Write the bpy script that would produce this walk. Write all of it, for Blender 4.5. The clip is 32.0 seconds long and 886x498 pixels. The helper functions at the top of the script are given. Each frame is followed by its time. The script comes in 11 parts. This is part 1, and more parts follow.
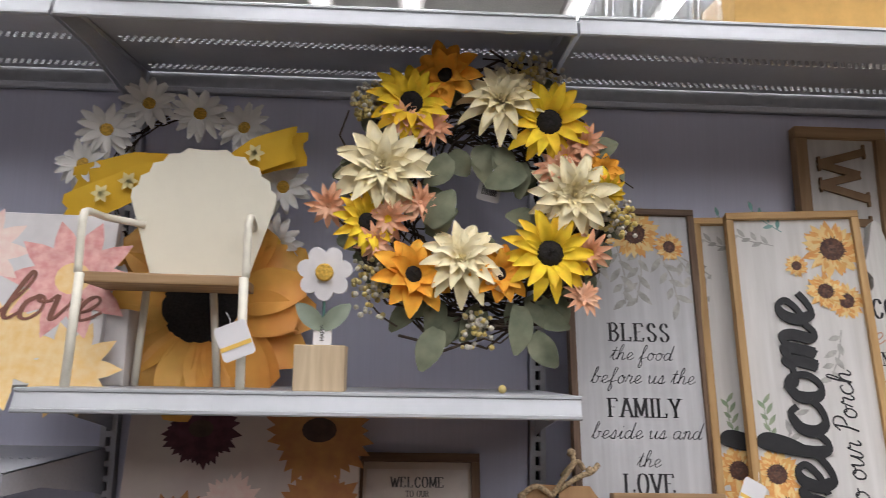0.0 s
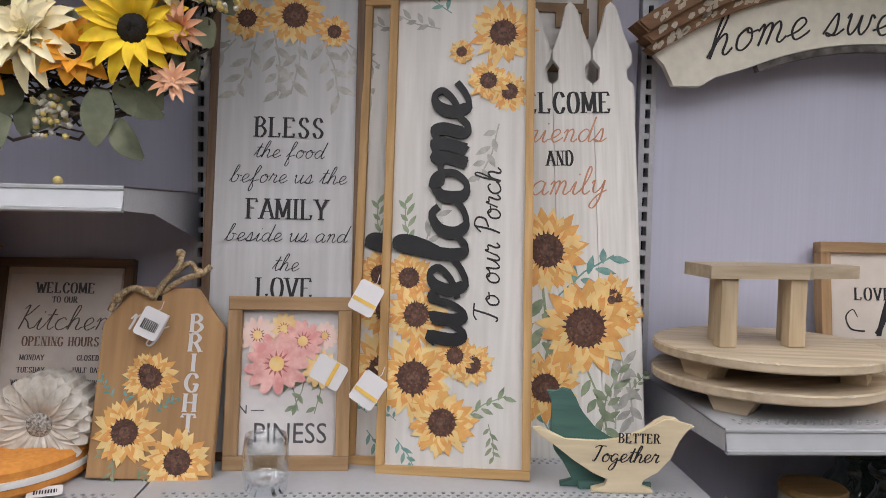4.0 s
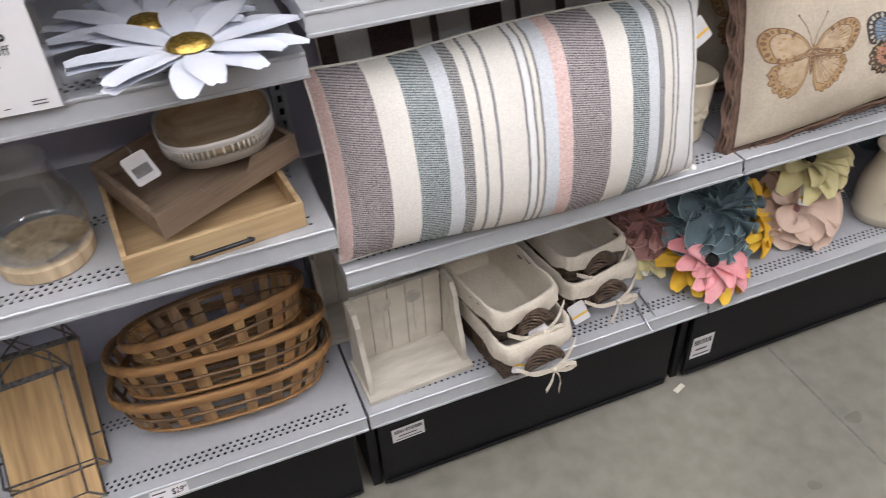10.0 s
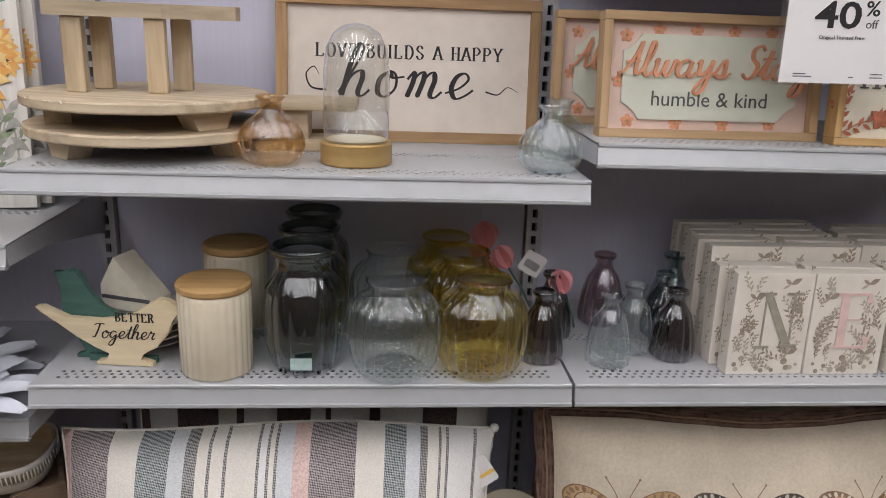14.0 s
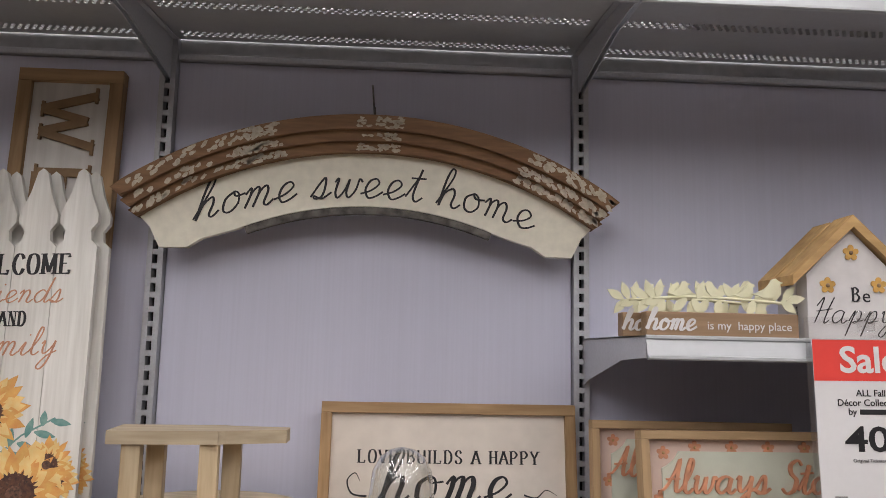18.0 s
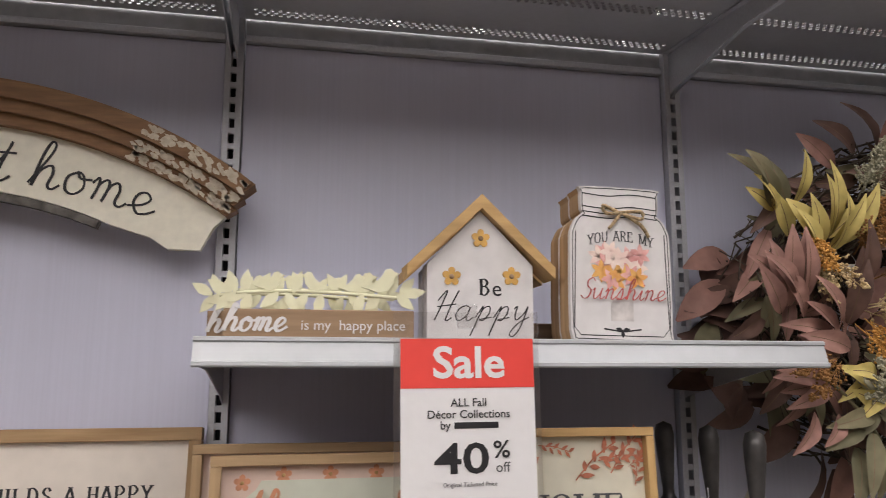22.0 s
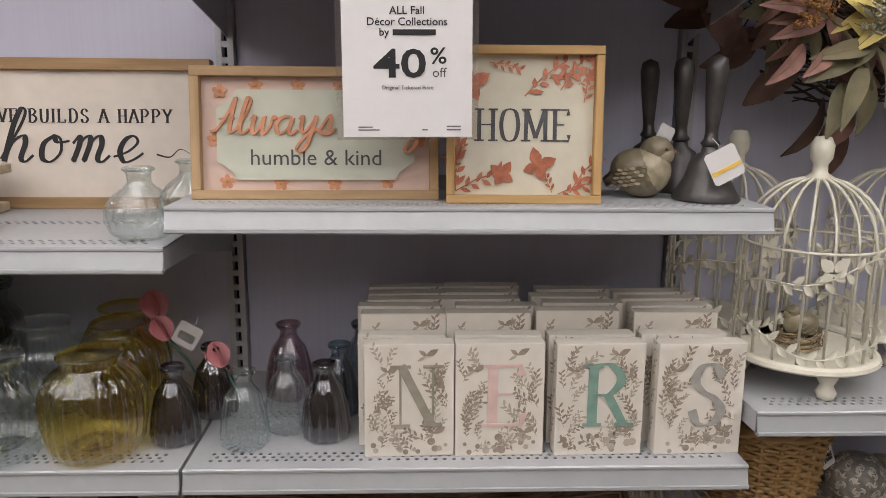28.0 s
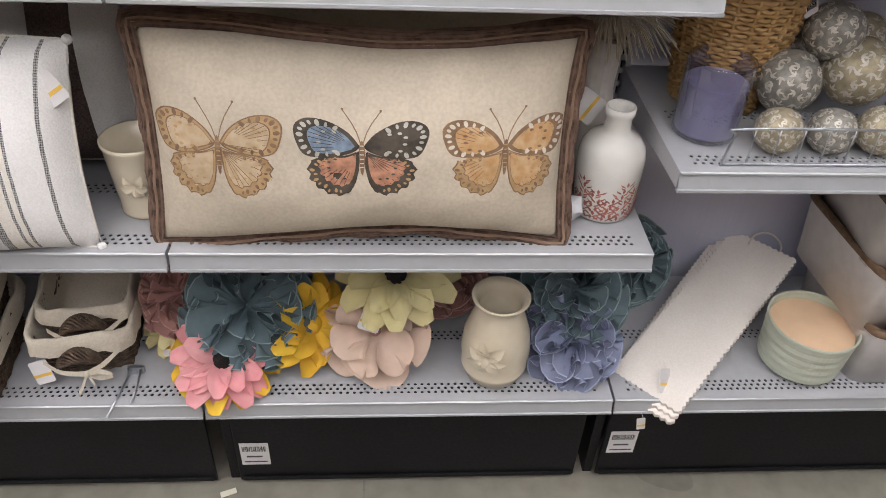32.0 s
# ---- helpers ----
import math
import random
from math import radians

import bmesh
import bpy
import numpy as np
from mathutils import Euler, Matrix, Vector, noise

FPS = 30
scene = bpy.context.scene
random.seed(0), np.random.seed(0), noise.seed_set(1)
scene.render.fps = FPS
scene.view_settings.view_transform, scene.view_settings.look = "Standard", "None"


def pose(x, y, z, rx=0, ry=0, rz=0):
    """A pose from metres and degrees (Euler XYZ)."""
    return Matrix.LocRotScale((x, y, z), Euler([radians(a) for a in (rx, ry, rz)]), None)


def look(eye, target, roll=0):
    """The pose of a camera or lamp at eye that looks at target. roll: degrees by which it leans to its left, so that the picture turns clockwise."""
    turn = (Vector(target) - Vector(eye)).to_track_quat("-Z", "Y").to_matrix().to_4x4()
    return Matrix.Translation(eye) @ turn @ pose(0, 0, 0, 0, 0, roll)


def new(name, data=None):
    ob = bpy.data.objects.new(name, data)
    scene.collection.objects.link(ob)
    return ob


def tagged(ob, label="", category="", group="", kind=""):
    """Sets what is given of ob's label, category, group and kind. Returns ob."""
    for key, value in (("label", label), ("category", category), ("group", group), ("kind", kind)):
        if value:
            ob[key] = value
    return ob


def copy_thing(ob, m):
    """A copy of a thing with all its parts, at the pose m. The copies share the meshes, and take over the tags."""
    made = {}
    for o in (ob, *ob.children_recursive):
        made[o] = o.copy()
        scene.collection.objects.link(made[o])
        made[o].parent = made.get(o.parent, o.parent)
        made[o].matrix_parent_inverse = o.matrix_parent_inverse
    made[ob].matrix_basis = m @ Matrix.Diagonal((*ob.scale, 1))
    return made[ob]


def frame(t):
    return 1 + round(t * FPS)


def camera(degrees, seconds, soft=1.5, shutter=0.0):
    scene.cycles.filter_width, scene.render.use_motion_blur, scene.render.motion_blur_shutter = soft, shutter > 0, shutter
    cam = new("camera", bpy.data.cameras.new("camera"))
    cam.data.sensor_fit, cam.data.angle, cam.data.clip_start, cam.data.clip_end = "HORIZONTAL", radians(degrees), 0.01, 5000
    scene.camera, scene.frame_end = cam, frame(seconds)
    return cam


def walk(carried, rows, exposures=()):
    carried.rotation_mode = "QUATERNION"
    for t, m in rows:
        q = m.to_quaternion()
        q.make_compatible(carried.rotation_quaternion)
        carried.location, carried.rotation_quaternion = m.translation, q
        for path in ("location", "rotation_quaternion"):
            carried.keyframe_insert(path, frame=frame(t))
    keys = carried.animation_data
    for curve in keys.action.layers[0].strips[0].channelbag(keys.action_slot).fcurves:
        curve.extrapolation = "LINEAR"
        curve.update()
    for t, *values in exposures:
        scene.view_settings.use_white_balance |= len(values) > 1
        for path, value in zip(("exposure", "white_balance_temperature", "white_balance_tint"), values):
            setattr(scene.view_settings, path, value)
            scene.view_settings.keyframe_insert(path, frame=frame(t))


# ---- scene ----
cam = camera(60.56, 32.0, soft=0.6, shutter=0.12)
PATH = [
    (0, (-0.2968, -1.6910, 2.0683), (-0.1990, 0.2810, 2.3872), 0.98),
    (0.5, (-0.1771, -1.5988, 2.0814), (0.2300, 0.3384, 2.3671), -0.07),
    (1, (0.0063, -1.4833, 2.1105), (0.4848, 0.4410, 2.3721), -0.18),
    (1.5, (0.2218, -1.5045, 2.0832), (0.6034, 0.4385, 2.3645), 0.72),
    (2, (0.3672, -1.5883, 2.0578), (0.5449, 0.3853, 2.3281), 2.09),
    (2.5, (0.4002, -1.5916, 2.0422), (0.5430, 0.3921, 2.2532), 2.23),
    (4.5, (0.3966, -1.5685, 1.9821), (0.5118, 0.4109, 1.7200), 0.85),
    (5, (0.3943, -1.5639, 1.9465), (0.5069, 0.3847, 1.5101), 0.71),
    (5.5, (0.3949, -1.5691, 1.9190), (0.4902, 0.3541, 1.3786), 0.64),
    (6, (0.4044, -1.5759, 1.8994), (0.4778, 0.3300, 1.2976), 0.50),
    (6.5, (0.4121, -1.5510, 1.8651), (0.4753, 0.2994, 1.1086), 0.48),
    (7, (0.4036, -1.5350, 1.8272), (0.4597, 0.2424, 0.9121), 0.45),
    (7.5, (0.4032, -1.5461, 1.7979), (0.4515, 0.1874, 0.8015), 0.48),
    (8, (0.4133, -1.5460, 1.7745), (0.4560, 0.1256, 0.6774), 0.53),
    (8.5, (0.4173, -1.5281, 1.7558), (0.4680, 0.0480, 0.5256), 0.92),
    (9, (0.4280, -1.5266, 1.7560), (0.4847, 0.0347, 0.5074), 1.00),
    (9.5, (0.5160, -1.5276, 1.7618), (0.6917, 0.0019, 0.4852), -0.88),
    (10, (0.7253, -1.5095, 1.7444), (1.2503, -0.0608, 0.4694), -3.03),
    (10.5, (0.9553, -1.3736, 1.7367), (1.6493, 0.0037, 0.4633), -0.02),
    (11, (1.1448, -1.3731, 1.7464), (1.6852, 0.0706, 0.4721), 3.14),
    (11.5, (1.3870, -1.5009, 1.7606), (1.7162, 0.0512, 0.5430), 5.30),
    (12, (1.4455, -1.5529, 1.7939), (1.6803, 0.0850, 0.6704), 2.84),
    (12.5, (1.4523, -1.5777, 1.8229), (1.6678, 0.1666, 0.8684), 2.91),
    (13, (1.4701, -1.5913, 1.8569), (1.6688, 0.2125, 1.0162), 2.74),
    (13.5, (1.4855, -1.5958, 1.8900), (1.6626, 0.2603, 1.1666), 2.47),
    (14, (1.4874, -1.6096, 1.9070), (1.6561, 0.3003, 1.3380), 2.22),
    (14.5, (1.4800, -1.6145, 1.9290), (1.6449, 0.3291, 1.4873), 2.11),
    (15, (1.4835, -1.6223, 1.9532), (1.6294, 0.3496, 1.6525), 1.96),
    (17.5, (1.4380, -1.6400, 2.0592), (1.5684, 0.3458, 2.2581), 1.28),
    (18, (1.4365, -1.6396, 2.0693), (1.5444, 0.3404, 2.3306), 1.19),
    (18.5, (1.4310, -1.6456, 2.0722), (1.5161, 0.3333, 2.3489), 1.16),
    (19, (1.4305, -1.6456, 2.0706), (1.4960, 0.3323, 2.3601), 1.19),
    (19.5, (1.4366, -1.6446, 2.0713), (1.4816, 0.3330, 2.3666), 1.18),
    (20, (1.4397, -1.6461, 2.0714), (1.4694, 0.3302, 2.3768), 1.10),
    (20.5, (1.4905, -1.6349, 2.0559), (1.5902, 0.3366, 2.3768), 0.97),
    (21, (1.6168, -1.5846, 2.0445), (1.9446, 0.3595, 2.3813), -0.37),
    (21.5, (1.7730, -1.4835, 2.0585), (2.1683, 0.4517, 2.3724), -0.14),
    (22, (1.9580, -1.4511, 2.0547), (2.3366, 0.4869, 2.3720), 0.02),
    (22.5, (2.2508, -1.5508, 2.0510), (2.6223, 0.3803, 2.4158), 0.68),
    (23, (2.3902, -1.6300, 2.0454), (2.6007, 0.3237, 2.4180), 2.11),
    (23.5, (2.3219, -1.6310, 2.0415), (2.4074, 0.3460, 2.3315), 2.78),
    (24, (2.2245, -1.6167, 2.0090), (2.3173, 0.3773, 2.1322), 2.24),
    (24.5, (2.1990, -1.6126, 2.0009), (2.2929, 0.3828, 2.0988), 1.67),
    (26.5, (2.2092, -1.5381, 1.9922), (2.2772, 0.4483, 1.7698), 1.58),
    (27, (2.2066, -1.5349, 1.9500), (2.2723, 0.4392, 1.6362), 1.37),
    (27.5, (2.2053, -1.5375, 1.9181), (2.2664, 0.4297, 1.5624), 1.11),
    (28, (2.2004, -1.5465, 1.9124), (2.2720, 0.4073, 1.4910), 0.49),
    (28.5, (2.2016, -1.5532, 1.8917), (2.2823, 0.3954, 1.4484), 0.22),
    (29, (2.1978, -1.5555, 1.8623), (2.2819, 0.3733, 1.3399), 0.73),
    (29.5, (2.2007, -1.5433, 1.8239), (2.2842, 0.3308, 1.1306), 1.76),
    (30, (2.1908, -1.5444, 1.7871), (2.2853, 0.2680, 0.9468), 2.80),
    (30.5, (2.1699, -1.5438, 1.7650), (2.2865, 0.2290, 0.8465), 3.71),
    (31, (2.1618, -1.5406, 1.7400), (2.2973, 0.1508, 0.6812), 4.25),
    (31.5, (2.1759, -1.5342, 1.7232), (2.2911, 0.0810, 0.5493), 4.18),
    (32, (2.2411, -1.5324, 1.7045), (2.3744, 0.0203, 0.4510), 3.18),
]
walk(cam, [(t, look(eye, target, roll)) for t, eye, target, roll in PATH],
     exposures=[(t, stops, kelvin, 12) for t, stops, kelvin in ((0, -0.38, 6250), (2.5, -0.42, 6200), (5, -0.50, 6350), (7, -0.22, 6350), (9, 0.22, 6250), (11.5, 0.03, 6250), (13, -0.2, 6350), (14, -0.36, 6450),
                (16, -0.45, 6550), (19, -0.52, 6600), (22, -0.36, 6700), (24, -0.12, 6700), (27, -0.3, 6700), (29, -0.36, 6700), (31, 0.04, 6550), (32, 0.1, 6450))])

# ---- light and exposure ----
world = bpy.data.worlds.new("store_air")
world.use_nodes = True
world.node_tree.nodes["Background"].inputs["Color"].default_value = (0.9, 0.95, 1.0, 1)
world.node_tree.nodes["Background"].inputs["Strength"].default_value = 0.003
scene.world = world


LAMP_X = [c + d for c in (-2.37, -0.61, 1.15, 2.91, 4.67) for d in (-0.31, 0.31)]
for lx in LAMP_X:
    lamp = bpy.data.lights.new("ceiling_tube_light", "AREA")
    lamp.shape, lamp.size, lamp.size_y, lamp.energy, lamp.color = "RECTANGLE", 0.09, 12.2, 72, (0.985, 0.957, 0.965)
    new("ceiling_tube_light", lamp).location = (lx, -2.4, 4.50)

# ---- materials ----
MATS = {}


def mat(name, color, rough=0.6, metal=0.0, var=0.12, scale=40.0, bump=0.05, coarse=4.0, stain=0.08, color2=None,
        stretch=(1, 1, 1), spec=0.5, trans=0.0, ior=1.45, sheen=0.0, bump_dist=0.002, emit=0.0):
    """A procedural material: a fine grain and a coarse stain, both mixed into the colour, and a fine relief."""
    if name in MATS:
        return MATS[name]
    m = bpy.data.materials.new(name)
    m.use_nodes = True
    nt = m.node_tree
    bsdf = nt.nodes["Principled BSDF"]
    co = nt.nodes.new("ShaderNodeTexCoord")
    mp = nt.nodes.new("ShaderNodeMapping")
    mp.inputs["Scale"].default_value = stretch
    nt.links.new(co.outputs["Object"], mp.inputs["Vector"])
    fine = nt.nodes.new("ShaderNodeTexNoise")
    fine.inputs["Scale"].default_value, fine.inputs["Detail"].default_value = scale, 5
    big = nt.nodes.new("ShaderNodeTexNoise")
    big.inputs["Scale"].default_value, big.inputs["Detail"].default_value = coarse, 3
    nt.links.new(mp.outputs[0], fine.inputs["Vector"])
    nt.links.new(mp.outputs[0], big.inputs["Vector"])
    c = Vector(color)
    d = Vector(color2) if color2 else c * (1 - 2.4 * var)
    mix = nt.nodes.new("ShaderNodeMix")
    mix.data_type = "RGBA"
    mix.inputs["A"].default_value = (*(c * (1 + var if not color2 else 1)), 1)
    mix.inputs["B"].default_value = (*d, 1)
    ramp = nt.nodes.new("ShaderNodeMapRange")
    ramp.inputs["From Min"].default_value, ramp.inputs["From Max"].default_value = 0.35, 0.68
    nt.links.new(fine.outputs["Fac"], ramp.inputs["Value"])
    nt.links.new(ramp.outputs[0], mix.inputs["Factor"])
    hsv = nt.nodes.new("ShaderNodeHueSaturation")
    val = nt.nodes.new("ShaderNodeMapRange")
    val.inputs["From Min"].default_value, val.inputs["From Max"].default_value = 0.3, 0.7
    val.inputs["To Min"].default_value, val.inputs["To Max"].default_value = 1 - stain, 1 + stain
    nt.links.new(big.outputs["Fac"], val.inputs["Value"])
    nt.links.new(val.outputs[0], hsv.inputs["Value"])
    nt.links.new(mix.outputs["Result"], hsv.inputs["Color"])
    nt.links.new(hsv.outputs["Color"], bsdf.inputs["Base Color"])
    rr = nt.nodes.new("ShaderNodeMapRange")
    rr.inputs["To Min"].default_value, rr.inputs["To Max"].default_value = max(rough - 0.08, 0.02), min(rough + 0.08, 1)
    nt.links.new(big.outputs["Fac"], rr.inputs["Value"])
    nt.links.new(rr.outputs[0], bsdf.inputs["Roughness"])
    bsdf.inputs["Metallic"].default_value = metal
    bsdf.inputs["Specular IOR Level"].default_value = spec
    bsdf.inputs["IOR"].default_value = ior
    bsdf.inputs["Transmission Weight"].default_value = trans
    bsdf.inputs["Sheen Weight"].default_value = sheen
    if bump:
        bp = nt.nodes.new("ShaderNodeBump")
        bp.inputs["Strength"].default_value, bp.inputs["Distance"].default_value = min(bump * 4, 1), bump_dist
        nt.links.new(fine.outputs["Fac"], bp.inputs["Height"])
        nt.links.new(bp.outputs[0], bsdf.inputs["Normal"])
    if emit:
        bsdf.inputs["Emission Color"].default_value = (*color, 1)
        bsdf.inputs["Emission Strength"].default_value = emit
    MATS[name] = m
    return m


def wood(name, light, dark, axis=0, rough=0.62, ring=1.0):
    """Wood with its grain along one axis of the object."""
    st = [26.0, 26.0, 26.0]
    st[axis] = 2.2
    return mat(name, light, rough, color2=dark, scale=2.4 * ring, coarse=0.35, stain=0.2, bump=0.06, stretch=tuple(st))


def weave(name, dark, pale, size=0.0021):
    """Coarse two-tone cloth: dark and pale threads crossing on the slant, with uneven dye."""
    m = mat(name, dark, 0.9, color2=pale, scale=300, coarse=9, stain=0.06, bump=0.25)
    nt = m.node_tree
    co, mp = nt.nodes.new("ShaderNodeTexCoord"), nt.nodes.new("ShaderNodeMapping")
    mp.inputs["Rotation"].default_value = (0, math.radians(38), 0)
    mp.inputs["Scale"].default_value = (1 / size, 0.0, 0.72 / size)
    ck, mx = nt.nodes.new("ShaderNodeTexChecker"), nt.nodes.new("ShaderNodeMix")
    ck.inputs["Scale"].default_value = 1.0
    old = [k for k in nt.links if k.to_node.type == "HUE_SAT" and k.to_socket.name == "Color"][0].from_socket
    mx.data_type = "RGBA"
    mx.inputs["Factor"].default_value = 0.62
    ck.inputs["Color1"].default_value, ck.inputs["Color2"].default_value = (*dark, 1), (*pale, 1)
    nt.links.new(co.outputs["Object"], mp.inputs["Vector"])
    nt.links.new(mp.outputs[0], ck.inputs["Vector"])
    hs = [k for k in nt.links if k.to_node.type == "HUE_SAT" and k.to_socket.name == "Color"][0].to_socket
    nt.links.new(old, mx.inputs["A"])
    nt.links.new(ck.outputs["Color"], mx.inputs["B"])
    nt.links.new(mx.outputs["Result"], hs)
    return m


def glass(name, color, rough=0.012):
    """Thin glass: a clear, tinted layer with a real gloss."""
    if name in MATS:
        return MATS[name]
    m = bpy.data.materials.new(name)
    m.use_nodes = True
    nt = m.node_tree
    nt.nodes.remove(nt.nodes["Principled BSDF"])
    out = nt.nodes["Material Output"]
    tr = nt.nodes.new("ShaderNodeBsdfTransparent")
    tr.inputs["Color"].default_value = (*color, 1)
    gl = nt.nodes.new("ShaderNodeBsdfGlossy")
    gl.inputs["Roughness"].default_value = rough
    gl.inputs["Color"].default_value = (0.95, 0.97, 1, 1)
    lw = nt.nodes.new("ShaderNodeLayerWeight")
    lw.inputs["Blend"].default_value = 0.5
    pw = nt.nodes.new("ShaderNodeMath")
    pw.operation, pw.inputs[1].default_value = "POWER", 2.4
    ad = nt.nodes.new("ShaderNodeMath")
    ad.operation, ad.inputs[1].default_value, ad.inputs[2].default_value = "MULTIPLY_ADD", 0.85, 0.12
    nt.links.new(lw.outputs["Facing"], pw.inputs[0])
    nt.links.new(pw.outputs[0], ad.inputs[0])
    mx = nt.nodes.new("ShaderNodeMixShader")
    nt.links.new(ad.outputs[0], mx.inputs[0])
    nt.links.new(tr.outputs[0], mx.inputs[1])
    nt.links.new(gl.outputs[0], mx.inputs[2])
    nt.links.new(mx.outputs[0], out.inputs["Surface"])
    MATS[name] = m
    return m


M_PANEL = mat("lavender_panel", (0.58, 0.585, 0.715), 0.40, var=0.012, scale=60, stretch=(3, 1, 0.05), bump=0.015, coarse=1.5, stain=0.03)
M_STEEL = mat("grey_shelf_paint", (0.46, 0.47, 0.495), 0.4, metal=0.1, var=0.015, scale=60, bump=0, coarse=3, stain=0.02)
M_LIP = mat("shelf_edge_metal", (0.44, 0.455, 0.475), 0.34, metal=0.25, var=0.015, scale=40, bump=0, coarse=3, stain=0.02)
M_POST = mat("upright_paint", (0.50, 0.51, 0.55), 0.4, metal=0.2, var=0.03, scale=200, bump=0.04)
M_HEAD = mat("header_steel", (0.42, 0.425, 0.45), 0.45, metal=0.2, var=0.05)
# Dark colour for the strips that make the shelf holes look shaded.
M_HOLE_SHADE = mat("hole_shade_dark", (0.05, 0.05, 0.055), 0.6, metal=0.3, var=0.1)
# Near-black for black parts; in slots and the tag hole it stands for shade.
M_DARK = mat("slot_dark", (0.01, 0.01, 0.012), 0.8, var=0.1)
M_KICK = mat("black_kick_plate", (0.010, 0.010, 0.012), 0.45, var=0.2, scale=120, coarse=6, stain=0.35, bump=0, spec=0.25)
M_FLOOR = mat("polished_concrete", (0.26, 0.245, 0.205), 0.3, var=0.06, scale=18, coarse=1.6, stain=0.14, bump=0.02)
M_CEIL = mat("ceiling_tile", (0.8, 0.8, 0.79), 0.9, var=0.04, scale=90)
M_STORE = mat("store_wall_paint", (0.24, 0.235, 0.23), 0.8, var=0.03, scale=20, stain=0.06)
M_GLOW = mat("lamp_diffuser", (1.0, 0.98, 0.94), 0.6, emit=7.0, bump=0)
M_WHITE = mat("white_paint", (0.66, 0.635, 0.63), 0.6, var=0.03, scale=30, coarse=6, stain=0.04)
M_BOARD = mat("whitewashed_board", (0.70, 0.68, 0.655), 0.65, color2=(0.61, 0.59, 0.56), scale=2.2, coarse=0.5, stain=0.06, stretch=(30, 30, 2), bump=0.04)
M_CREAM = mat("cream_paint", (0.80, 0.76, 0.64), 0.5, var=0.03, scale=50, stain=0.04)
M_PAPER = mat("paper_tag", (0.75, 0.735, 0.745), 0.6, var=0.006, scale=80, bump=0, stain=0.02)
M_INK = mat("black_ink", (0.018, 0.017, 0.02), 0.6, var=0.1)
M_GREYINK = mat("grey_ink", (0.10, 0.10, 0.105), 0.7, var=0.1)
M_RED = mat("sale_red", (0.82, 0.075, 0.062), 0.35, var=0.01, bump=0)
M_YELLOWSTRIPE = mat("tag_yellow", (0.85, 0.55, 0.12), 0.6, var=0.03)
M_CLEARPLASTIC = glass("clear_plastic", (0.992, 0.994, 0.995), 0.12)
M_OAK = wood("oak_frame", (0.42, 0.27, 0.14), (0.27, 0.16, 0.075), 0)
M_OAKV = wood("oak_frame_upright", (0.42, 0.27, 0.14), (0.27, 0.16, 0.075), 2)
M_PINE = wood("pine_frame", (0.56, 0.36, 0.155), (0.40, 0.23, 0.085), 0)
M_PINEV = wood("pine_frame_upright", (0.56, 0.36, 0.155), (0.40, 0.23, 0.085), 2)
M_WALN = wood("walnut_frame", (0.20, 0.125, 0.075), (0.11, 0.065, 0.04), 0)
M_WALNV = wood("walnut_frame_upright", (0.20, 0.125, 0.075), (0.11, 0.065, 0.04), 2)
M_PALEWOOD = wood("pale_wood", (0.60, 0.48, 0.32), (0.42, 0.31, 0.19), 0)
M_PALEWOODV = wood("pale_wood_upright", (0.60, 0.48, 0.32), (0.42, 0.31, 0.19), 2)

# ---- mesh helpers ----


def link(name, bm, material, parent=None, label="", smooth=False, at=None):
    me = bpy.data.meshes.new(name)
    bm.normal_update()
    bm.to_mesh(me)
    bm.free()
    for m in (material if isinstance(material, (list, tuple)) else [material]):
        me.materials.append(m)
    if smooth:
        me.shade_smooth()
    ob = new(name, me)
    if parent:
        ob.parent = parent
    if at is not None:
        ob.matrix_basis = at
    if label:
        ob["label"] = label
    return ob


def part(name, bm, material, parent, label="", smooth=False, at=None):
    """One mesh under a thing or under a part."""
    return link(name, bm, material, parent, label, smooth, at)


def thing(name, label, category, m=None, group="", kind=""):
    """An empty at a thing's base, to carry its parts."""
    e = new(name)
    e.empty_display_size = 0.05
    if m is not None:
        e.matrix_basis = m
    return tagged(e, label, category, group, kind)


def box(bm, x0, x1, y0, y1, z0, z1, bevel=0.0, mi=0):
    r = bmesh.ops.create_cube(bm, size=1, matrix=Matrix.Translation(((x0 + x1) / 2, (y0 + y1) / 2, (z0 + z1) / 2)) @ Matrix.Diagonal((x1 - x0, y1 - y0, z1 - z0, 1)))
    fs = set(f for v in r["verts"] for f in v.link_faces)
    for f in fs:
        f.material_index = mi
    if bevel:
        es = list({e for v in r["verts"] for e in v.link_edges})
        r2 = bmesh.ops.bevel(bm, geom=es, offset=bevel, segments=2, affect="EDGES", profile=0.6)
        for f in r2["faces"]:
            f.material_index = mi
    return r["verts"]


def boxed(x0, x1, y0, y1, z0, z1, bevel=0.0):
    bm = bmesh.new()
    box(bm, x0, x1, y0, y1, z0, z1, bevel)
    return bm


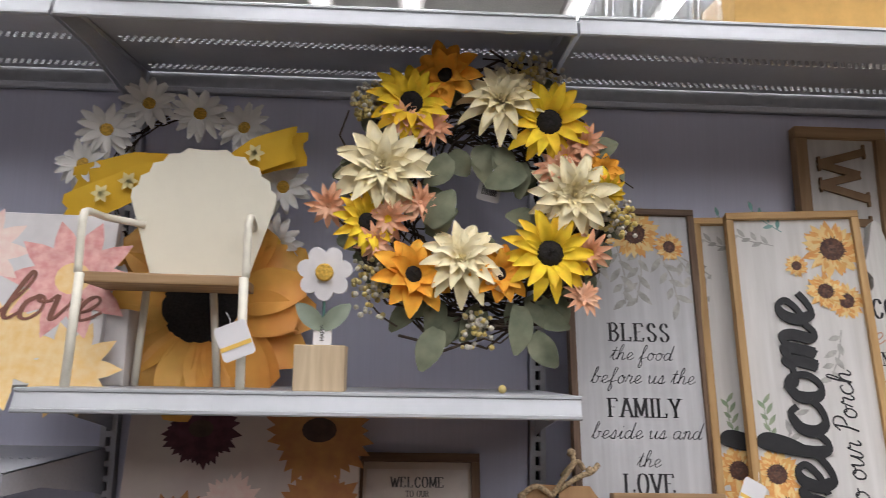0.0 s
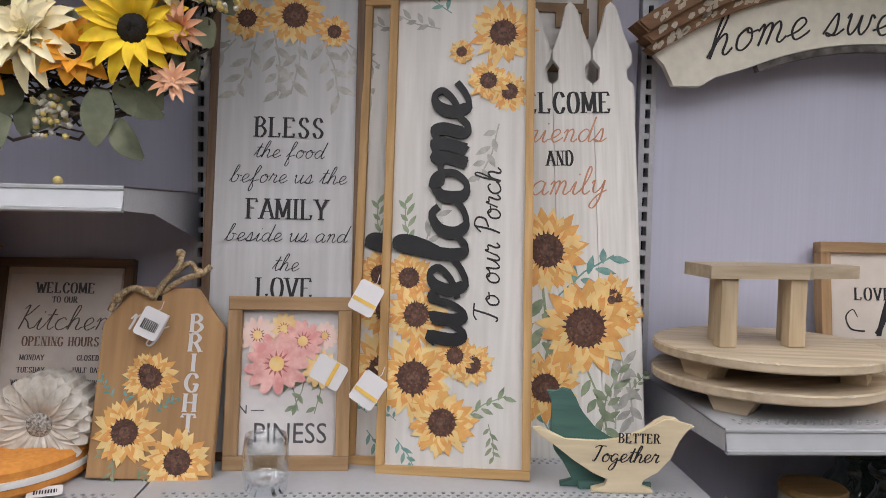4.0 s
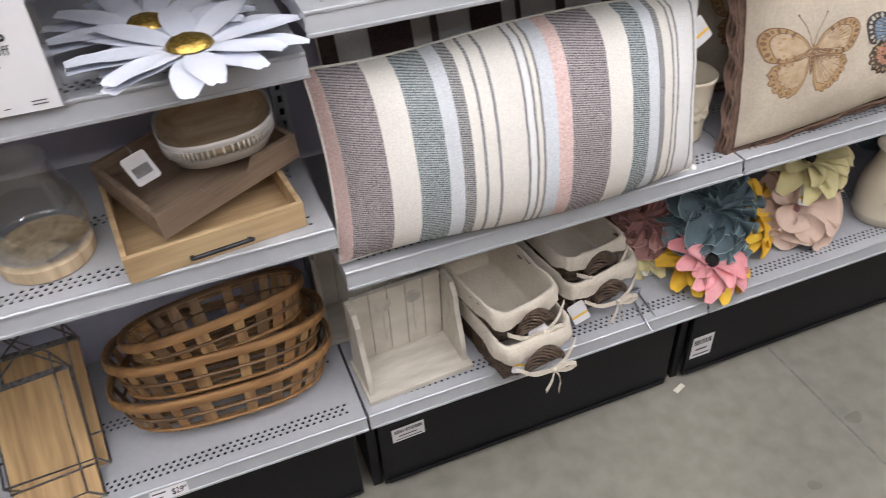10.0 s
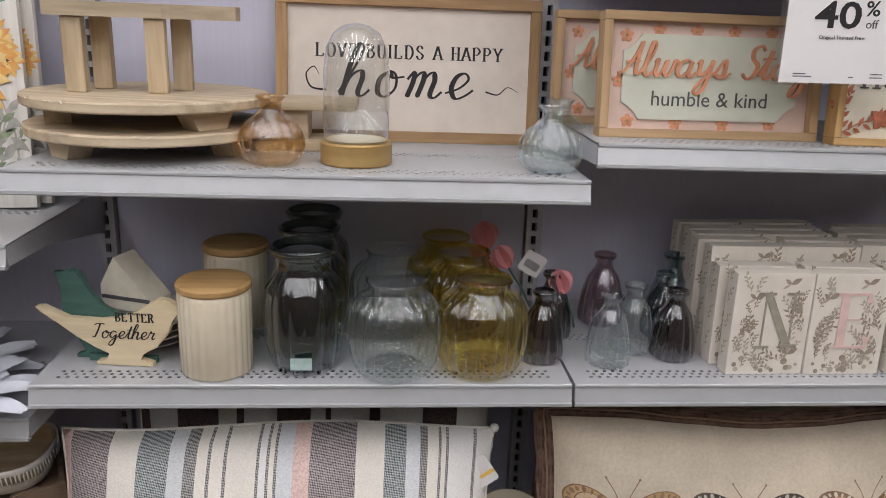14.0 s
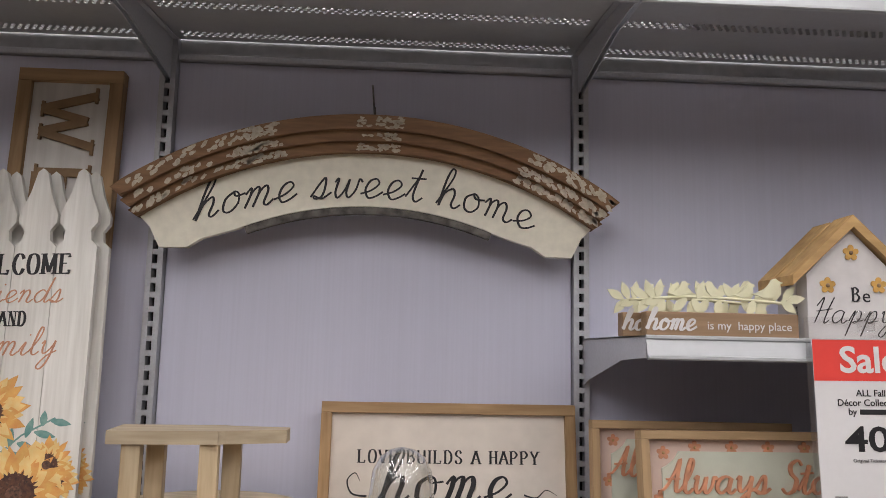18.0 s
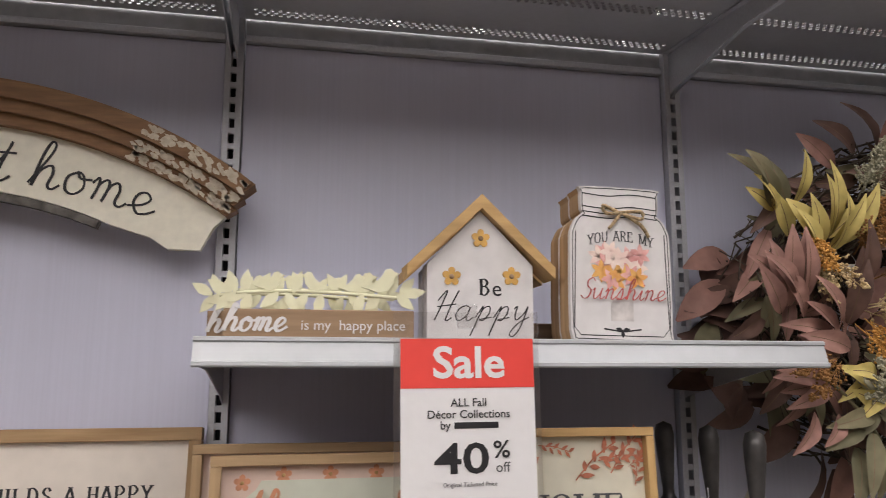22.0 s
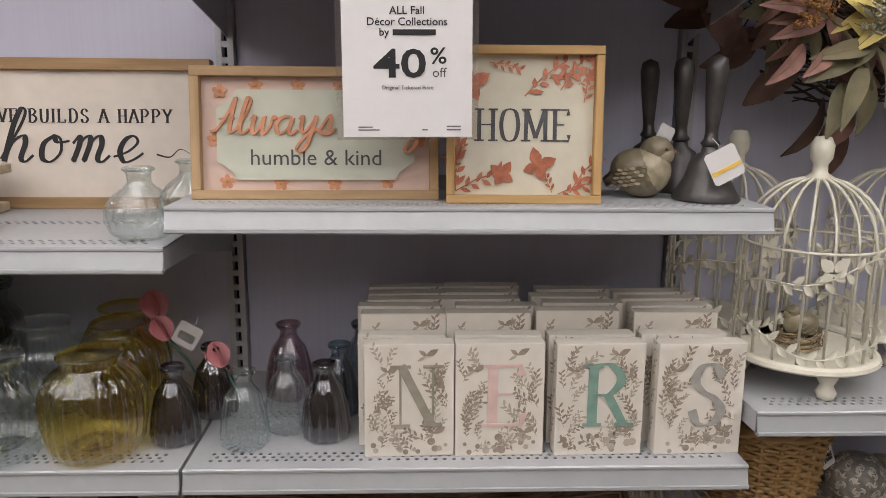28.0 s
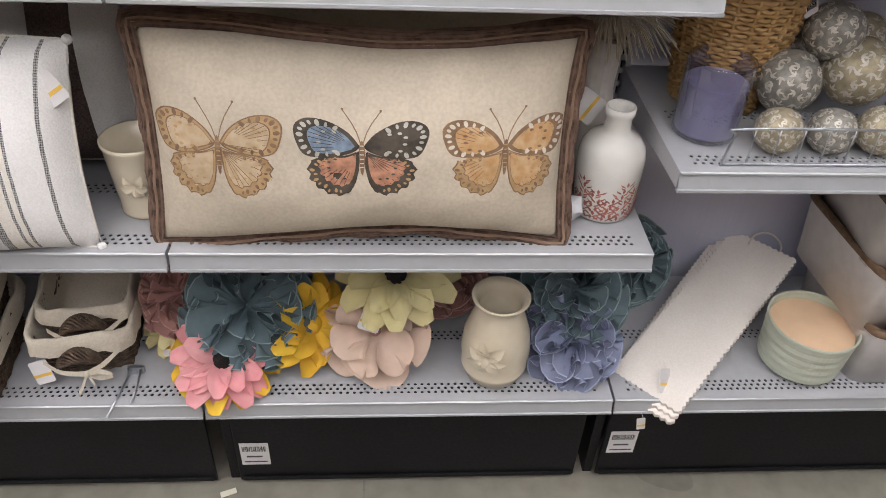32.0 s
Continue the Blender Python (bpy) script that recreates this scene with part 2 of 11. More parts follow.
def lathe(profile, n=32, bm=None, ribs=0, rib=0.0, closed_top=False):
    """Turn a profile of (radius, height) round the z axis; ribs flute its sides."""
    bm = bm or bmesh.new()
    rings = []
    rmax = max(r for r, z in profile)
    for r, z in profile:
        ring = []
        for i in range(n):
            a = 2 * math.pi * i / n
            k = 1 + (rib * (r / rmax) ** 3 * (2.4 * abs(math.cos(ribs * a / 2)) - 1.5) if ribs else 0)
            ring.append(bm.verts.new((r * k * math.cos(a), r * k * math.sin(a), z)))
        rings.append(ring)
    for a, b in zip(rings, rings[1:]):
        for i in range(n):
            bm.faces.new((a[i], a[(i + 1) % n], b[(i + 1) % n], b[i]))
    if profile[0][0] > 1e-4:
        bm.faces.new(rings[0][::-1])
    if closed_top:
        bm.faces.new(rings[-1])
    return bm


def tube(points, r, bm=None, n=6, mi=0, taper=None):
    """A round bar along points."""
    bm = bm or bmesh.new()
    pts = [Vector(p) for p in points]
    rings = []
    up = Vector((0.013, 0.021, 1))
    for i, p in enumerate(pts):
        d = (pts[min(i + 1, len(pts) - 1)] - pts[max(i - 1, 0)]).normalized()
        s = d.cross(up)
        if s.length < 0.1:
            s = d.cross(Vector((1, 0.02, 0)))
        s.normalize()
        u = s.cross(d)
        rr = r * (taper(i / (len(pts) - 1)) if taper else 1)
        rings.append([bm.verts.new(p + (s * math.cos(2 * math.pi * k / n) + u * math.sin(2 * math.pi * k / n)) * rr) for k in range(n)])
    for a, b in zip(rings, rings[1:]):
        for k in range(n):
            f = bm.faces.new((a[k], a[(k + 1) % n], b[(k + 1) % n], b[k]))
            f.material_index, f.smooth = mi, True
    for ring, flip in ((rings[0], True), (rings[-1], False)):
        f = bm.faces.new(ring[::-1] if flip else ring)
        f.material_index = mi
    return bm


def prism(outline, y0, y1, bm=None, mi=0, bevel=0.0):
    """A flat shape in x and z, thick along y from y0 (front) to y1."""
    bm = bm or bmesh.new()
    a = [bm.verts.new((x, y0, z)) for x, z in outline]
    b = [bm.verts.new((x, y1, z)) for x, z in outline]
    n = len(outline)
    fs = [bm.faces.new(a), bm.faces.new(b[::-1])]
    for i in range(n):
        fs.append(bm.faces.new((a[(i + 1) % n], a[i], b[i], b[(i + 1) % n])))
    for f in fs:
        f.material_index = mi
    if bevel:
        es = list(fs[0].edges)
        bmesh.ops.bevel(bm, geom=es, offset=bevel, segments=2, affect="EDGES")
    bmesh.ops.recalc_face_normals(bm, faces=[f for f in bm.faces])
    return bm


# ---- the store round the aisle ----
B = 0.9144
X0, X1 = -4.6, 7.4
floor = link("floor", boxed(X0, X1, -9, 4, -0.1, 0), M_FLOOR)
tagged(floor, "polished beige-grey concrete floor with faint stains and joints", "floor", kind="structure")
bmj = bmesh.new()
for jx in (-1.3, 2.17, 5.6):
    box(bmj, jx - 0.003, jx + 0.003, -8.9, 3.9, 0.0002, 0.0012)
part("floor_joint", bmj, mat("joint_filler", (0.22, 0.21, 0.19), 0.7), floor)
ceil = link("ceiling", boxed(X0, X1, -9, 4, 4.6, 4.7), M_CEIL)
tagged(ceil, "white tiled store ceiling far above the shelves", "ceiling", kind="structure")
for nm, a in (("wall_west", (X0 - 0.1, X0, -9, 4, 0, 4.6)), ("wall_east", (X1, X1 + 0.1, -9, 4, 0, 4.6)),
              ("wall_south", (X0, X1, -9.1, -9, 0, 4.6)), ("wall_north", (X0, X1, 4, 4.1, 0, 4.6))):
    tagged(link(nm, boxed(*a), M_STORE), "plain pale grey store wall", "wall", kind="structure")
for lx in LAMP_X:
    cl = thing("ceiling_light", "long white ceiling light with a glowing tube", "ceiling light", pose(lx, -2.4, 4.6), "rows of ceiling lights")
    part("frame", boxed(-0.09, 0.09, -6.2, 6.2, -0.06, 0), M_WHITE, cl)
    part("diffuser", boxed(-0.045, 0.045, -6.1, 6.1, -0.085, -0.062), M_GLOW, cl)

# ---- gondola shelving ----
ZTOP = 2.70
for k in range(-3, 7):
    p = link("back_panel", boxed(k * B + 0.019, (k + 1) * B - 0.019, 0.006, 0.03, 0.05, 2.688, 0.002), M_PANEL)
    tagged(p, "smooth lavender-grey back panel of the shelving", "wall panel", kind="structure")
    t = link("trim", boxed(k * B + 0.019, (k + 1) * B - 0.019, -0.006, 0.03, 2.690, 2.704, 0.003), M_POST)
    tagged(t, "thin grey metal rail along the panel's top", "trim", kind="structure")
    h = link("back_panel", boxed(k * B + 0.019, (k + 1) * B - 0.019, 0.004, 0.03, 2.706, 2.742), M_HEAD)
    tagged(h, "grey metal header panel of the shelving", "wall panel", kind="structure")

bm = bmesh.new()
PITCH, SLOT = 0.0305, 0.019
zz = 0.06
box(bm, -0.017, -0.0055, -0.012, 0.03, 0.03, 2.742)
box(bm, 0.0055, 0.017, -0.012, 0.03, 0.03, 2.742)
while zz < 2.72:
    box(bm, -0.0055, 0.0055, -0.011, -0.004, zz, zz + PITCH - SLOT)
    zz += PITCH
post = link("upright", bm, M_POST)
tagged(post, "grey steel shelf upright with a row of punched slots", "shelf upright", "shelf uprights")
# The shade inside the slots is put in as a near-black backing.
part("slot_shade", boxed(-0.0054, 0.0054, 0.012, 0.03, 0.03, 2.742), M_DARK, post, "near-black backing that stands for the shade inside the slots")
for k in (-3, -2, -1, 1, 2, 3, 4, 5, 6, 7):
    copy_thing(post, pose(k * B, 0, 0))


def deck_mesh(w, d, bands):
    """A thin steel deck from y=0 back to y=d with bands of real round holes, three staggered rows a band."""
    bm = bmesh.new()
    pitch, rad = 0.0152, 0.0040
    n = int((w - 0.05) / pitch)
    x0 = -n * pitch / 2
    ys = [0.0]
    rows = []
    for b in bands:
        for r in range(3):
            rows.append((b + (r - 1) * 0.0115, (r % 2) * pitch / 2))

    def quad(pts, mi=0):
        bm.faces.new([bm.verts.new((x, y, 0)) for x, y in pts])
    cur = 0.0
    for y, off in rows:
        h = 0.00575
        if y - h > cur + 1e-5:
            quad([(-w / 2, cur), (w / 2, cur), (w / 2, y - h), (-w / 2, y - h)])
        a0 = x0 + off
        quad([(-w / 2, y - h), (a0, y - h), (a0, y + h), (-w / 2, y + h)])
        quad([(a0 + n * pitch - (pitch if off else 0), y - h), (w / 2, y - h), (w / 2, y + h), (a0 + n * pitch - (pitch if off else 0), y + h)])
        for i in range(n - (1 if off else 0)):
            cx = a0 + (i + 0.5) * pitch
            ring = [bm.verts.new((cx + rad * math.cos(math.pi * (k + 0.5) / 4), y + rad * math.sin(math.pi * (k + 0.5) / 4), 0)) for k in range(8)]
            inner = [bm.verts.new((v.co.x, v.co.y, -0.0022)) for v in ring]
            c = [bm.verts.new((cx + sx * pitch / 2, y + sy * h, 0)) for sx, sy in ((1, 1), (-1, 1), (-1, -1), (1, -1))]
            for q in range(4):
                bm.faces.new((c[q], ring[(2 * q + 1) % 8], ring[2 * q]))
                bm.faces.new((c[q], c[(q + 1) % 4], ring[(2 * q + 2) % 8], ring[(2 * q + 1) % 8]))
            for k in range(8):
                bm.faces.new((ring[k], ring[(k + 1) % 8], inner[(k + 1) % 8], inner[k]))
        cur = y + h
    quad([(-w / 2, cur), (w / 2, cur), (w / 2, d), (-w / 2, d)])
    for f in bm.faces:
        if f.normal.z < -0.5:
            f.normal_flip()
    return bm


def shelf(name, k, z, bands=(0.038, 0.205), d=0.425, label="grey steel shelf with punched holes and a bright front edge", channel=True):
    """One shelf of a bay: deck, slanted front edge, and a bracket at each end."""
    w = B - 0.006
    s = thing(name, label, "shelf", pose((k + 0.5) * B, -0.43, z), "gondola shelves")
    bm = deck_mesh(w, d, bands)
    part("deck", bm, M_STEEL, s, at=pose(0, 0, 0))
    # An added dark strip under each band paints the shade seen through the holes.
    for b in bands if channel else ():
        c = bmesh.new()
        box(c, -w / 2 + 0.02, w / 2 - 0.02, b - 0.024, b + 0.024, -0.0125, -0.0115)
        box(c, -w / 2 + 0.02, w / 2 - 0.02, b - 0.025, b - 0.024, -0.0125, -0.0025)
        box(c, -w / 2 + 0.02, w / 2 - 0.02, b + 0.024, b + 0.025, -0.0125, -0.0025)
        part("hole_shade_strip", c, M_HOLE_SHADE, s, "added dark strip that stands for the shade below the holes")
    e = bmesh.new()
    prof = [(0.004, -0.003), (0.001, 0.0008), (-0.003, 0.001), (-0.0058, -0.001), (-0.0062, -0.0045), (-0.0035, -0.0065), (-0.0112, -0.031), (-0.0142, -0.032), (-0.0148, -0.0365), (-0.012, -0.0390), (0.0, -0.037)]
    va = [e.verts.new((-w / 2, y, zz)) for y, zz in prof]
    vb = [e.verts.new((w / 2, y, zz)) for y, zz in prof]
    for i in range(len(prof) - 1):
        e.faces.new((va[i], vb[i], vb[i + 1], va[i + 1]))
    bmesh.ops.recalc_face_normals(e, faces=list(e.faces))
    part("front_edge", e, M_LIP, s, "bright slanted price rail")
    for sx in (-1, 1):
        bb = bmesh.new()
        o = [(0.0, -0.0025), (0.0, -0.036), (0.14, -0.042), (d - 0.05, -0.086), (d, -0.10), (d, -0.0025)]
        x = sx * (w / 2 - 0.001)
        a = [bb.verts.new((x, y, zz)) for y, zz in o]
        b2 = [bb.verts.new((x - sx * 0.0025, y, zz)) for y, zz in o]
        bb.faces.new(a)
        bb.faces.new(b2[::-1])
        for i in range(len(o)):
            bb.faces.new((a[i], b2[i], b2[(i + 1) % len(o)], a[(i + 1) % len(o)]))
        box(bb, x - sx * 0.014 if sx > 0 else x, x if sx > 0 else x + 0.014, 0.01, d - 0.01, -0.0045, -0.0025)
        bmesh.ops.recalc_face_normals(bb, faces=list(bb.faces))
        part("bracket", bb, M_POST, s)
    return s


SHELF_Z = {-1: (2.032, 1.551, 0.920), 0: (1.553, 1.253, 0.917), 1: (1.674, 1.314, 0.806), 2: (2.098, 1.735, 1.314, 0.806),
           3: (1.406, 0.992), -2: (1.90, 1.30, 0.9), 4: (1.7, 1.2)}
BASE_Z = 0.379
first = None
for k, zs in SHELF_Z.items():
    for z in zs + (BASE_Z,):
        if first is None:
            first = shelf("shelf", k, z)
        else:
            copy_thing(first, pose((k + 0.5) * B, -0.43, z))
topshelf = shelf("top_shelf", 0, ZTOP, bands=(0.206, 0.385), d=0.433, label="high grey steel top shelf with light falling through its holes", channel=False)
topshelf.matrix_basis = pose(0.5 * B, -0.43, ZTOP, 5.2)
for k in (-3, -2, -1, 1, 2, 3, 4):
    copy_thing(topshelf, pose((k + 0.5) * B, -0.43, ZTOP, 5.2))
for k in range(-3, 6):
    kp = thing("kick_plate", "scuffed black steel kick plate below the shelves", "kick plate", pose((k + 0.5) * B, 0, 0), "black kick plates")
    part("plate", boxed(-0.428, 0.428, -0.375, -0.365, 0.012, 0.335, 0.003), M_KICK, kp)
    part("toe_rail", boxed(-0.42, 0.42, -0.381, -0.375, 0.018, 0.03, 0.002), M_KICK, kp)
    part("foot", boxed(-0.4565, -0.432, -0.36, 0.0, 0.0, 0.33, 0.003), M_KICK, kp)
back = link("wall_behind_shelves", boxed(X0, X1, 0.05, 0.09, 0, 2.70), M_STORE)
tagged(back, "plain back of the shelving run", "wall", kind="structure")
# Unseen block across the aisle, added to cut low light and warm the bounce.
M_OPP = mat("warm_bounce_brown", (0.20, 0.16, 0.135), 0.8, var=0.2, scale=6, coarse=2, stain=0.2)
opp = link("aisle_light_block", boxed(X0, X1, -3.3, -3.0, 0, 2.7), M_OPP)
tagged(opp, "unseen plain block added across the aisle to shape the light", "wall", kind="structure")

# ---- lettering ----
SCRIPT = {
    "a": ".9,.85 .55,1 .15,.75 .1,.3 .4,0 .8,.35 .9,.9 .85,.2 1.05,0 1.3,.25",
    "b": "0,.1 .4,1.2 .55,1.9 .35,2 .25,1.4 .2,.3 .45,0 .8,.2 .85,.7 .6,.9 1.2,.75",
    "c": ".85,.8 .6,1 .2,.75 .15,.3 .45,0 .85,.1 1.1,.35",
    "d": ".85,.8 .5,1 .15,.7 .1,.3 .4,0 .8,.4 1.05,2 .9,.3 1.05,0 1.3,.25",
    "e": "0,.2 .5,.4 .8,.75 .6,1 .3,.85 .2,.4 .45,0 .8,.1 1.1,.35",
    "f": "0,.1 .5,1.1 .7,1.8 .5,2 .35,1.5 .3,.2 .2,-.8 .4,-1 .55,-.5 .35,.1 1,.35",
    "g": ".85,.8 .5,1 .15,.7 .15,.3 .45,.05 .85,.5 .8,-.6 .5,-1 .2,-.8 .5,-.2 1.2,.3",
    "h": "0,.1 .45,1.3 .55,1.9 .35,2 .2,1.3 .15,0 .3,.7 .65,1 .8,.7 .75,.15 .95,0 1.2,.25",
    "i": "0,.2 .3,.95 .25,.2 .45,0 .7,.25 | .4,1.4 .43,1.5",
    "k": "0,.1 .45,1.3 .5,1.9 .3,1.9 .15,1 .12,0 .2,.6 .6,1 .6,.7 .25,.55 .6,.1 .8,0 1.05,.25",
    "l": "0,.2 .4,1.1 .5,1.8 .3,2 .2,1.3 .2,.3 .45,0 .75,.25",
    "m": "0,.7 .2,1 .25,.6 .15,0 .3,.75 .55,1 .65,.7 .55,0 .7,.75 .95,1 1.1,.7 1.05,.15 1.25,0 1.5,.25",
    "n": "0,.7 .2,1 .25,.6 .15,0 .3,.75 .6,1 .75,.7 .7,.15 .9,0 1.15,.25",
    "o": ".5,1 .15,.7 .2,.15 .55,0 .85,.35 .75,.85 .5,1 .65,.75 1.1,.8",
    "p": "0,.2 .3,1 .2,0 .05,-1 .2,.2 .4,.85 .75,.95 .85,.5 .6,.05 .35,.1 1.1,.25",
    "r": "0,.2 .25,1.1 .35,.9 .7,.9 .6,.3 .75,0 1,.25",
    "s": "0,.1 .45,1.05 .6,.6 .55,.1 .25,0 .15,.15 .6,0 1,.3",
    "t": "0,.2 .4,1.2 .5,1.7 .35,.4 .55,0 .85,.25 | .05,1.2 .8,1.25",
    "u": "0,.8 .15,1 .2,.3 .4,0 .75,.4 .9,1 .85,.2 1.05,0 1.3,.25",
    "v": "0,.8 .2,1 .35,.2 .5,0 .8,.6 .85,1 1.2,.8",
    "w": "0,.8 .15,1 .15,.3 .35,0 .6,.4 .7,.95 .7,.3 .9,0 1.15,.4 1.2,.95 1.4,.8",
    "y": "0,.8 .15,1 .2,.35 .4,.1 .75,.5 .9,1 .8,-.4 .5,-1 .2,-.8 .6,-.1 1.2,.3",
    "K": ".1,1.7 .4,2 .3,.8 .2,0 | 1.1,2 .6,1.3 .3,1 .7,.6 1,.1 1.4,.2",
    "H": "0,1.3 .4,2 .35,1 .2,0 | 1.2,2 1,1 .95,0 1.3,.2 | .1,.9 .7,1 1.3,1.1",
    "T": "0,1.7 .4,1.95 1.3,1.9 | .75,1.9 .6,.8 .4,.1 .1,.2",
    "P": ".4,1.9 .35,.8 .15,0 | 0,1.5 .5,2 1.1,1.8 1.1,1.2 .5,.9",
    "S": "1.1,1.7 .8,2 .4,1.7 .5,1.2 .9,.8 .8,.2 .4,0 .05,.3",
    "A": "0,.1 .4,.3 .8,1.2 1,2 1,1 1.1,.1 1.4,.2 | .35,.8 1.2,.85",
    "M": "0,0 .3,1.2 .5,2 .6,.8 .7,.3 1,1.5 1.2,2 1.2,.8 1.3,0 1.5,.2",
    " ": "",
}
ROMAN = {
    "A": "0,0 .5,1 | .5,1 1,0 | .22,.36 .78,.36", "B": ".15,0 .15,1 | .15,.98 ~.5,1 .78,.78 .5,.54 .15,.53 | .15,.53 ~.55,.54 .88,.28 .55,0 .15,.02",
    "C": "~.9,.75 .7,.97 .35,.95 .1,.6 .15,.25 .45,0 .75,.05 .92,.28", "D": ".15,0 .15,1 | .15,.98 ~.5,1 .85,.75 .88,.3 .55,0 .15,.02",
    "E": ".15,0 .15,1 | .15,.98 .82,.98 .82,.82 | .15,.52 .62,.52 | .15,.02 .86,.02 .86,.2", "F": ".15,0 .15,1 | .15,.98 .82,.98 .82,.82 | .15,.52 .62,.52",
    "G": "~.9,.75 .7,.97 .35,.95 .1,.6 .15,.25 .45,0 .75,.05 .88,.3 .88,.42 | .6,.42 1,.42", "H": ".15,0 .15,1 | .85,0 .85,1 | .15,.51 .85,.51",
    "I": ".5,0 .5,1", "J": ".65,1 ~.65,.3 .5,.03 .25,.05 .15,.25", "K": ".15,0 .15,1 | .85,1 .2,.45 | .4,.6 .9,0", "L": ".15,0 .15,1 | .15,.02 .85,.02 .85,.22",
    "M": ".1,0 .12,1 | .12,1 .5,.1 | .5,.1 .88,1 | .88,1 .9,0", "N": ".12,0 .12,1 | .14,1 .86,.02 | .88,0 .88,1",
    "O": "~.5,1 .2,.9 .07,.5 .2,.1 .5,0 .8,.1 .93,.5 .8,.9 .5,1", "P": ".15,0 .15,1 | .15,.98 ~.55,1 .85,.74 .55,.47 .15,.48",
    "R": ".15,0 .15,1 | .15,.98 ~.55,1 .82,.76 .55,.52 .15,.52 | .5,.52 .92,0", "S": "~.82,.78 .65,.98 .35,.97 .18,.75 .35,.57 .65,.45 .85,.25 .65,.02 .3,.03 .14,.25",
    "T": ".5,0 .5,1 | .05,.8 .05,.98 .95,.98 .95,.8", "U": ".12,1 ~.14,.3 .3,.03 .7,.03 .86,.3 .88,1", "V": ".05,1 .5,0 | .5,0 .95,1",
    "W": "0,1 .28,0 | .28,0 .5,.85 | .5,.85 .72,0 | .72,0 1,1", "Y": ".05,1 .5,.45 | .95,1 .5,.45 | .5,.45 .5,0", " ": "",
}


def smooth_line(pts, n=7):
    out = []
    p = [pts[0]] + list(pts) + [pts[-1]]
    for i in range(1, len(p) - 2):
        a, b, c, d = p[i - 1], p[i], p[i + 1], p[i + 2]
        for k in range(n):
            t = k / n
            out.append(tuple(0.5 * (2 * b[j] + (c[j] - a[j]) * t + (2 * a[j] - 5 * b[j] + 4 * c[j] - d[j]) * t * t + (3 * b[j] - a[j] - 3 * c[j] + d[j]) * t ** 3) for j in (0, 1)))
    out.append(tuple(pts[-1]))
    return out


def ribbon(bm, line, wide, depth=0.0006, y=0.0, mi=0):
    """A flat band along a line in x and z, raised from y towards the front by depth. wide gives the width for each direction."""
    n = len(line)
    rows = []
    for i, (x, z) in enumerate(line):
        ax, az = line[max(i - 1, 0)]
        bx, bz = line[min(i + 1, n - 1)]
        dx, dz = bx - ax, bz - az
        le = math.hypot(dx, dz) or 1
        dx, dz = dx / le, dz / le
        h = wide(dx, dz, i / max(n - 1, 1)) / 2
        top = y - depth - min(0.0008, depth * 0.3) * i / max(n - 1, 1)
        rows.append([bm.verts.new((x - dz * h, top, z + dx * h)), bm.verts.new((x + dz * h, top, z - dx * h)),
                     bm.verts.new((x - dz * h, y, z + dx * h)), bm.verts.new((x + dz * h, y, z - dx * h))])
    for a, b in zip(rows, rows[1:]):
        for q in ((a[0], a[1], b[1], b[0]), (a[2], a[0], b[0], b[2]), (a[1], a[3], b[3], b[1])):
            bm.faces.new(q).material_index = mi
    for r in (rows[0], rows[-1]):
        bm.faces.new((r[0], r[1], r[3], r[2])).material_index = mi


def strokes(text):
    for s in text.split("|"):
        curved = s.strip().startswith("~")
        pre, _, post = s.partition("~")
        a = [tuple(float(v) for v in p.split(",")) for p in pre.split()]
        b = [tuple(float(v) for v in p.split(",")) for p in post.split()]
        if b:
            yield (a + smooth_line(([a[-1]] if a else []) + b)[1 if a else 0:]), True
        elif a:
            yield a, False


def script(text, size, pen=0.16, depth=0.0006, slant=0.28, space=0.0, thin=0.45, arc=0.0):
    """Joined handwriting, centred; size is the height of a small letter."""
    bm = bmesh.new()
    x, lines = 0.0, []
    for ch in text:
        g = SCRIPT.get(ch, "")
        if not g:
            x += 0.7
            continue
        far = 0
        for s in g.split("|"):
            pts = smooth_line([tuple(float(v) for v in p.split(",")) for p in s.split()], 5)
            lines.append([(x + px + slant * pz, pz) for px, pz in pts])
            far = max(far, max(px for px, _ in pts))
        x += far - 0.1 + space
    total = x

    def wide(dx, dz, t):
        return size * pen * (thin + (1 - thin) * max(0, -dz if dz < 0 else dz * 0.25) + 0.05)
    for ln in lines:
        pts = []
        for px, pz in ln:
            u = (px - total / 2) * size
            pts.append((u, pz * size - arc * u * u))
        ribbon(bm, pts, wide, depth)
    return bm


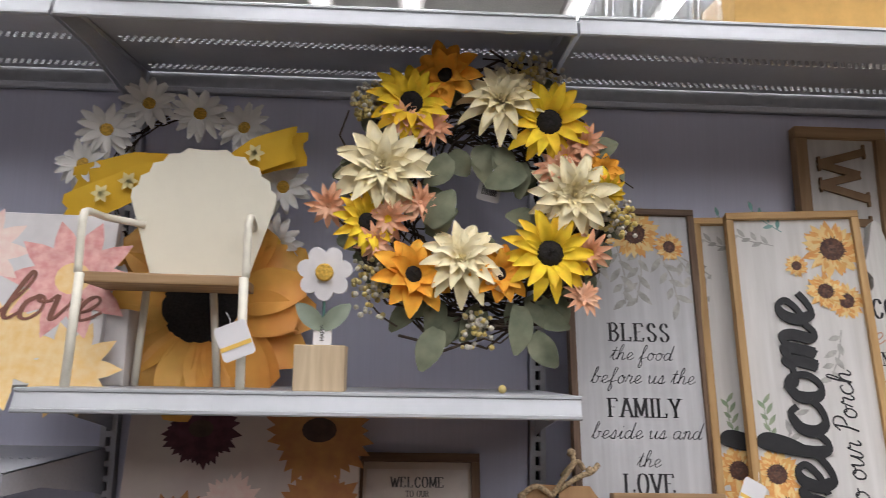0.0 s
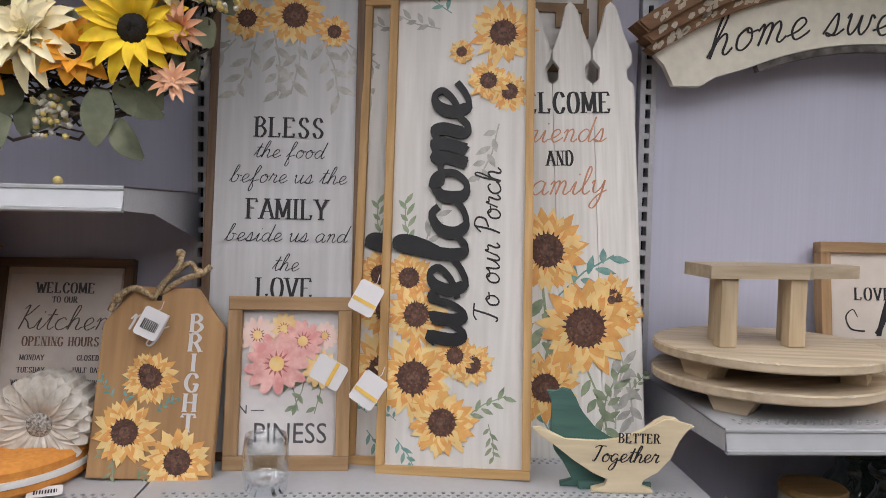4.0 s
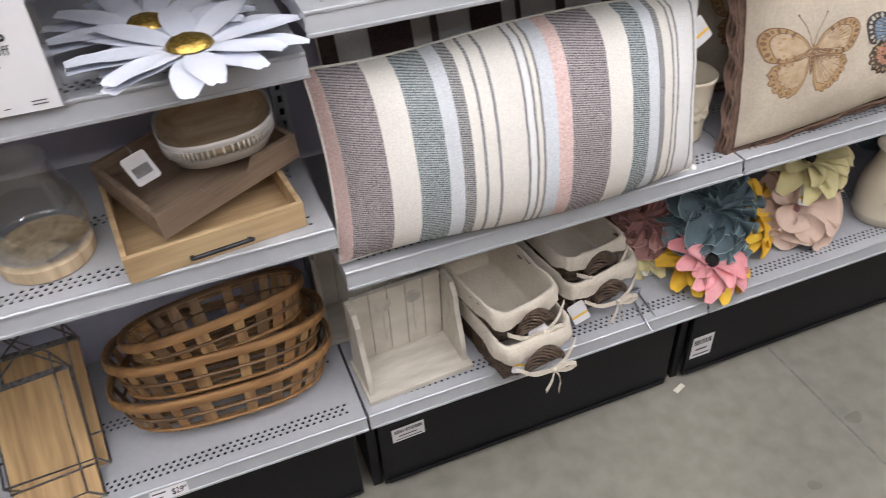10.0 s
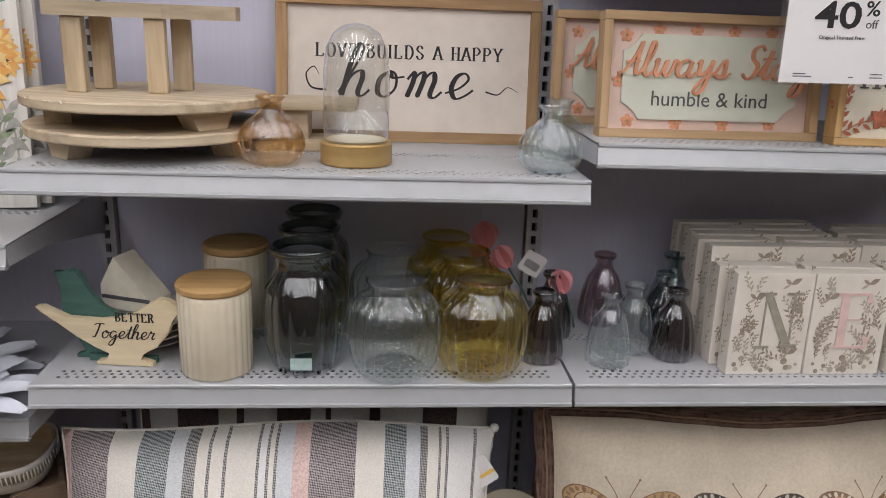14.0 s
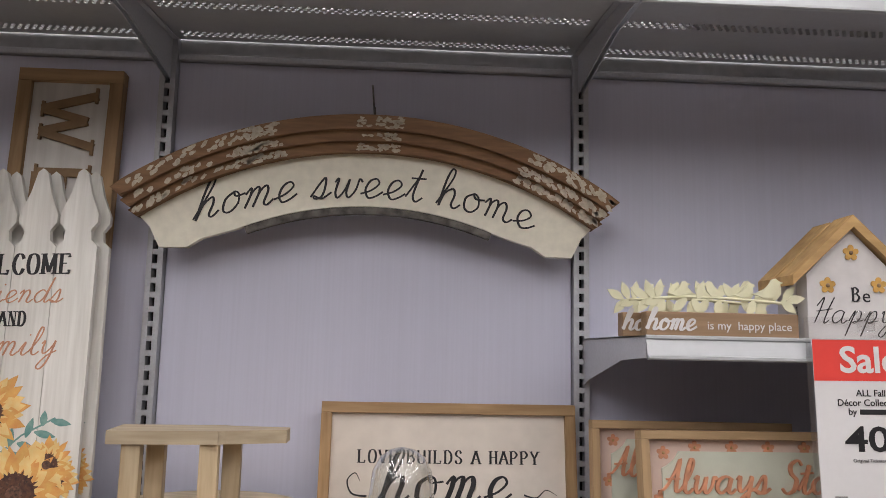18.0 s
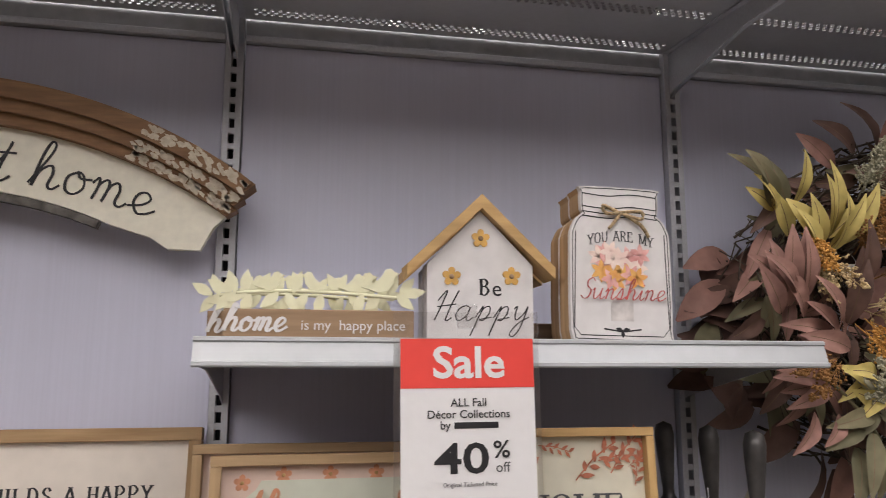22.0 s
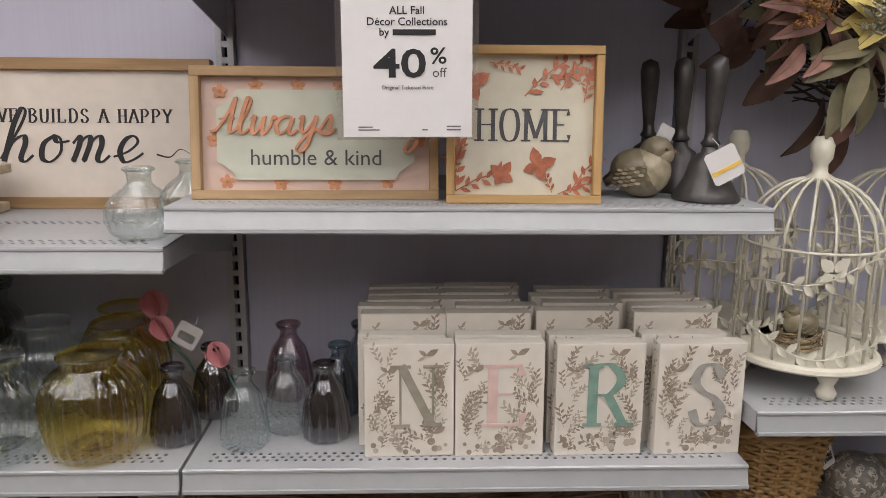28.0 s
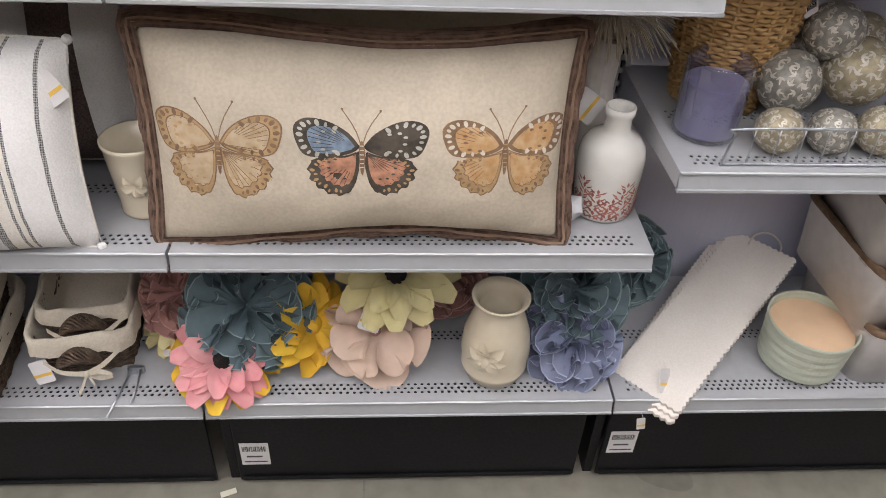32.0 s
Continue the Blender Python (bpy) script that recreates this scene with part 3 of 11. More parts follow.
def serif(text, size, depth=0.0006, thick=0.17, thin=0.055, width=0.62, space=0.22, arc=0.0, foot=True):
    """Upright capitals with thick and thin strokes and serifs, centred; size is their height."""
    bm = bmesh.new()
    adv = [{"I": 0.45, " ": 0.6, "M": 1.25, "W": 1.35}.get(c, 1.0) * width + space * 0.6 for c in text]
    x = -sum(adv) / 2

    def wide(dx, dz, t):
        return size * (thin + (thick - thin) * abs(dz) ** 1.5)
    for c, a in zip(text, adv):
        w = {"I": 1.0, "M": 1.25, "W": 1.35}.get(c, 1.0) * width
        off = x + (a - w) / 2

        def place(p):
            u = (off + p[0] * w) * size
            return (u, p[1] * size - arc * u * u)
        for si, (pts, curved) in enumerate(strokes(ROMAN.get(c, ""))):
            line = [place(p) for p in pts]
            stem = c == "N" and pts[0][0] == pts[-1][0]
            ribbon(bm, line, (lambda a1, a2, a3: size * thin) if stem else wide, depth, -0.00014 * si)
            if foot and not curved:
                for e in (pts[0], pts[-1]):
                    if len(pts) == 2 and (e[1] < 0.03 or e[1] > 0.97) and abs(pts[0][1] - pts[1][1]) > 0.4:
                        ex, ez = place(e)
                        ez += size * (0.02 if e[1] < 0.5 else -0.02)
                        ribbon(bm, [(ex - size * 0.15, ez), (ex + size * 0.15, ez)], lambda a1, a2, a3: size * 0.05, depth, -0.0006 - 0.0001 * si)
        x += a
    return bm


def typed(text, size, depth=0.0006, weight=0.0, stretch=1.0):
    """Plain sans-serif type from the built-in font, centred, standing in x and z; size is the height of its line."""
    cu = bpy.data.curves.new("type", "FONT")
    cu.body, cu.size, cu.align_x, cu.extrude, cu.offset, cu.resolution_u = text, size, "CENTER", depth / 2, weight * size, 3
    ob = bpy.data.objects.new("type", cu)
    scene.collection.objects.link(ob)
    dg = bpy.context.evaluated_depsgraph_get()
    me = ob.evaluated_get(dg).to_mesh()
    bm = bmesh.new()
    bm.from_mesh(me)
    ob.evaluated_get(dg).to_mesh_clear()
    bpy.data.objects.remove(ob)
    bpy.data.curves.remove(cu)
    bm.transform(Matrix.Diagonal((stretch, 1, 1, 1)))
    bm.transform(pose(0, -depth / 2, 0, 90))
    return bm


def write(parent, bm, x, z, y, material, name="lettering", turn=0.0, label=""):
    """Put lettering on the front of a board: x, z its middle baseline, y the board's front."""
    return part(name, bm, material, parent, label, at=pose(x, y, z, 0, turn, 0))


# ---- painted flowers, lying flat on a board ----


def petal_flat(bm, x, z, ang, ln, wd, y, mi, blunt=0.5):
    pts = []
    for t, w in ((0, 0.2), (0.25, 0.8), (0.5, 1.0), (0.75, 0.65), (1.0, 0.03)) if blunt < 0.6 else ((0, 0.25), (0.25, 0.6), (0.55, 1.0), (0.8, 0.9), (0.95, 0.5), (1.0, 0.1)):
        pts.append((t * ln, w * wd / 2))
    pts = pts + [(a, -b) for a, b in reversed(pts)]
    c, s = math.cos(ang), math.sin(ang)
    f = bm.faces.new([bm.verts.new((x + a * c - b * s, y, z + a * s + b * c)) for a, b in pts])
    f.material_index = mi


def disc_flat(bm, x, z, r, y, mi, n=14, squash=1.0):
    bm.faces.new([bm.verts.new((x + r * math.cos(2 * math.pi * i / n), y, z + squash * r * math.sin(2 * math.pi * i / n))) for i in range(n)]).material_index = mi


def bloom_flat(bm, rng, x, z, r, y, mis, n=15, core=0.38):
    """A painted flower: broad pointed petals in two tones with a darker root and a fine vein, round a speckled seed head."""
    for ring in range(3):
        for i in range(n):
            a = 2 * math.pi * (i + (0.0, 0.5, 0.22)[ring]) / n + rng.uniform(-0.12, 0.12)
            ca, sa, ln = math.cos(a), math.sin(a), r * rng.uniform(0.66, 0.84) * (1, 0.92, 0.7)[ring]
            yy = y - 0.00025 * ring - 0.00001 * i
            petal_flat(bm, x + ca * r * 0.22, z + sa * r * 0.22, a + rng.uniform(-0.1, 0.1), ln, r * rng.uniform(0.25, 0.34), yy, mis[(i + ring) % 2])
            if ring:
                petal_flat(bm, x + ca * r * 0.24, z + sa * r * 0.24, a, ln * rng.uniform(0.45, 0.7), r * 0.09, yy - 0.00009, mis[(i + ring + 1) % 2])
            if ring == 1:
                petal_flat(bm, x + ca * r * 0.26, z + sa * r * 0.26, a, ln * 0.45, r * 0.028, yy - 0.00015, mis[3])
    for i in range(26):
        a = 2 * math.pi * i / 26 + rng.uniform(-0.1, 0.1)
        petal_flat(bm, x + math.cos(a) * r * core * 0.8, z + math.sin(a) * r * core * 0.8, a, r * rng.uniform(0.09, 0.17), r * 0.05, y - 0.0008, mis[2])
    disc_flat(bm, x, z, r * core, y - 0.0009, mis[2], 18)
    for i in range(30):
        a, q = rng.uniform(0, 6.28), rng.uniform(0.5, 0.95)
        disc_flat(bm, x + math.cos(a) * r * core * q, z + math.sin(a) * r * core * q, r * core * rng.uniform(0.05, 0.1), y - 0.001 - 0.000004 * i, mis[3], 5)
    disc_flat(bm, x, z, r * core * 0.42, y - 0.0012, mis[3])


def sprig_flat(bm, rng, x, z, ang, ln, y, mi, leaves=7, size=0.3):
    c, s = math.cos(ang), math.sin(ang)
    ribbon(bm, [(x, z), (x + c * ln * 0.5 - s * ln * 0.06, z + s * ln * 0.5 + c * ln * 0.06), (x + c * ln, z + s * ln)], lambda a, b, t: ln * 0.025, 0.0001, y, mi)
    for i in range(leaves):
        t = (i + 1) / (leaves + 0.5)
        a = ang + (0.8 if i % 2 else -0.8) * rng.uniform(0.7, 1.2)
        petal_flat(bm, x + c * ln * t, z + s * ln * t, a, ln * size * rng.uniform(0.7, 1.1), ln * size * 0.36, y - 0.0003 - 0.00002 * i, mi)


P_SUN = mat("painted_sunflower", (0.80, 0.46, 0.14), 0.65, color2=(0.68, 0.30, 0.09), scale=60, coarse=30, stain=0.12, bump=0)
P_SUN2 = mat("painted_sunflower_light", (0.85, 0.66, 0.30), 0.65, color2=(0.78, 0.50, 0.18), scale=60, coarse=30, stain=0.12, bump=0)
P_CORE = mat("painted_seed_head", (0.06, 0.03, 0.025), 0.7, color2=(0.14, 0.06, 0.035), scale=150, bump=0)
P_CORE2 = mat("painted_seed_middle", (0.20, 0.10, 0.065), 0.7, color2=(0.05, 0.03, 0.025), scale=180, bump=0)
P_LEAF = mat("painted_leaf", (0.20, 0.27, 0.17), 0.7, color2=(0.32, 0.36, 0.24), scale=60, coarse=20, stain=0.2, bump=0)
P_TEAL = mat("painted_teal_leaf", (0.12, 0.28, 0.26), 0.7, color2=(0.25, 0.40, 0.36), scale=60, bump=0)
P_PINK = mat("painted_pink", (0.72, 0.32, 0.30), 0.7, color2=(0.80, 0.50, 0.46), scale=60, coarse=30, stain=0.1, bump=0)
P_PALEPINK = mat("painted_pale_pink", (0.80, 0.58, 0.52), 0.7, color2=(0.84, 0.70, 0.62), scale=50, bump=0)
P_GOLD = mat("painted_gold", (0.82, 0.55, 0.22), 0.7, color2=(0.86, 0.66, 0.36), scale=50, bump=0)
P_GREY = mat("painted_grey_leaf", (0.34, 0.33, 0.31), 0.75, color2=(0.50, 0.49, 0.45), scale=60, bump=0)
P_COPPER = mat("copper_cutout", (0.55, 0.20, 0.12), 0.42, metal=0.35, var=0.15, scale=60, bump=0.03)
SUNMATS = [P_SUN, P_SUN2, P_CORE, P_CORE2, P_LEAF, P_TEAL, P_GREY]

# ---- signs ----


def framed(name, label, m, w, h, fw=0.02, depth=0.022, recess=0.008, rails=(M_OAK, M_OAKV), board=M_BOARD, category="wall sign", group=""):
    """A framed sign: four rails round a board. Its origin is the middle of its lower front edge."""
    e = thing(name, label, category, m, group)
    part("frame_rail", boxed(-w / 2, w / 2, 0, depth, 0, fw, 0.0015), rails[0], e)
    part("frame_rail", boxed(-w / 2, w / 2, 0, depth, h - fw, h, 0.0015), rails[0], e)
    part("frame_rail", boxed(-w / 2, -w / 2 + fw, 0.0004, depth, fw + 0.0003, h - fw - 0.0003, 0.0015), rails[1], e)
    part("frame_rail", boxed(w / 2 - fw, w / 2, 0.0004, depth, fw + 0.0003, h - fw - 0.0003, 0.0015), rails[1], e)
    part("board", boxed(-w / 2 + fw, w / 2 - fw, recess, depth - 0.002, fw, h - fw), board, e)
    return e


def lean(x, y, z, y_top, h, turn=0.0, roll=0.0):
    """The pose of a board of height h that stands at (x, y, z) and leans back until its top is at y_top."""
    return pose(x, y, z, -math.degrees(math.asin(max(-1, min(1, (y_top - y) / h)))), roll, turn)


def hang_tag(m, label="white paper hang tag with a yellow stripe and string", w=0.045, h=0.055, bars=False):
    e = thing("price_tag", label, "price tag", m, "paper hang tags")
    o = [(-w * 0.42, 0), (w * 0.42, 0), (w / 2, h * 0.07), (w / 2, h * 0.93), (w * 0.42, h), (-w * 0.42, h), (-w / 2, h * 0.93), (-w / 2, h * 0.07)]
    part("card", prism(o, 0, 0.0008), M_PAPER, e)
    if bars:
        bm = bmesh.new()
        rng = random.Random(5)
        for i in range(9):
            bx = -w * 0.32 + i * w * 0.08
            box(bm, bx, bx + w * rng.choice((0.02, 0.04, 0.05)), -0.0008, -0.0002, h * 0.25, h * 0.6)
        part("bar_code", bm, M_INK, e)
    else:
        part("stripe", boxed(-w / 2 + 0.001, w / 2 - 0.001, -0.0009, -0.0002, h * 0.3, h * 0.42), M_YELLOWSTRIPE, e)
    part("string", tube([(0, 0.0004, h * 0.92), (0.004, 0.002, h * 1.1), (0.001, 0.006, h * 1.35)], 0.0006, n=4), M_PAPER, e)
    return e


def sale_sign(m):
    """A price sign in a clear holder that hangs from a shelf's edge."""
    e = thing("sale_sign", "red and white paper sale sign in a clear sleeve", "sale sign", m, "sale signs")
    w, h = 0.182, 0.258
    part("holder", boxed(-0.1, 0.1, 0.0025, 0.0035, -h - 0.004, 0.035), M_CLEARPLASTIC, e, "clear plastic sleeve")
    part("clip", boxed(-0.014, 0.014, -0.004, 0.003, 0.012, 0.045, 0.002), M_CLEARPLASTIC, e)
    part("paper", boxed(-w / 2, w / 2, 0, 0.0012, -h, -0.001), M_PAPER, e)
    part("red_band", boxed(-w / 2, w / 2, -0.0006, -0.0001, -0.066, -0.001), M_RED, e)
    write(e, typed("Sale", 0.058, weight=0.022, stretch=1.08), 0.001, -0.052, -0.0008, M_PAPER, label="white word on the red band")
    write(e, typed("ALL Fall", 0.0150, weight=0.008), 0, -0.090, -0.0002, M_INK)
    write(e, typed("D\u00e9cor Collections", 0.0150, weight=0.008), 0, -0.105, -0.0002, M_INK)
    write(e, typed("by", 0.0150, weight=0.008), -0.032, -0.119, -0.0002, M_INK)
    part("maker_mark", boxed(-0.02, 0.040, -0.0008, -0.0002, -0.1185, -0.1105, 0.0003), M_INK, e, "dark bar where the maker's name stands")
    write(e, typed("40", 0.0545, weight=0.016, stretch=1.36), -0.010, -0.175, -0.0002, M_INK)
    write(e, typed("%", 0.031, weight=0.012, stretch=1.12), 0.0435, -0.1565, -0.0002, M_INK)
    write(e, typed("off", 0.0185), 0.0445, -0.175, -0.0002, M_GREYINK)
    write(e, typed("Original Ticketed Price", 0.0078), 0, -0.192, -0.0002, M_GREYINK)
    for bx, bw, bz in ((-0.07, 0.03, 0), (-0.07, 0.02, 0.004), (0.02, 0.008, 0), (0.055, 0.02, 0), (0.055, 0.02, 0.005)):
        part("small_print", boxed(bx, bx + bw, -0.0006, -0.0002, -0.249 + bz, -0.2475 + bz), M_GREYINK, e)
    return e


# ---- petals, leaves and blooms in the round ----


def petal3(bm, m, ln, wd, mi=0, cup=0.25, droop=0.25, wave=0.0, nu=5, base=0.25, tip=0.08, rng=None, rim=None):
    """A curved petal that grows along x; z is the flower's face."""
    rows = []
    for i in range(nu + 1):
        t = i / nu
        w = wd / 2 * (base * (1 - t) ** 3 + math.sin(math.pi * min(t * 0.92 + 0.06, 1)) ** 0.8 + tip * t)
        row = []
        for j in (-1, -0.5, 0, 0.5, 1):
            z = ln * (0.28 * math.sin(t * 2.2) * cup * 2 - droop * t * t) + cup * w * j * j * 1.2
            if wave:
                z += wave * ln * math.sin(j * 7 + t * 9 + (rng.uniform(-1, 1) if rng else 0)) * t
            row.append(bm.verts.new(m @ Vector((t * ln, w * j, z))))
        rows.append(row)
    for i, (a, b) in enumerate(zip(rows, rows[1:])):
        for j in range(4):
            f = bm.faces.new((a[j], a[j + 1], b[j + 1], b[j]))
            f.material_index, f.smooth = (rim if rim is not None and i == nu - 1 else mi), True


def bloom_parts(parent, material, m, rng, rings, wave=0.0, nu=6, tip=0.1, rim=None):
    """As bloom3, but each petal is a part of its own."""
    for k, (n, ln, wd, rise, mi, r0, cup, droop) in enumerate(rings):
        for i in range(n):
            bm = bmesh.new()
            a = 360 * (i + 0.5 * (k % 2)) / n + rng.uniform(-7, 7)
            petal3(bm, m @ pose(0, 0, 0.002 * k, 0, 0, a) @ pose(r0, 0, 0, 0, -rise + rng.uniform(-8, 8), 0), ln * rng.uniform(0.87, 1.08), wd * rng.uniform(0.9, 1.1), 0, cup, droop, wave, nu, tip=tip, rng=rng, rim=1 if rim else None)
            part("petal", bm, [material, rim] if rim else material, parent)


def bloom3(bm, m, rng, rings, wave=0.0):
    """Rounds of petals: rings of (count, length, width, rise in degrees, material, start radius, cup, droop)."""
    for k, (n, ln, wd, rise, mi, r0, cup, droop) in enumerate(rings):
        for i in range(n):
            a = 360 * (i + 0.5 * (k % 2)) / n + rng.uniform(-7, 7)
            mm = m @ pose(0, 0, 0.0015 * k, 0, 0, a) @ pose(r0, 0, 0, 0, -rise + rng.uniform(-8, 8), 0)
            petal3(bm, mm, ln * rng.uniform(0.86, 1.08), wd * rng.uniform(0.88, 1.1), mi, cup, droop, wave, rng=rng)


def dome(bm, m, r, h, mi=0, n=14, rows=4, bumps=0.0, rng=None):
    prev = None
    for k in range(rows + 1):
        a = math.pi / 2 * k / rows
        ring = [bm.verts.new(m @ Vector((r * math.cos(a) * math.cos(2 * math.pi * i / n), r * math.cos(a) * math.sin(2 * math.pi * i / n),
                                         h * math.sin(a) + (rng.uniform(-bumps, bumps) if bumps else 0)))) for i in range(n)]
        if prev:
            for i in range(n):
                f = bm.faces.new((prev[i], prev[(i + 1) % n], ring[(i + 1) % n], ring[i]))
                f.material_index, f.smooth = mi, True
        prev = ring
    bm.faces.new(prev).material_index = mi


def ball(bm, c, r, mi=0, sub=1):
    s = bmesh.ops.create_icosphere(bm, subdivisions=sub, radius=r, matrix=Matrix.Translation(c))
    for v in s["verts"]:
        for f in v.link_faces:
            f.material_index, f.smooth = mi, True


F_YEL = mat("silk_yellow", (0.93, 0.70, 0.03), 0.75, color2=(0.86, 0.52, 0.03), scale=25, coarse=40, stain=0.12, bump=0.03)
F_ORA = mat("silk_orange", (0.85, 0.33, 0.02), 0.75, color2=(0.88, 0.48, 0.05), scale=25, coarse=40, stain=0.12, bump=0.03)
F_CRM = mat("silk_cream", (0.92, 0.84, 0.58), 0.75, color2=(0.90, 0.78, 0.46), scale=25, coarse=40, stain=0.08, bump=0.03)
F_PCH = mat("silk_peach", (0.84, 0.42, 0.24), 0.8, color2=(0.86, 0.54, 0.36), scale=25, coarse=40, stain=0.1, bump=0.03)
F_DRK = mat("seed_black", (0.012, 0.010, 0.010), 0.85, var=0.3, scale=200, bump=0.2)
F_LEAF = mat("silk_leaf", (0.13, 0.15, 0.095), 0.8, color2=(0.24, 0.25, 0.165), scale=20, coarse=30, stain=0.15, bump=0.04)
F_TWIG = mat("dry_twig", (0.09, 0.065, 0.045), 0.9, color2=(0.05, 0.035, 0.03), scale=60, bump=0.1)
F_BER = mat("yellow_berry", (0.62, 0.48, 0.14), 0.45, color2=(0.48, 0.40, 0.20), scale=20, bump=0)
F_BER2 = mat("grey_berry", (0.48, 0.45, 0.40), 0.45, color2=(0.62, 0.58, 0.44), scale=20, bump=0)
F_WHT = mat("silk_white", (0.80, 0.79, 0.76), 0.75, var=0.03, scale=30, coarse=30, stain=0.08, bump=0.03)
F_MUST = mat("mustard_seed", (0.62, 0.38, 0.06), 0.8, var=0.15, scale=200, bump=0.2)

# ---- shelf of the welcome signs ----


def sunflower_cluster(parent, name, y, spots, sprigs, rng, parent_label="printed sunflowers and leaves"):
    bm = bmesh.new()
    for x, z, a, ln, mi in sprigs:
        sprig_flat(bm, rng, x, z, a, ln, y, mi)
    for i, (x, z, r) in enumerate(spots):
        bloom_flat(bm, rng, x, z, r * 1.14, y - 0.0006 - 0.0009 * (i % 3), (0, 1, 2, 3))
    return part(name, bm, SUNMATS, parent, parent_label)


rng = random.Random(3)
Z2A = 1.5535


def welcome_sign(m):
    w, h = 0.266, 0.872
    e = framed("porch_sign", "tall pine-framed white porch sign with raised black script and sunflowers", m, w, h, 0.015, 0.028, 0.012, (M_PINE, M_PINEV), category="wall sign", group="porch welcome signs")
    y = 0.0118
    bm = script("welcome", 0.062, 0.36, 0.006, 0.12, 0.03, 0.4)
    write(e, bm, 0.015, 0.455, y, mat("black_cutout", (0.012, 0.012, 0.014), 0.55, var=0.1, scale=80), "script_word", -90, "raised black cut-out word")
    write(e, script("To our Porch", 0.0225, 0.15, 0.0006, 0.15, 0.05, 0.7), 0.075, 0.40, y, M_INK, "script_line", -90)
    r = random.Random(8)
    sunflower_cluster(e, "flower_print", y, [(-0.085, 0.34, 0.042), (-0.07, 0.275, 0.05), (0.0, 0.205, 0.034), (0.045, 0.16, 0.0001), (0.03, 0.19, 0.036), (-0.02, 0.09, 0.055), (-0.072, 0.165, 0.066), (0.075, 0.79, 0.055), (0.05, 0.70, 0.035), (0.088, 0.68, 0.035), (0.0, 0.755, 0.022)],
                      [(-0.06, 0.39, 1.2, 0.10, 6), (-0.085, 0.4, 1.7, 0.08, 4), (0.02, 0.1, 0.5, 0.08, 4), (0.06, 0.09, -1.4, 0.06, 4), (-0.1, 0.06, -1.0, 0.07, 5), (-0.1, 0.09, 2.4, 0.05, 5), (-0.04, 0.80, 2.8, 0.09, 6), (0.07, 0.62, -1.9, 0.11, 6), (-0.02, 0.83, 2.4, 0.08, 5), (0.02, 0.05, 2.8, 0.07, 4)], r)
    return e


WELC = welcome_sign(lean(0.498, -0.312, Z2A, -0.168, 0.872, -9.5, -0.8))
copy_thing(WELC, lean(0.446, -0.262, Z2A, -0.108, 0.872, -8, -0.4))

e = framed("blessing_sign", "tall grey-white blessing sign with black lettering in a walnut frame", lean(0.187, -0.228, Z2A, -0.092, 0.885), 0.286, 0.885, 0.014, 0.03, 0.01, (M_WALN, M_WALNV), mat("grey_board", (0.55, 0.55, 0.56), 0.7, color2=(0.47, 0.47, 0.48), scale=2.2, coarse=0.5, stain=0.05, stretch=(30, 30, 2)))
y = 0.0095
for txt, kind, z, s in (("BLESS", 1, 0.592, 0.038), ("the food", 0, 0.553, 0.0155), ("before us the", 0, 0.505, 0.016), ("FAMILY", 1, 0.437, 0.038), ("beside us and", 0, 0.395, 0.016), ("the", 0, 0.341, 0.0155), ("LOVE", 1, 0.29, 0.038), ("between us", 0, 0.245, 0.016)):
    write(e, serif(txt, s, thick=0.15, thin=0.04, width=0.58, space=0.2) if kind else script(txt, s, 0.105, slant=0.35, space=0.12, thin=0.7), 0.006, z, y, M_INK)
sunflower_cluster(e, "flower_print", y, [(0.01, 0.83, 0.055), (0.085, 0.80, 0.03), (-0.08, 0.82, 0.04)], [(x, 0.81 - abs(x) * 0.3, a, 0.13, 6) for x, a in ((-0.1, 3.9), (-0.06, 4.4), (-0.03, 4.8), (0.02, 4.6), (0.06, 5.0), (0.1, 5.2), (0.11, 5.6), (-0.11, 3.5))], rng)

# picket sign
BAYSTRIPE = mat("picket_white", (0.77, 0.755, 0.72), 0.65, color2=(0.64, 0.62, 0.58), scale=2.4, coarse=0.5, stain=0.08, stretch=(40, 40, 2))
P_BRONZE = mat("bronze_script", (0.58, 0.28, 0.17), 0.55, var=0.08)


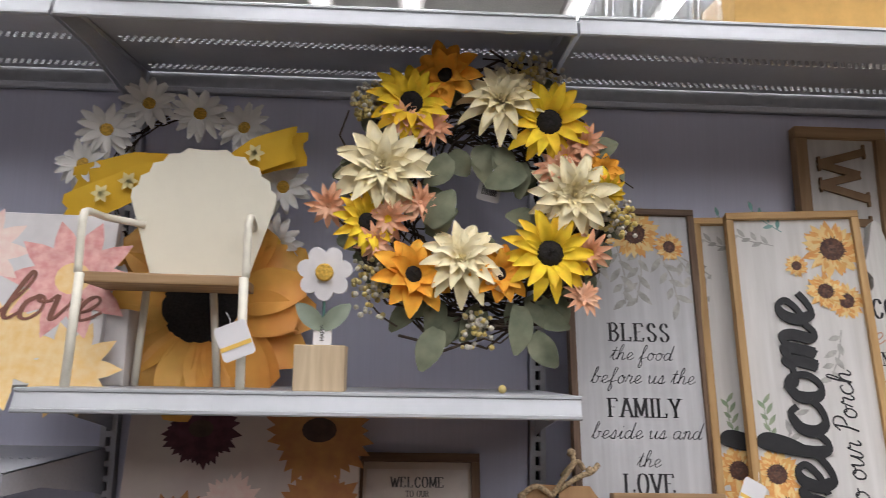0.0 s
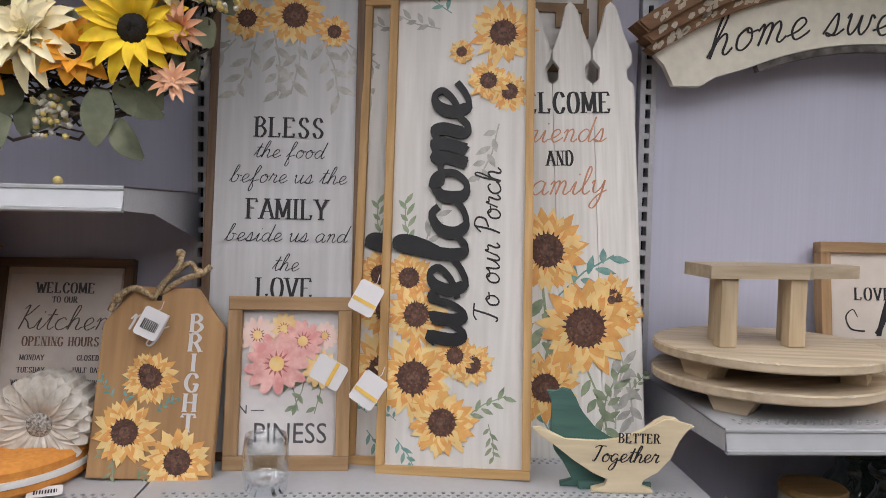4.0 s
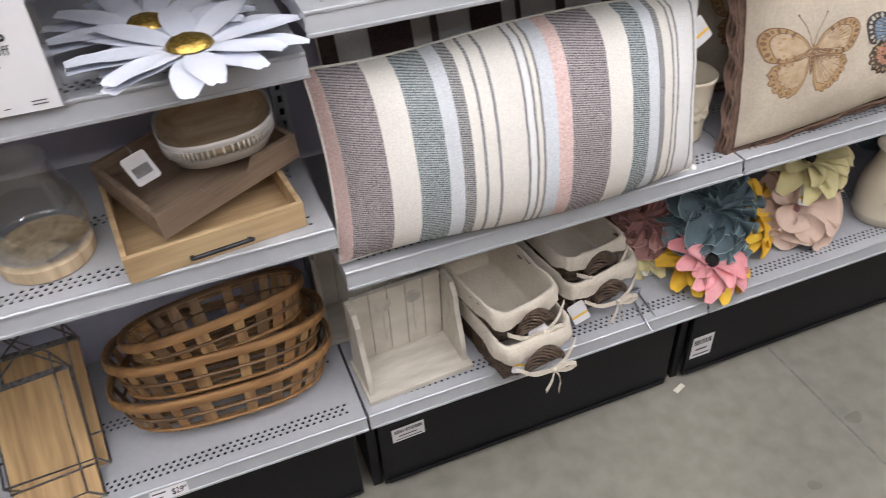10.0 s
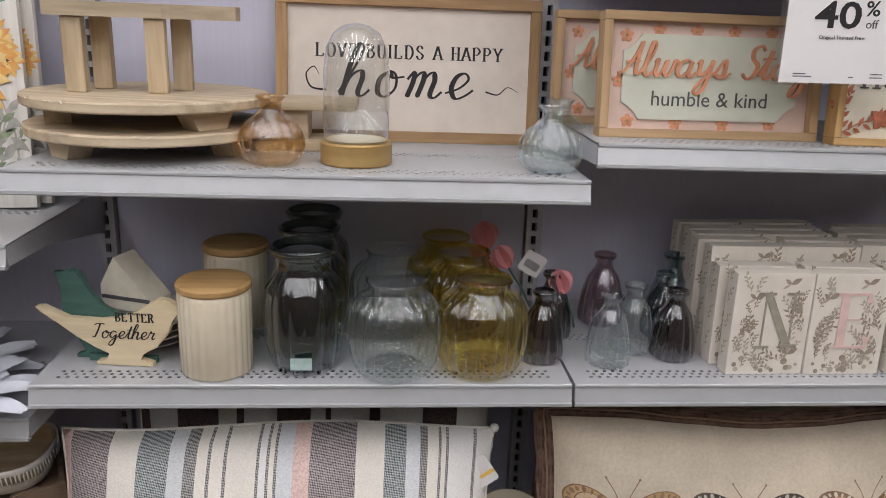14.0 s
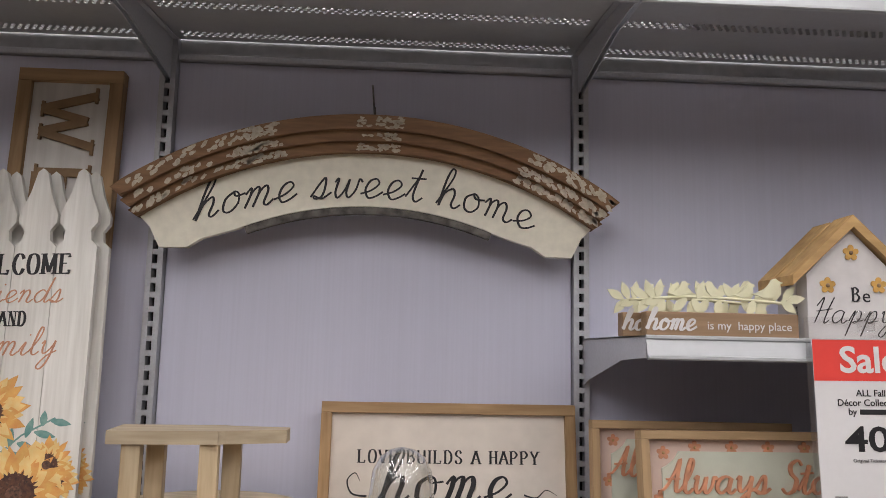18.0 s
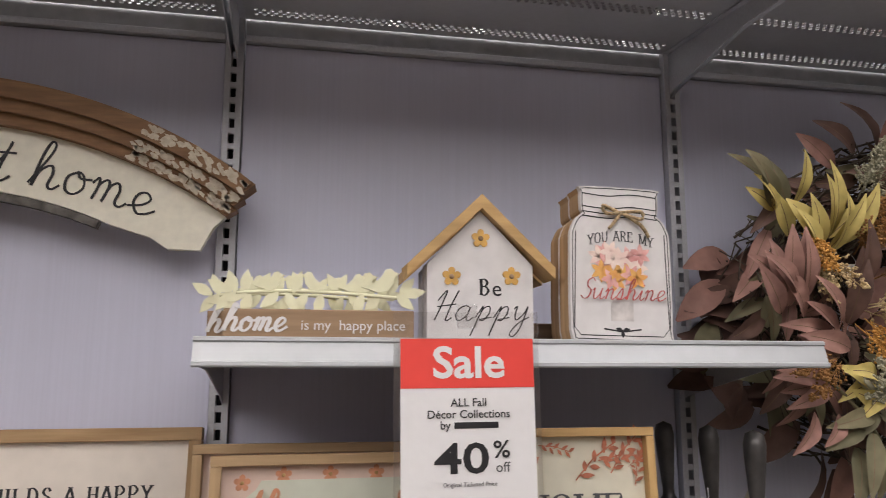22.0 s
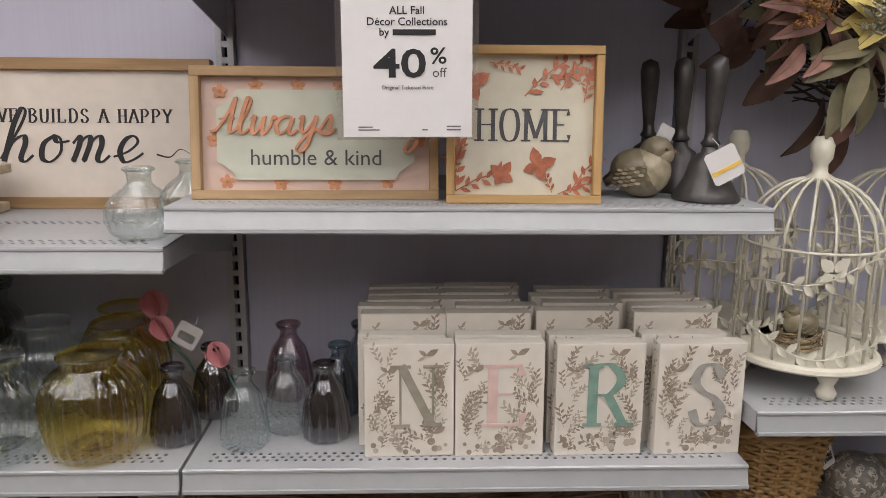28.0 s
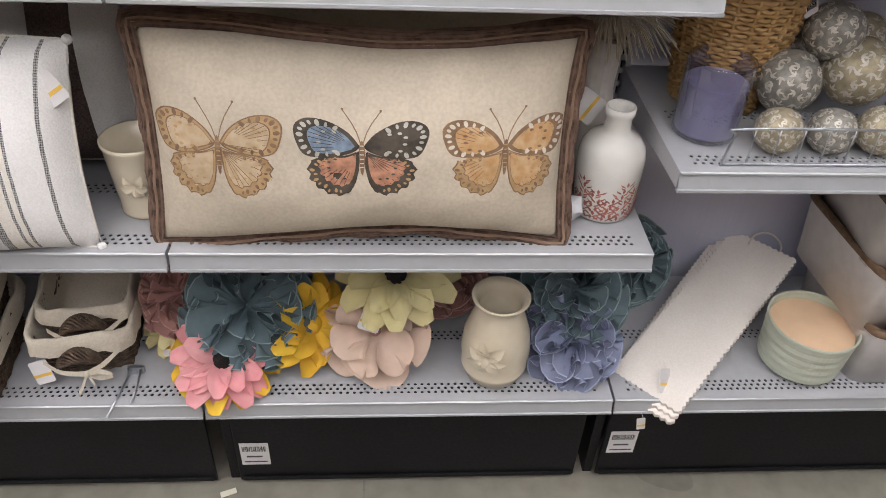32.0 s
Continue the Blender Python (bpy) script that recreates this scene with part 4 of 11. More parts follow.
def picket_sign(m):
    e = thing("picket_sign", "white picket-fence welcome sign painted with sunflowers", "wall sign", m, "picket signs")
    pw, h = 0.0768, 0.86
    for i in range(4):
        x0 = -0.156 + i * (pw + 0.0012)
        o = [(x0, 0), (x0 + pw, 0), (x0 + pw, 0.70), (x0 + pw - 0.012, 0.712), (x0 + pw - 0.014, 0.732), (x0 + pw - 0.002, 0.748), (x0 + pw - 0.002, 0.765), (x0 + pw * 0.75, 0.81), (x0 + pw * 0.62, 0.852),
             (x0 + pw * 0.5, h), (x0 + pw * 0.38, 0.852), (x0 + pw * 0.25, 0.81), (x0 + 0.002, 0.765), (x0 + 0.002, 0.748), (x0 + 0.014, 0.732), (x0 + 0.012, 0.712), (x0, 0.70)]
        part("picket", prism(o, 0, 0.012), BAYSTRIPE, e)
    part("cross_rail", boxed(-0.15, 0.15, 0.0125, 0.022, 0.12, 0.16, 0.001), M_OAK, e)
    part("cross_rail", boxed(-0.15, 0.15, 0.0125, 0.022, 0.6, 0.64, 0.001), M_OAK, e)
    write(e, serif("WELCOME", 0.040, width=0.55), 0.01, 0.645, -0.0002, M_INK)
    write(e, script("friends", 0.024, 0.13, slant=0.3, space=0.12, thin=0.6), 0.01, 0.59, -0.0002, P_BRONZE)
    write(e, serif("AND", 0.028, width=0.5), 0.01, 0.545, -0.0002, M_INK)
    write(e, script("family", 0.026, 0.13, slant=0.3, space=0.12, thin=0.6), 0.01, 0.49, -0.0002, P_BRONZE)
    r = random.Random(4)
    sunflower_cluster(e, "flower_print", -0.0002, [(-0.02, 0.385, 0.072), (0.10, 0.29, 0.045), (0.048, 0.24, 0.085), (0.115, 0.265, 0.04), (-0.03, 0.13, 0.06), (-0.11, 0.33, 0.05), (-0.1, 0.16, 0.06)],
                      [(-0.03, 0.32, -1.6, 0.2, 4), (0.0, 0.3, 0.6, 0.13, 5), (-0.05, 0.25, -2.0, 0.14, 4), (0.05, 0.16, -1.3, 0.14, 4), (0.11, 0.2, -1.4, 0.14, 6), (0.0, 0.06, -1.0, 0.06, 5), (0.07, 0.05, 1.2, 0.12, 4), (0.1, 0.05, 1.4, 0.13, 6), (-0.02, 0.04, 1.9, 0.1, 5), (0.12, 0.1, 0.9, 0.06, 4)], r)
    return e


PK = picket_sign(pose(0.712, -0.21, Z2A, -6.0, -2.0, 0))
copy_thing(PK, pose(0.724, -0.175, Z2A, -5.6, -2.0, 0))

e = framed("letter_sign", "long brown-framed sign with brown wooden letters reading downwards", lean(0.716, -0.088, Z2A, -0.024, 1.1), 0.22, 1.10, 0.028, 0.03, 0.012, (M_OAK, M_OAKV), M_BOARD)
M_BRLET = mat("brown_letter", (0.30, 0.19, 0.095), 0.6, color2=(0.22, 0.13, 0.065), scale=30, coarse=8)
for txt, z in (("W", 0.985), ("E", 0.84), ("L", 0.72)):
    write(e, serif(txt, 0.115, 0.006, thick=0.16, thin=0.13, width=0.75), -0.057, z - 0.0, 0.0118, M_BRLET, "letter", 90, "raised brown wooden letter")

# kraft tag sign
def tag_sign():
    e = thing("tag_sign", "tag-shaped brown wooden sign with white letters, sunflowers and a rope bow", "table sign", pose(-0.004, -0.322, Z2A, -14, 1.5, 0))
    o = [(-0.101, 0), (0.101, 0), (0.101, 0.255), (0.052, 0.32), (-0.052, 0.32), (-0.101, 0.255)]
    part("board", prism(o, 0, 0.02, bevel=0.0015), mat("kraft_wood", (0.42, 0.25, 0.115), 0.7, color2=(0.35, 0.20, 0.09), scale=2.2, coarse=0.5, stain=0.05, stretch=(30, 30, 2)), e)
    for i, c in enumerate("BRIGHT"):
        write(e, serif(c, 0.030, width=0.75, thick=0.22, thin=0.08), 0.056, 0.245 - i * 0.0335, -0.0003, M_WHITE)
    write(e, script("my", 0.026, 0.16, slant=0.3), -0.028, 0.245, -0.0003, M_WHITE)
    r = random.Random(2)
    sunflower_cluster(e, "flower_print", -0.0003, [(-0.012, 0.165, 0.042), (-0.045, 0.075, 0.05), (0.045, 0.03, 0.05), (-0.02, 0.175, 0.03)], [(-0.05, 0.12, 1.5, 0.05, 5), (-0.07, 0.13, 2.2, 0.04, 5), (-0.06, 0.03, -1.6, 0.05, 4), (-0.02, 0.02, -0.8, 0.05, 4), (-0.09, 0.03, 1.0, 0.04, 4), (-0.03, 0.13, 1.1, 0.05, 4), (0.0, 0.11, 0.6, 0.04, 5)], r)
    rope = mat("jute_rope", (0.46, 0.34, 0.20), 0.95, var=0.25, scale=220, bump=0.3)
    bm = bmesh.new()
    for pts in ([(-0.02, -0.004, 0.30), (-0.05, -0.012, 0.315), (-0.075, -0.012, 0.30), (-0.09, -0.006, 0.275)], [(-0.02, -0.004, 0.30), (0.0, -0.012, 0.33), (0.02, -0.01, 0.36), (0.015, -0.004, 0.385)], [(-0.01, -0.002, 0.31), (0.03, -0.008, 0.335), (0.055, -0.004, 0.345), (0.07, 0.0, 0.36)], [(0.0, 0.0, 0.335), (0.03, 0.008, 0.365), (0.045, 0.01, 0.35)]):
        tube(smooth_line3(pts), 0.0052, bm, 7)
    for c in ((-0.078, -0.012, 0.296), (0.018, -0.006, 0.378), (0.052, -0.004, 0.347)):
        ball(bm, c, 0.0095)
    part("rope_bow", bm, rope, e, "twisted jute rope")
    # A near-black tab stands for the shade in the rope hole.
    part("hole", boxed(-0.016, -0.007, -0.0006, 0.0, 0.296, 0.305), M_DARK, e)
    return e


def smooth_line3(pts, n=6):
    p = [pts[0]] + list(pts) + [pts[-1]]
    out = []
    for i in range(1, len(p) - 2):
        a, b, c, d = (Vector(v) for v in p[i - 1:i + 3])
        for k in range(n):
            t = k / n
            out.append(0.5 * (2 * b + (c - a) * t + (2 * a - 5 * b + 4 * c - d) * t * t + (3 * b - a - 3 * c + d) * t ** 3))
    out.append(Vector(pts[-1]))
    return out


tag_sign()
hang_tag(pose(-0.022, -0.292, 1.785, -14, 25, 0), "white bar-code label hanging on the tag sign", 0.04, 0.05, True)

e = framed("happiness_sign", "small oak-framed sign of pink and yellow flowers over dark letters", lean(0.213, -0.280, Z2A, -0.226, 0.30), 0.216, 0.30, 0.024, 0.03, 0.016, (M_OAK, M_OAKV), M_WHITE)
bm = bmesh.new()
r = random.Random(12)
for i, (x, z, s, k) in enumerate(((-0.022, 0.182, 0.056, 0), (0.022, 0.222, 0.038, 0), (0.055, 0.172, 0.034, 2), (-0.058, 0.232, 0.034, 1), (-0.012, 0.243, 0.03, 2), (0.06, 0.232, 0.026, 1), (-0.052, 0.162, 0.028, 1))):
    for j in range(2):
        for q in range(13):
            a = 2 * math.pi * (q + 0.5 * j) / 13 + r.uniform(-0.06, 0.06)
            petal_flat(bm, x, z, a, s * (1 - 0.55 * j) * r.uniform(0.9, 1.05), s * (0.36 - 0.28 * j), 0.0155 - 0.0012 * (6 - i) - 0.0003 * j - 0.00001 * q, k if not j else 5, 0.8 - 0.5 * j)
    disc_flat(bm, x, z, s * 0.24, 0.0149 - 0.0012 * (6 - i), 3)
for x, a in ((-0.01, -1.2), (0.03, -1.9), (0.055, -1.7)):
    sprig_flat(bm, r, x, 0.17, a, 0.075, 0.0158, 4, 3)
part("flower_print", bm, [P_PINK, P_PALEPINK, P_GOLD, P_SUN2, P_LEAF, mat("painted_rosy_line", (0.50, 0.16, 0.14), 0.7, var=0.1)], e)
write(e, typed("PINESS", 0.050, stretch=0.88), 0.004, 0.045, 0.0156, M_GREYINK)
write(e, typed("N \u2014", 0.022), -0.065, 0.095, 0.0156, M_GREYINK)
hang_tag(pose(0.312, -0.318, 1.72, -12, -62, 0))
hang_tag(pose(0.335, -0.285, 1.83, -12, 28, 0))
hang_tag(pose(0.340, -0.335, 1.685, -10, 35, 0))

M_CLEAR = glass("clear_glass", (0.955, 0.97, 0.97))
gv = thing("glass_votive", "small empty clear glass votive cup", "glass cup", pose(0.195, -0.365, Z2A))
part("glass", lathe([(0.0, 0.012), (0.028, 0.010), (0.031, 0.004), (0.033, 0.0), (0.037, 0.03), (0.037, 0.06), (0.033, 0.09), (0.0315, 0.09), (0.035, 0.06), (0.035, 0.03), (0.031, 0.014), (0.0, 0.013)], 32), M_CLEAR, gv, smooth=True)

# pair of birds on one stand
M_GREENWOOD = mat("green_stained_wood", (0.075, 0.17, 0.14), 0.7, color2=(0.06, 0.13, 0.115), scale=3, coarse=0.8, stain=0.1, stretch=(4, 30, 30))
M_CREAMWOOD = mat("cream_wood", (0.74, 0.63, 0.43), 0.65, color2=(0.66, 0.55, 0.36), scale=3, coarse=0.8, stretch=(4, 30, 30))
BIRD = [(-0.128, 0.103), (-0.115, 0.104), (-0.075, 0.085), (-0.02, 0.083), (0.015, 0.088), (0.05, 0.102), (0.07, 0.118), (0.085, 0.126), (0.103, 0.124), (0.112, 0.117), (0.132, 0.112), (0.116, 0.103), (0.108, 0.088),
        (0.097, 0.06), (0.075, 0.035), (0.05, 0.024), (0.046, 0.012), (0.068, 0.006), (0.068, 0.0), (-0.03, 0.0), (-0.03, 0.006), (-0.008, 0.012), (-0.004, 0.024), (-0.03, 0.032), (-0.06, 0.052), (-0.09, 0.075), (-0.12, 0.094)]


def bird_pair(m):
    e = thing("bird_ornament", "cream and green wooden bird pair with black lettering", "ornament", m, "lettered bird ornaments")
    part("front_bird", prism(BIRD, 0, 0.016, bevel=0.002), M_CREAMWOOD, e, "cream wooden bird")
    back = [(-x * 0.8 * 0.94 + z * 0.36 - 0.045, x * 0.8 * 0.36 + z * 1.08) if z > 0.02 else (-x - 0.01, z) for x, z in BIRD][::-1]
    part("back_bird", prism(back, 0.026, 0.04, bevel=0.002), M_GREENWOOD, e, "green wooden bird")
    part("stand", boxed(-0.05, 0.07, 0.0165, 0.0255, 0, 0.012, 0.001), M_GREENWOOD, e)
    write(e, serif("BETTER", 0.0155, width=0.6), 0.043, 0.084, -0.0003, M_INK)
    write(e, script("Together", 0.0135, 0.2, slant=0.3, thin=0.4), 0.02, 0.052, -0.0003, M_INK)
    return e


BD = bird_pair(pose(0.752, -0.385, Z2A, 0, 0, -4))
copy_thing(BD, pose(1.03, -0.36, 1.3145, 0, 0, -6))
sale_sign(pose(0.481, -0.4505, 1.5135, 0, 0.8, 0))

# ---- kitchen sign, white flower, orange case, canvas ----
e = framed("kitchen_sign", "cream kitchen opening-hours sign in a dark walnut frame", lean(-0.26, -0.105, 1.5515, -0.02, 0.355), 0.265, 0.355, 0.018, 0.025, 0.012, (M_WALN, M_WALNV), mat("old_cream_board", (0.62, 0.54, 0.46), 0.7, var=0.05, scale=20))
part("inner_panel", boxed(-0.108, 0.108, 0.0105, 0.0118, 0.03, 0.322), mat("pale_board", (0.68, 0.62, 0.57), 0.7, var=0.04, scale=25), e)
y = 0.0103
write(e, serif("WELCOME", 0.021, width=0.6), 0, 0.285, y, M_GREYINK)
write(e, serif("TO OUR", 0.012, width=0.6), 0, 0.266, y, M_GREYINK)
write(e, script("Kitchen", 0.024, 0.10, slant=0.3, space=0.08, thin=0.6), 0, 0.212, y, mat("faded_ink", (0.13, 0.105, 0.09), 0.7))
write(e, serif("OPENING HOURS", 0.018, width=0.55), 0, 0.180, y, mat("brown_ink", (0.25, 0.16, 0.12), 0.7))
for i, (a, b) in enumerate((("MONDAY", "CLOSED"), ("TUESDAY", "HALF DAY"), ("WEDNESDAY", "NO SERVICE"), ("THURSDAY", "DAY OFF"), ("FRIDAY", "SHOPPING"))):
    write(e, serif(a, 0.0105, width=0.6), -0.052, 0.152 - i * 0.024, y, M_GREYINK)
    write(e, serif(b, 0.0105, width=0.55), 0.055, 0.152 - i * 0.024, y, M_GREYINK)

M_CHALK = mat("chalky_white", (0.72, 0.69, 0.63), 0.85, color2=(0.50, 0.45, 0.38), scale=45, coarse=25, stain=0.1, bump=0.1)
fl = thing("flower_block", "chunky distressed white carved flower ornament", "ornament", pose(-0.180, -0.310, 1.643, 0, 0, 4))
rr = random.Random(9)
M90 = pose(0, 0, 0, 90)
for layer, (n, ln, wd) in enumerate(((20, 0.064, 0.021), (16, 0.05, 0.019))):
    for i in range(n):
        bm = bmesh.new()
        petal3(bm, M90 @ pose(0, 0, 0.006 * layer, 0, 0, 360 * (i + 0.5 * layer) / n) @ pose(0.018, 0, 0, 0, -8, 0), ln, wd, 0, 0.35, 0.12, nu=6, tip=0.5)
        part("petal", bm, M_CHALK, fl)
bm = bmesh.new()
dome(bm, M90 @ pose(0, 0, 0.008), 0.021, 0.008, bumps=0.002, rng=rr)
part("centre", bm, mat("grey_seed_head", (0.42, 0.40, 0.36), 0.9, var=0.3, scale=250, bump=0.3), fl)
bm = lathe([(0.0, -0.088), (0.062, -0.086), (0.076, -0.075), (0.078, -0.01), (0.07, -0.001), (0.0, 0.0)], 52, ribs=26, rib=0.035)
bm.transform(M90)
part("block", bm, M_CHALK, fl)

M_ORFELT = mat("orange_cloth", (0.72, 0.31, 0.06), 0.85, color2=(0.62, 0.24, 0.05), scale=120, coarse=12, stain=0.08, bump=0.1)
oc = thing("round_case", "round orange zipped case with a white flower print", "case", pose(-0.285, -0.285, 1.5515))
part("lower_half", lathe([(0.0, 0.0), (0.16, 0.002), (0.168, 0.01), (0.169, 0.02), (0.0, 0.021)], 64), M_ORFELT, oc, smooth=False)
part("zip", lathe([(0.1, 0.0212), (0.1712, 0.0212), (0.1716, 0.027), (0.1712, 0.0318), (0.1, 0.032)], 64), F_WHT, oc, "white zip band")
part("upper_half", lathe([(0.1, 0.0322), (0.168, 0.0322), (0.169, 0.045), (0.163, 0.053), (0.14, 0.056), (0.0, 0.058)], 64), M_ORFELT, oc)
bm = bmesh.new()
for i in range(30):
    a = 2 * math.pi * i / 30
    ln = 0.04 * rr.uniform(0.6, 1.1)
    mm = pose(-0.02, -0.05, 0.0575, 0, 0, math.degrees(a))
    c = [mm @ Vector(p) for p in ((0.008, -0.003, 0), (ln, -0.002, -0.0002), (ln * 1.05, 0.001, -0.0002), (0.008, 0.003, 0.0001))]
    bm.faces.new([bm.verts.new(v) for v in c])
part("flower_print", bm, F_WHT, oc)
hang_tag(pose(-0.135, -0.40, 1.556, -80, 0, 20), "white label lying beside the orange case", 0.05, 0.03, True)

cv = thing("flower_canvas", "canvas painting of plum and orange flowers, unframed", "painting", lean(-0.615, -0.15, 1.5515, -0.07, 0.44))
part("canvas", boxed(-0.235, 0.235, 0, 0.03, 0, 0.44, 0.002), mat("painted_canvas", (0.62, 0.55, 0.49), 0.8, color2=(0.50, 0.42, 0.40), scale=7, coarse=3, stain=0.12, bump=0.02), cv)
bm = bmesh.new()
for x, z, s, k, n in ((-0.09, 0.40, 0.085, 0, 20), (0.15, 0.40, 0.12, 1, 14), (0.16, 0.24, 0.10, 1, 14), (-0.02, 0.25, 0.07, 2, 12), (-0.13, 0.18, 0.11, 1, 12), (0.05, 0.1, 0.1, 2, 14)):
    for j in range(2):
        for q in range(n):
            a = 2 * math.pi * (q + 0.5 * j) / n
            petal_flat(bm, x, z, a, s * rng.uniform(0.75, 1.0), s * 0.36, -0.0004 - 0.0003 * j - 0.00002 * q, k)
    disc_flat(bm, x, z, s * 0.3, -0.0014, 3, squash=0.7)
part("painted_flower", bm, [mat("plum_paint", (0.10, 0.035, 0.05), 0.8, var=0.2), mat("ochre_paint", (0.52, 0.27, 0.09), 0.8, color2=(0.42, 0.18, 0.08), scale=30), P_PALEPINK, mat("umber_paint", (0.08, 0.05, 0.04), 0.8)], cv)

# ---- shelf above: little chair, flowers, wreath ----
Z1A = 2.0325
ch = thing("chair_planter", "cream metal chair-shaped planter with a scalloped back and wooden seat", "planter", pose(-0.715, -0.30, Z1A, 0, 0, 4))
half = [(0.088, 0.205), (0.104, 0.25), (0.122, 0.30), (0.133, 0.33), (0.132, 0.345), (0.122, 0.352), (0.118, 0.368), (0.104, 0.374), (0.097, 0.39), (0.080, 0.394), (0.070, 0.407), (0.050, 0.408), (0.036, 0.418), (0.014, 0.416)]
half = [(x * 1.02, 0.205 + (z - 0.205) * 1.17) for x, z in half]
o = [(0.034 + x, z) for x, z in half] + [(0.034 - x, z) for x, z in half[::-1]]
M_ENAM = mat("cream_enamel", (0.80, 0.76, 0.62), 0.4, var=0.006, scale=50, coarse=3, stain=0.015, bump=0)
part("backrest", prism(o, 0.05, 0.055), M_ENAM, ch)
part("seat", boxed(-0.135, 0.135, -0.085, 0.06, 0.175, 0.193, 0.003), M_OAK, ch, "brown wooden seat")
for sx in (-1, 1):
    part("arm", tube(smooth_line3([(0.03 + sx * 0.1, 0.05, 0.30), (sx * 0.132, 0.02, 0.306), (sx * 0.138, -0.06, 0.30), (sx * 0.138, -0.085, 0.28), (sx * 0.138, -0.085, 0.19)]), 0.007, n=8), M_CREAM, ch)
    part("leg", tube([(sx * 0.135, -0.085, 0.19), (sx * 0.14, -0.092, 0.0)], 0.008, n=8), M_CREAM, ch)
    part("leg", tube([(sx * 0.06, 0.055, 0.19), (sx * 0.075, 0.075, 0.0)], 0.007, n=8), M_CREAM, ch)
hang_tag(pose(-0.565, -0.41, 2.085, 0, -22, 0), w=0.055, h=0.06)

M_METSUN = mat("enamel_sunflower", (0.78, 0.46, 0.09), 0.5, color2=(0.70, 0.30, 0.06), scale=8, coarse=9, stain=0.2, bump=0.02)
sf = thing("metal_sunflower", "large orange-yellow metal sunflower leaning at the back of the shelf", "ornament", pose(-0.70, -0.15, 2.19, 82, 0, 0))
rr = random.Random(21)
bloom_parts(sf, M_METSUN, Matrix.Identity(4), rr, [(12, 0.165, 0.088, 4, 0, 0.06, 0.22, 0.10), (12, 0.148, 0.080, 11, 0, 0.06, 0.22, 0.08)], nu=8, tip=0.45)
bm = bmesh.new()
dome(bm, pose(0, 0, 0.004), 0.082, 0.025, bumps=0.002, rng=rr, n=24)
part("centre", bm, F_DRK, sf)

dw = thing("daisy_wreath", "wreath of white daisies with yellow middles", "wreath", pose(-0.760, -0.10, 2.440, 90, 0, 0))
bm = bmesh.new()
for k in range(26):
    a0 = rr.uniform(0, 6.28)
    tube([(math.cos(a0 + q * 0.25) * (0.165 + rr.uniform(-0.015, 0.015)), math.sin(a0 + q * 0.25) * (0.165 + rr.uniform(-0.015, 0.015)), rr.uniform(-0.012, 0.012)) for q in range(7)], 0.002, bm, 4)
part("twig_ring", bm, F_TWIG, dw)
for dx, dz in ((-0.084, 0.174), (0.023, 0.155), (0.118, 0.127), (-0.154, 0.105), (-0.194, 0.031), (-0.164, -0.103), (-0.114, -0.16), (0.205, 0.003), (0.195, -0.117), (0.06, -0.185), (-0.03, -0.195)):
    mm = pose(dx, dz, 0.06 if dx < -0.1 else 0.03, rr.uniform(-14, 14), rr.uniform(-14, 14), 0)
    bm = bmesh.new()
    dome(bm, mm @ pose(0, 0, 0.004), 0.014, 0.007, bumps=0.001, rng=rr)
    bloom_parts(part("daisy", bm, F_MUST, dw, "white daisy with a yellow middle"), F_WHT, mm, rr, [(13, 0.053, 0.017, 5, 0, 0.008, 0.2, 0.15), (11, 0.047, 0.016, 16, 0, 0.008, 0.2, 0.1)], nu=4, tip=0.2)
M_YRIB = mat("yellow_ribbon", (0.80, 0.50, 0.03), 0.7, color2=(0.72, 0.42, 0.02), scale=10, coarse=8, stain=0.1)
bw = thing("ribbon_bow", "wide yellow ribbon bow with a white print", "ribbon", pose(-0.738, -0.185, 2.415, 0, 0, 0))
for line, dy in (([(0.02, 0.04), (-0.06, 0.02), (-0.13, -0.012), (-0.235, -0.05)], -0.012), ([(0.02, 0.06), (-0.08, 0.045), (-0.14, 0.03), (-0.23, 0.012)], 0.012), ([(0.05, 0.03), (0.11, 0.058), (0.16, 0.08), (0.215, 0.105)], -0.012), ([(0.05, 0.05), (0.12, 0.065), (0.18, 0.085), (0.235, 0.10)], 0.012)):
    bm = bmesh.new()
    sm = smooth_line(line, 5)
    rows = []
    for k, (x, z) in enumerate(sm):
        t = k / (len(sm) - 1)
        hw = 0.018 + 0.018 * min(1, t * 2.2)
        rows.append([bm.verts.new((x - (0.02 * math.copysign(1, x) if k == len(sm) - 1 and j == 0 else 0), dy - 0.02 * math.sin(math.pi * t) + 0.004 * math.sin(j * 2 + 5 * t), z + hw * j)) for j in (-1, -0.5, 0, 0.5, 1)])
    for a, b in zip(rows, rows[1:]):
        for j in range(4):
            bm.faces.new((a[j], a[j + 1], b[j + 1], b[j])).smooth = True
    part("ribbon_tail", bm, M_YRIB, bw)
for x, z in ((-0.15, -0.018), (-0.10, 0.008), (0.14, 0.072)):
    bm = bmesh.new()
    for k in range(6):
        petal_flat(bm, x, z, k * 1.05, 0.02, 0.011, -0.044, 0)
    part("flower_print", bm, mat("pale_yellow_print", (0.80, 0.68, 0.32), 0.7, var=0.05), bw)

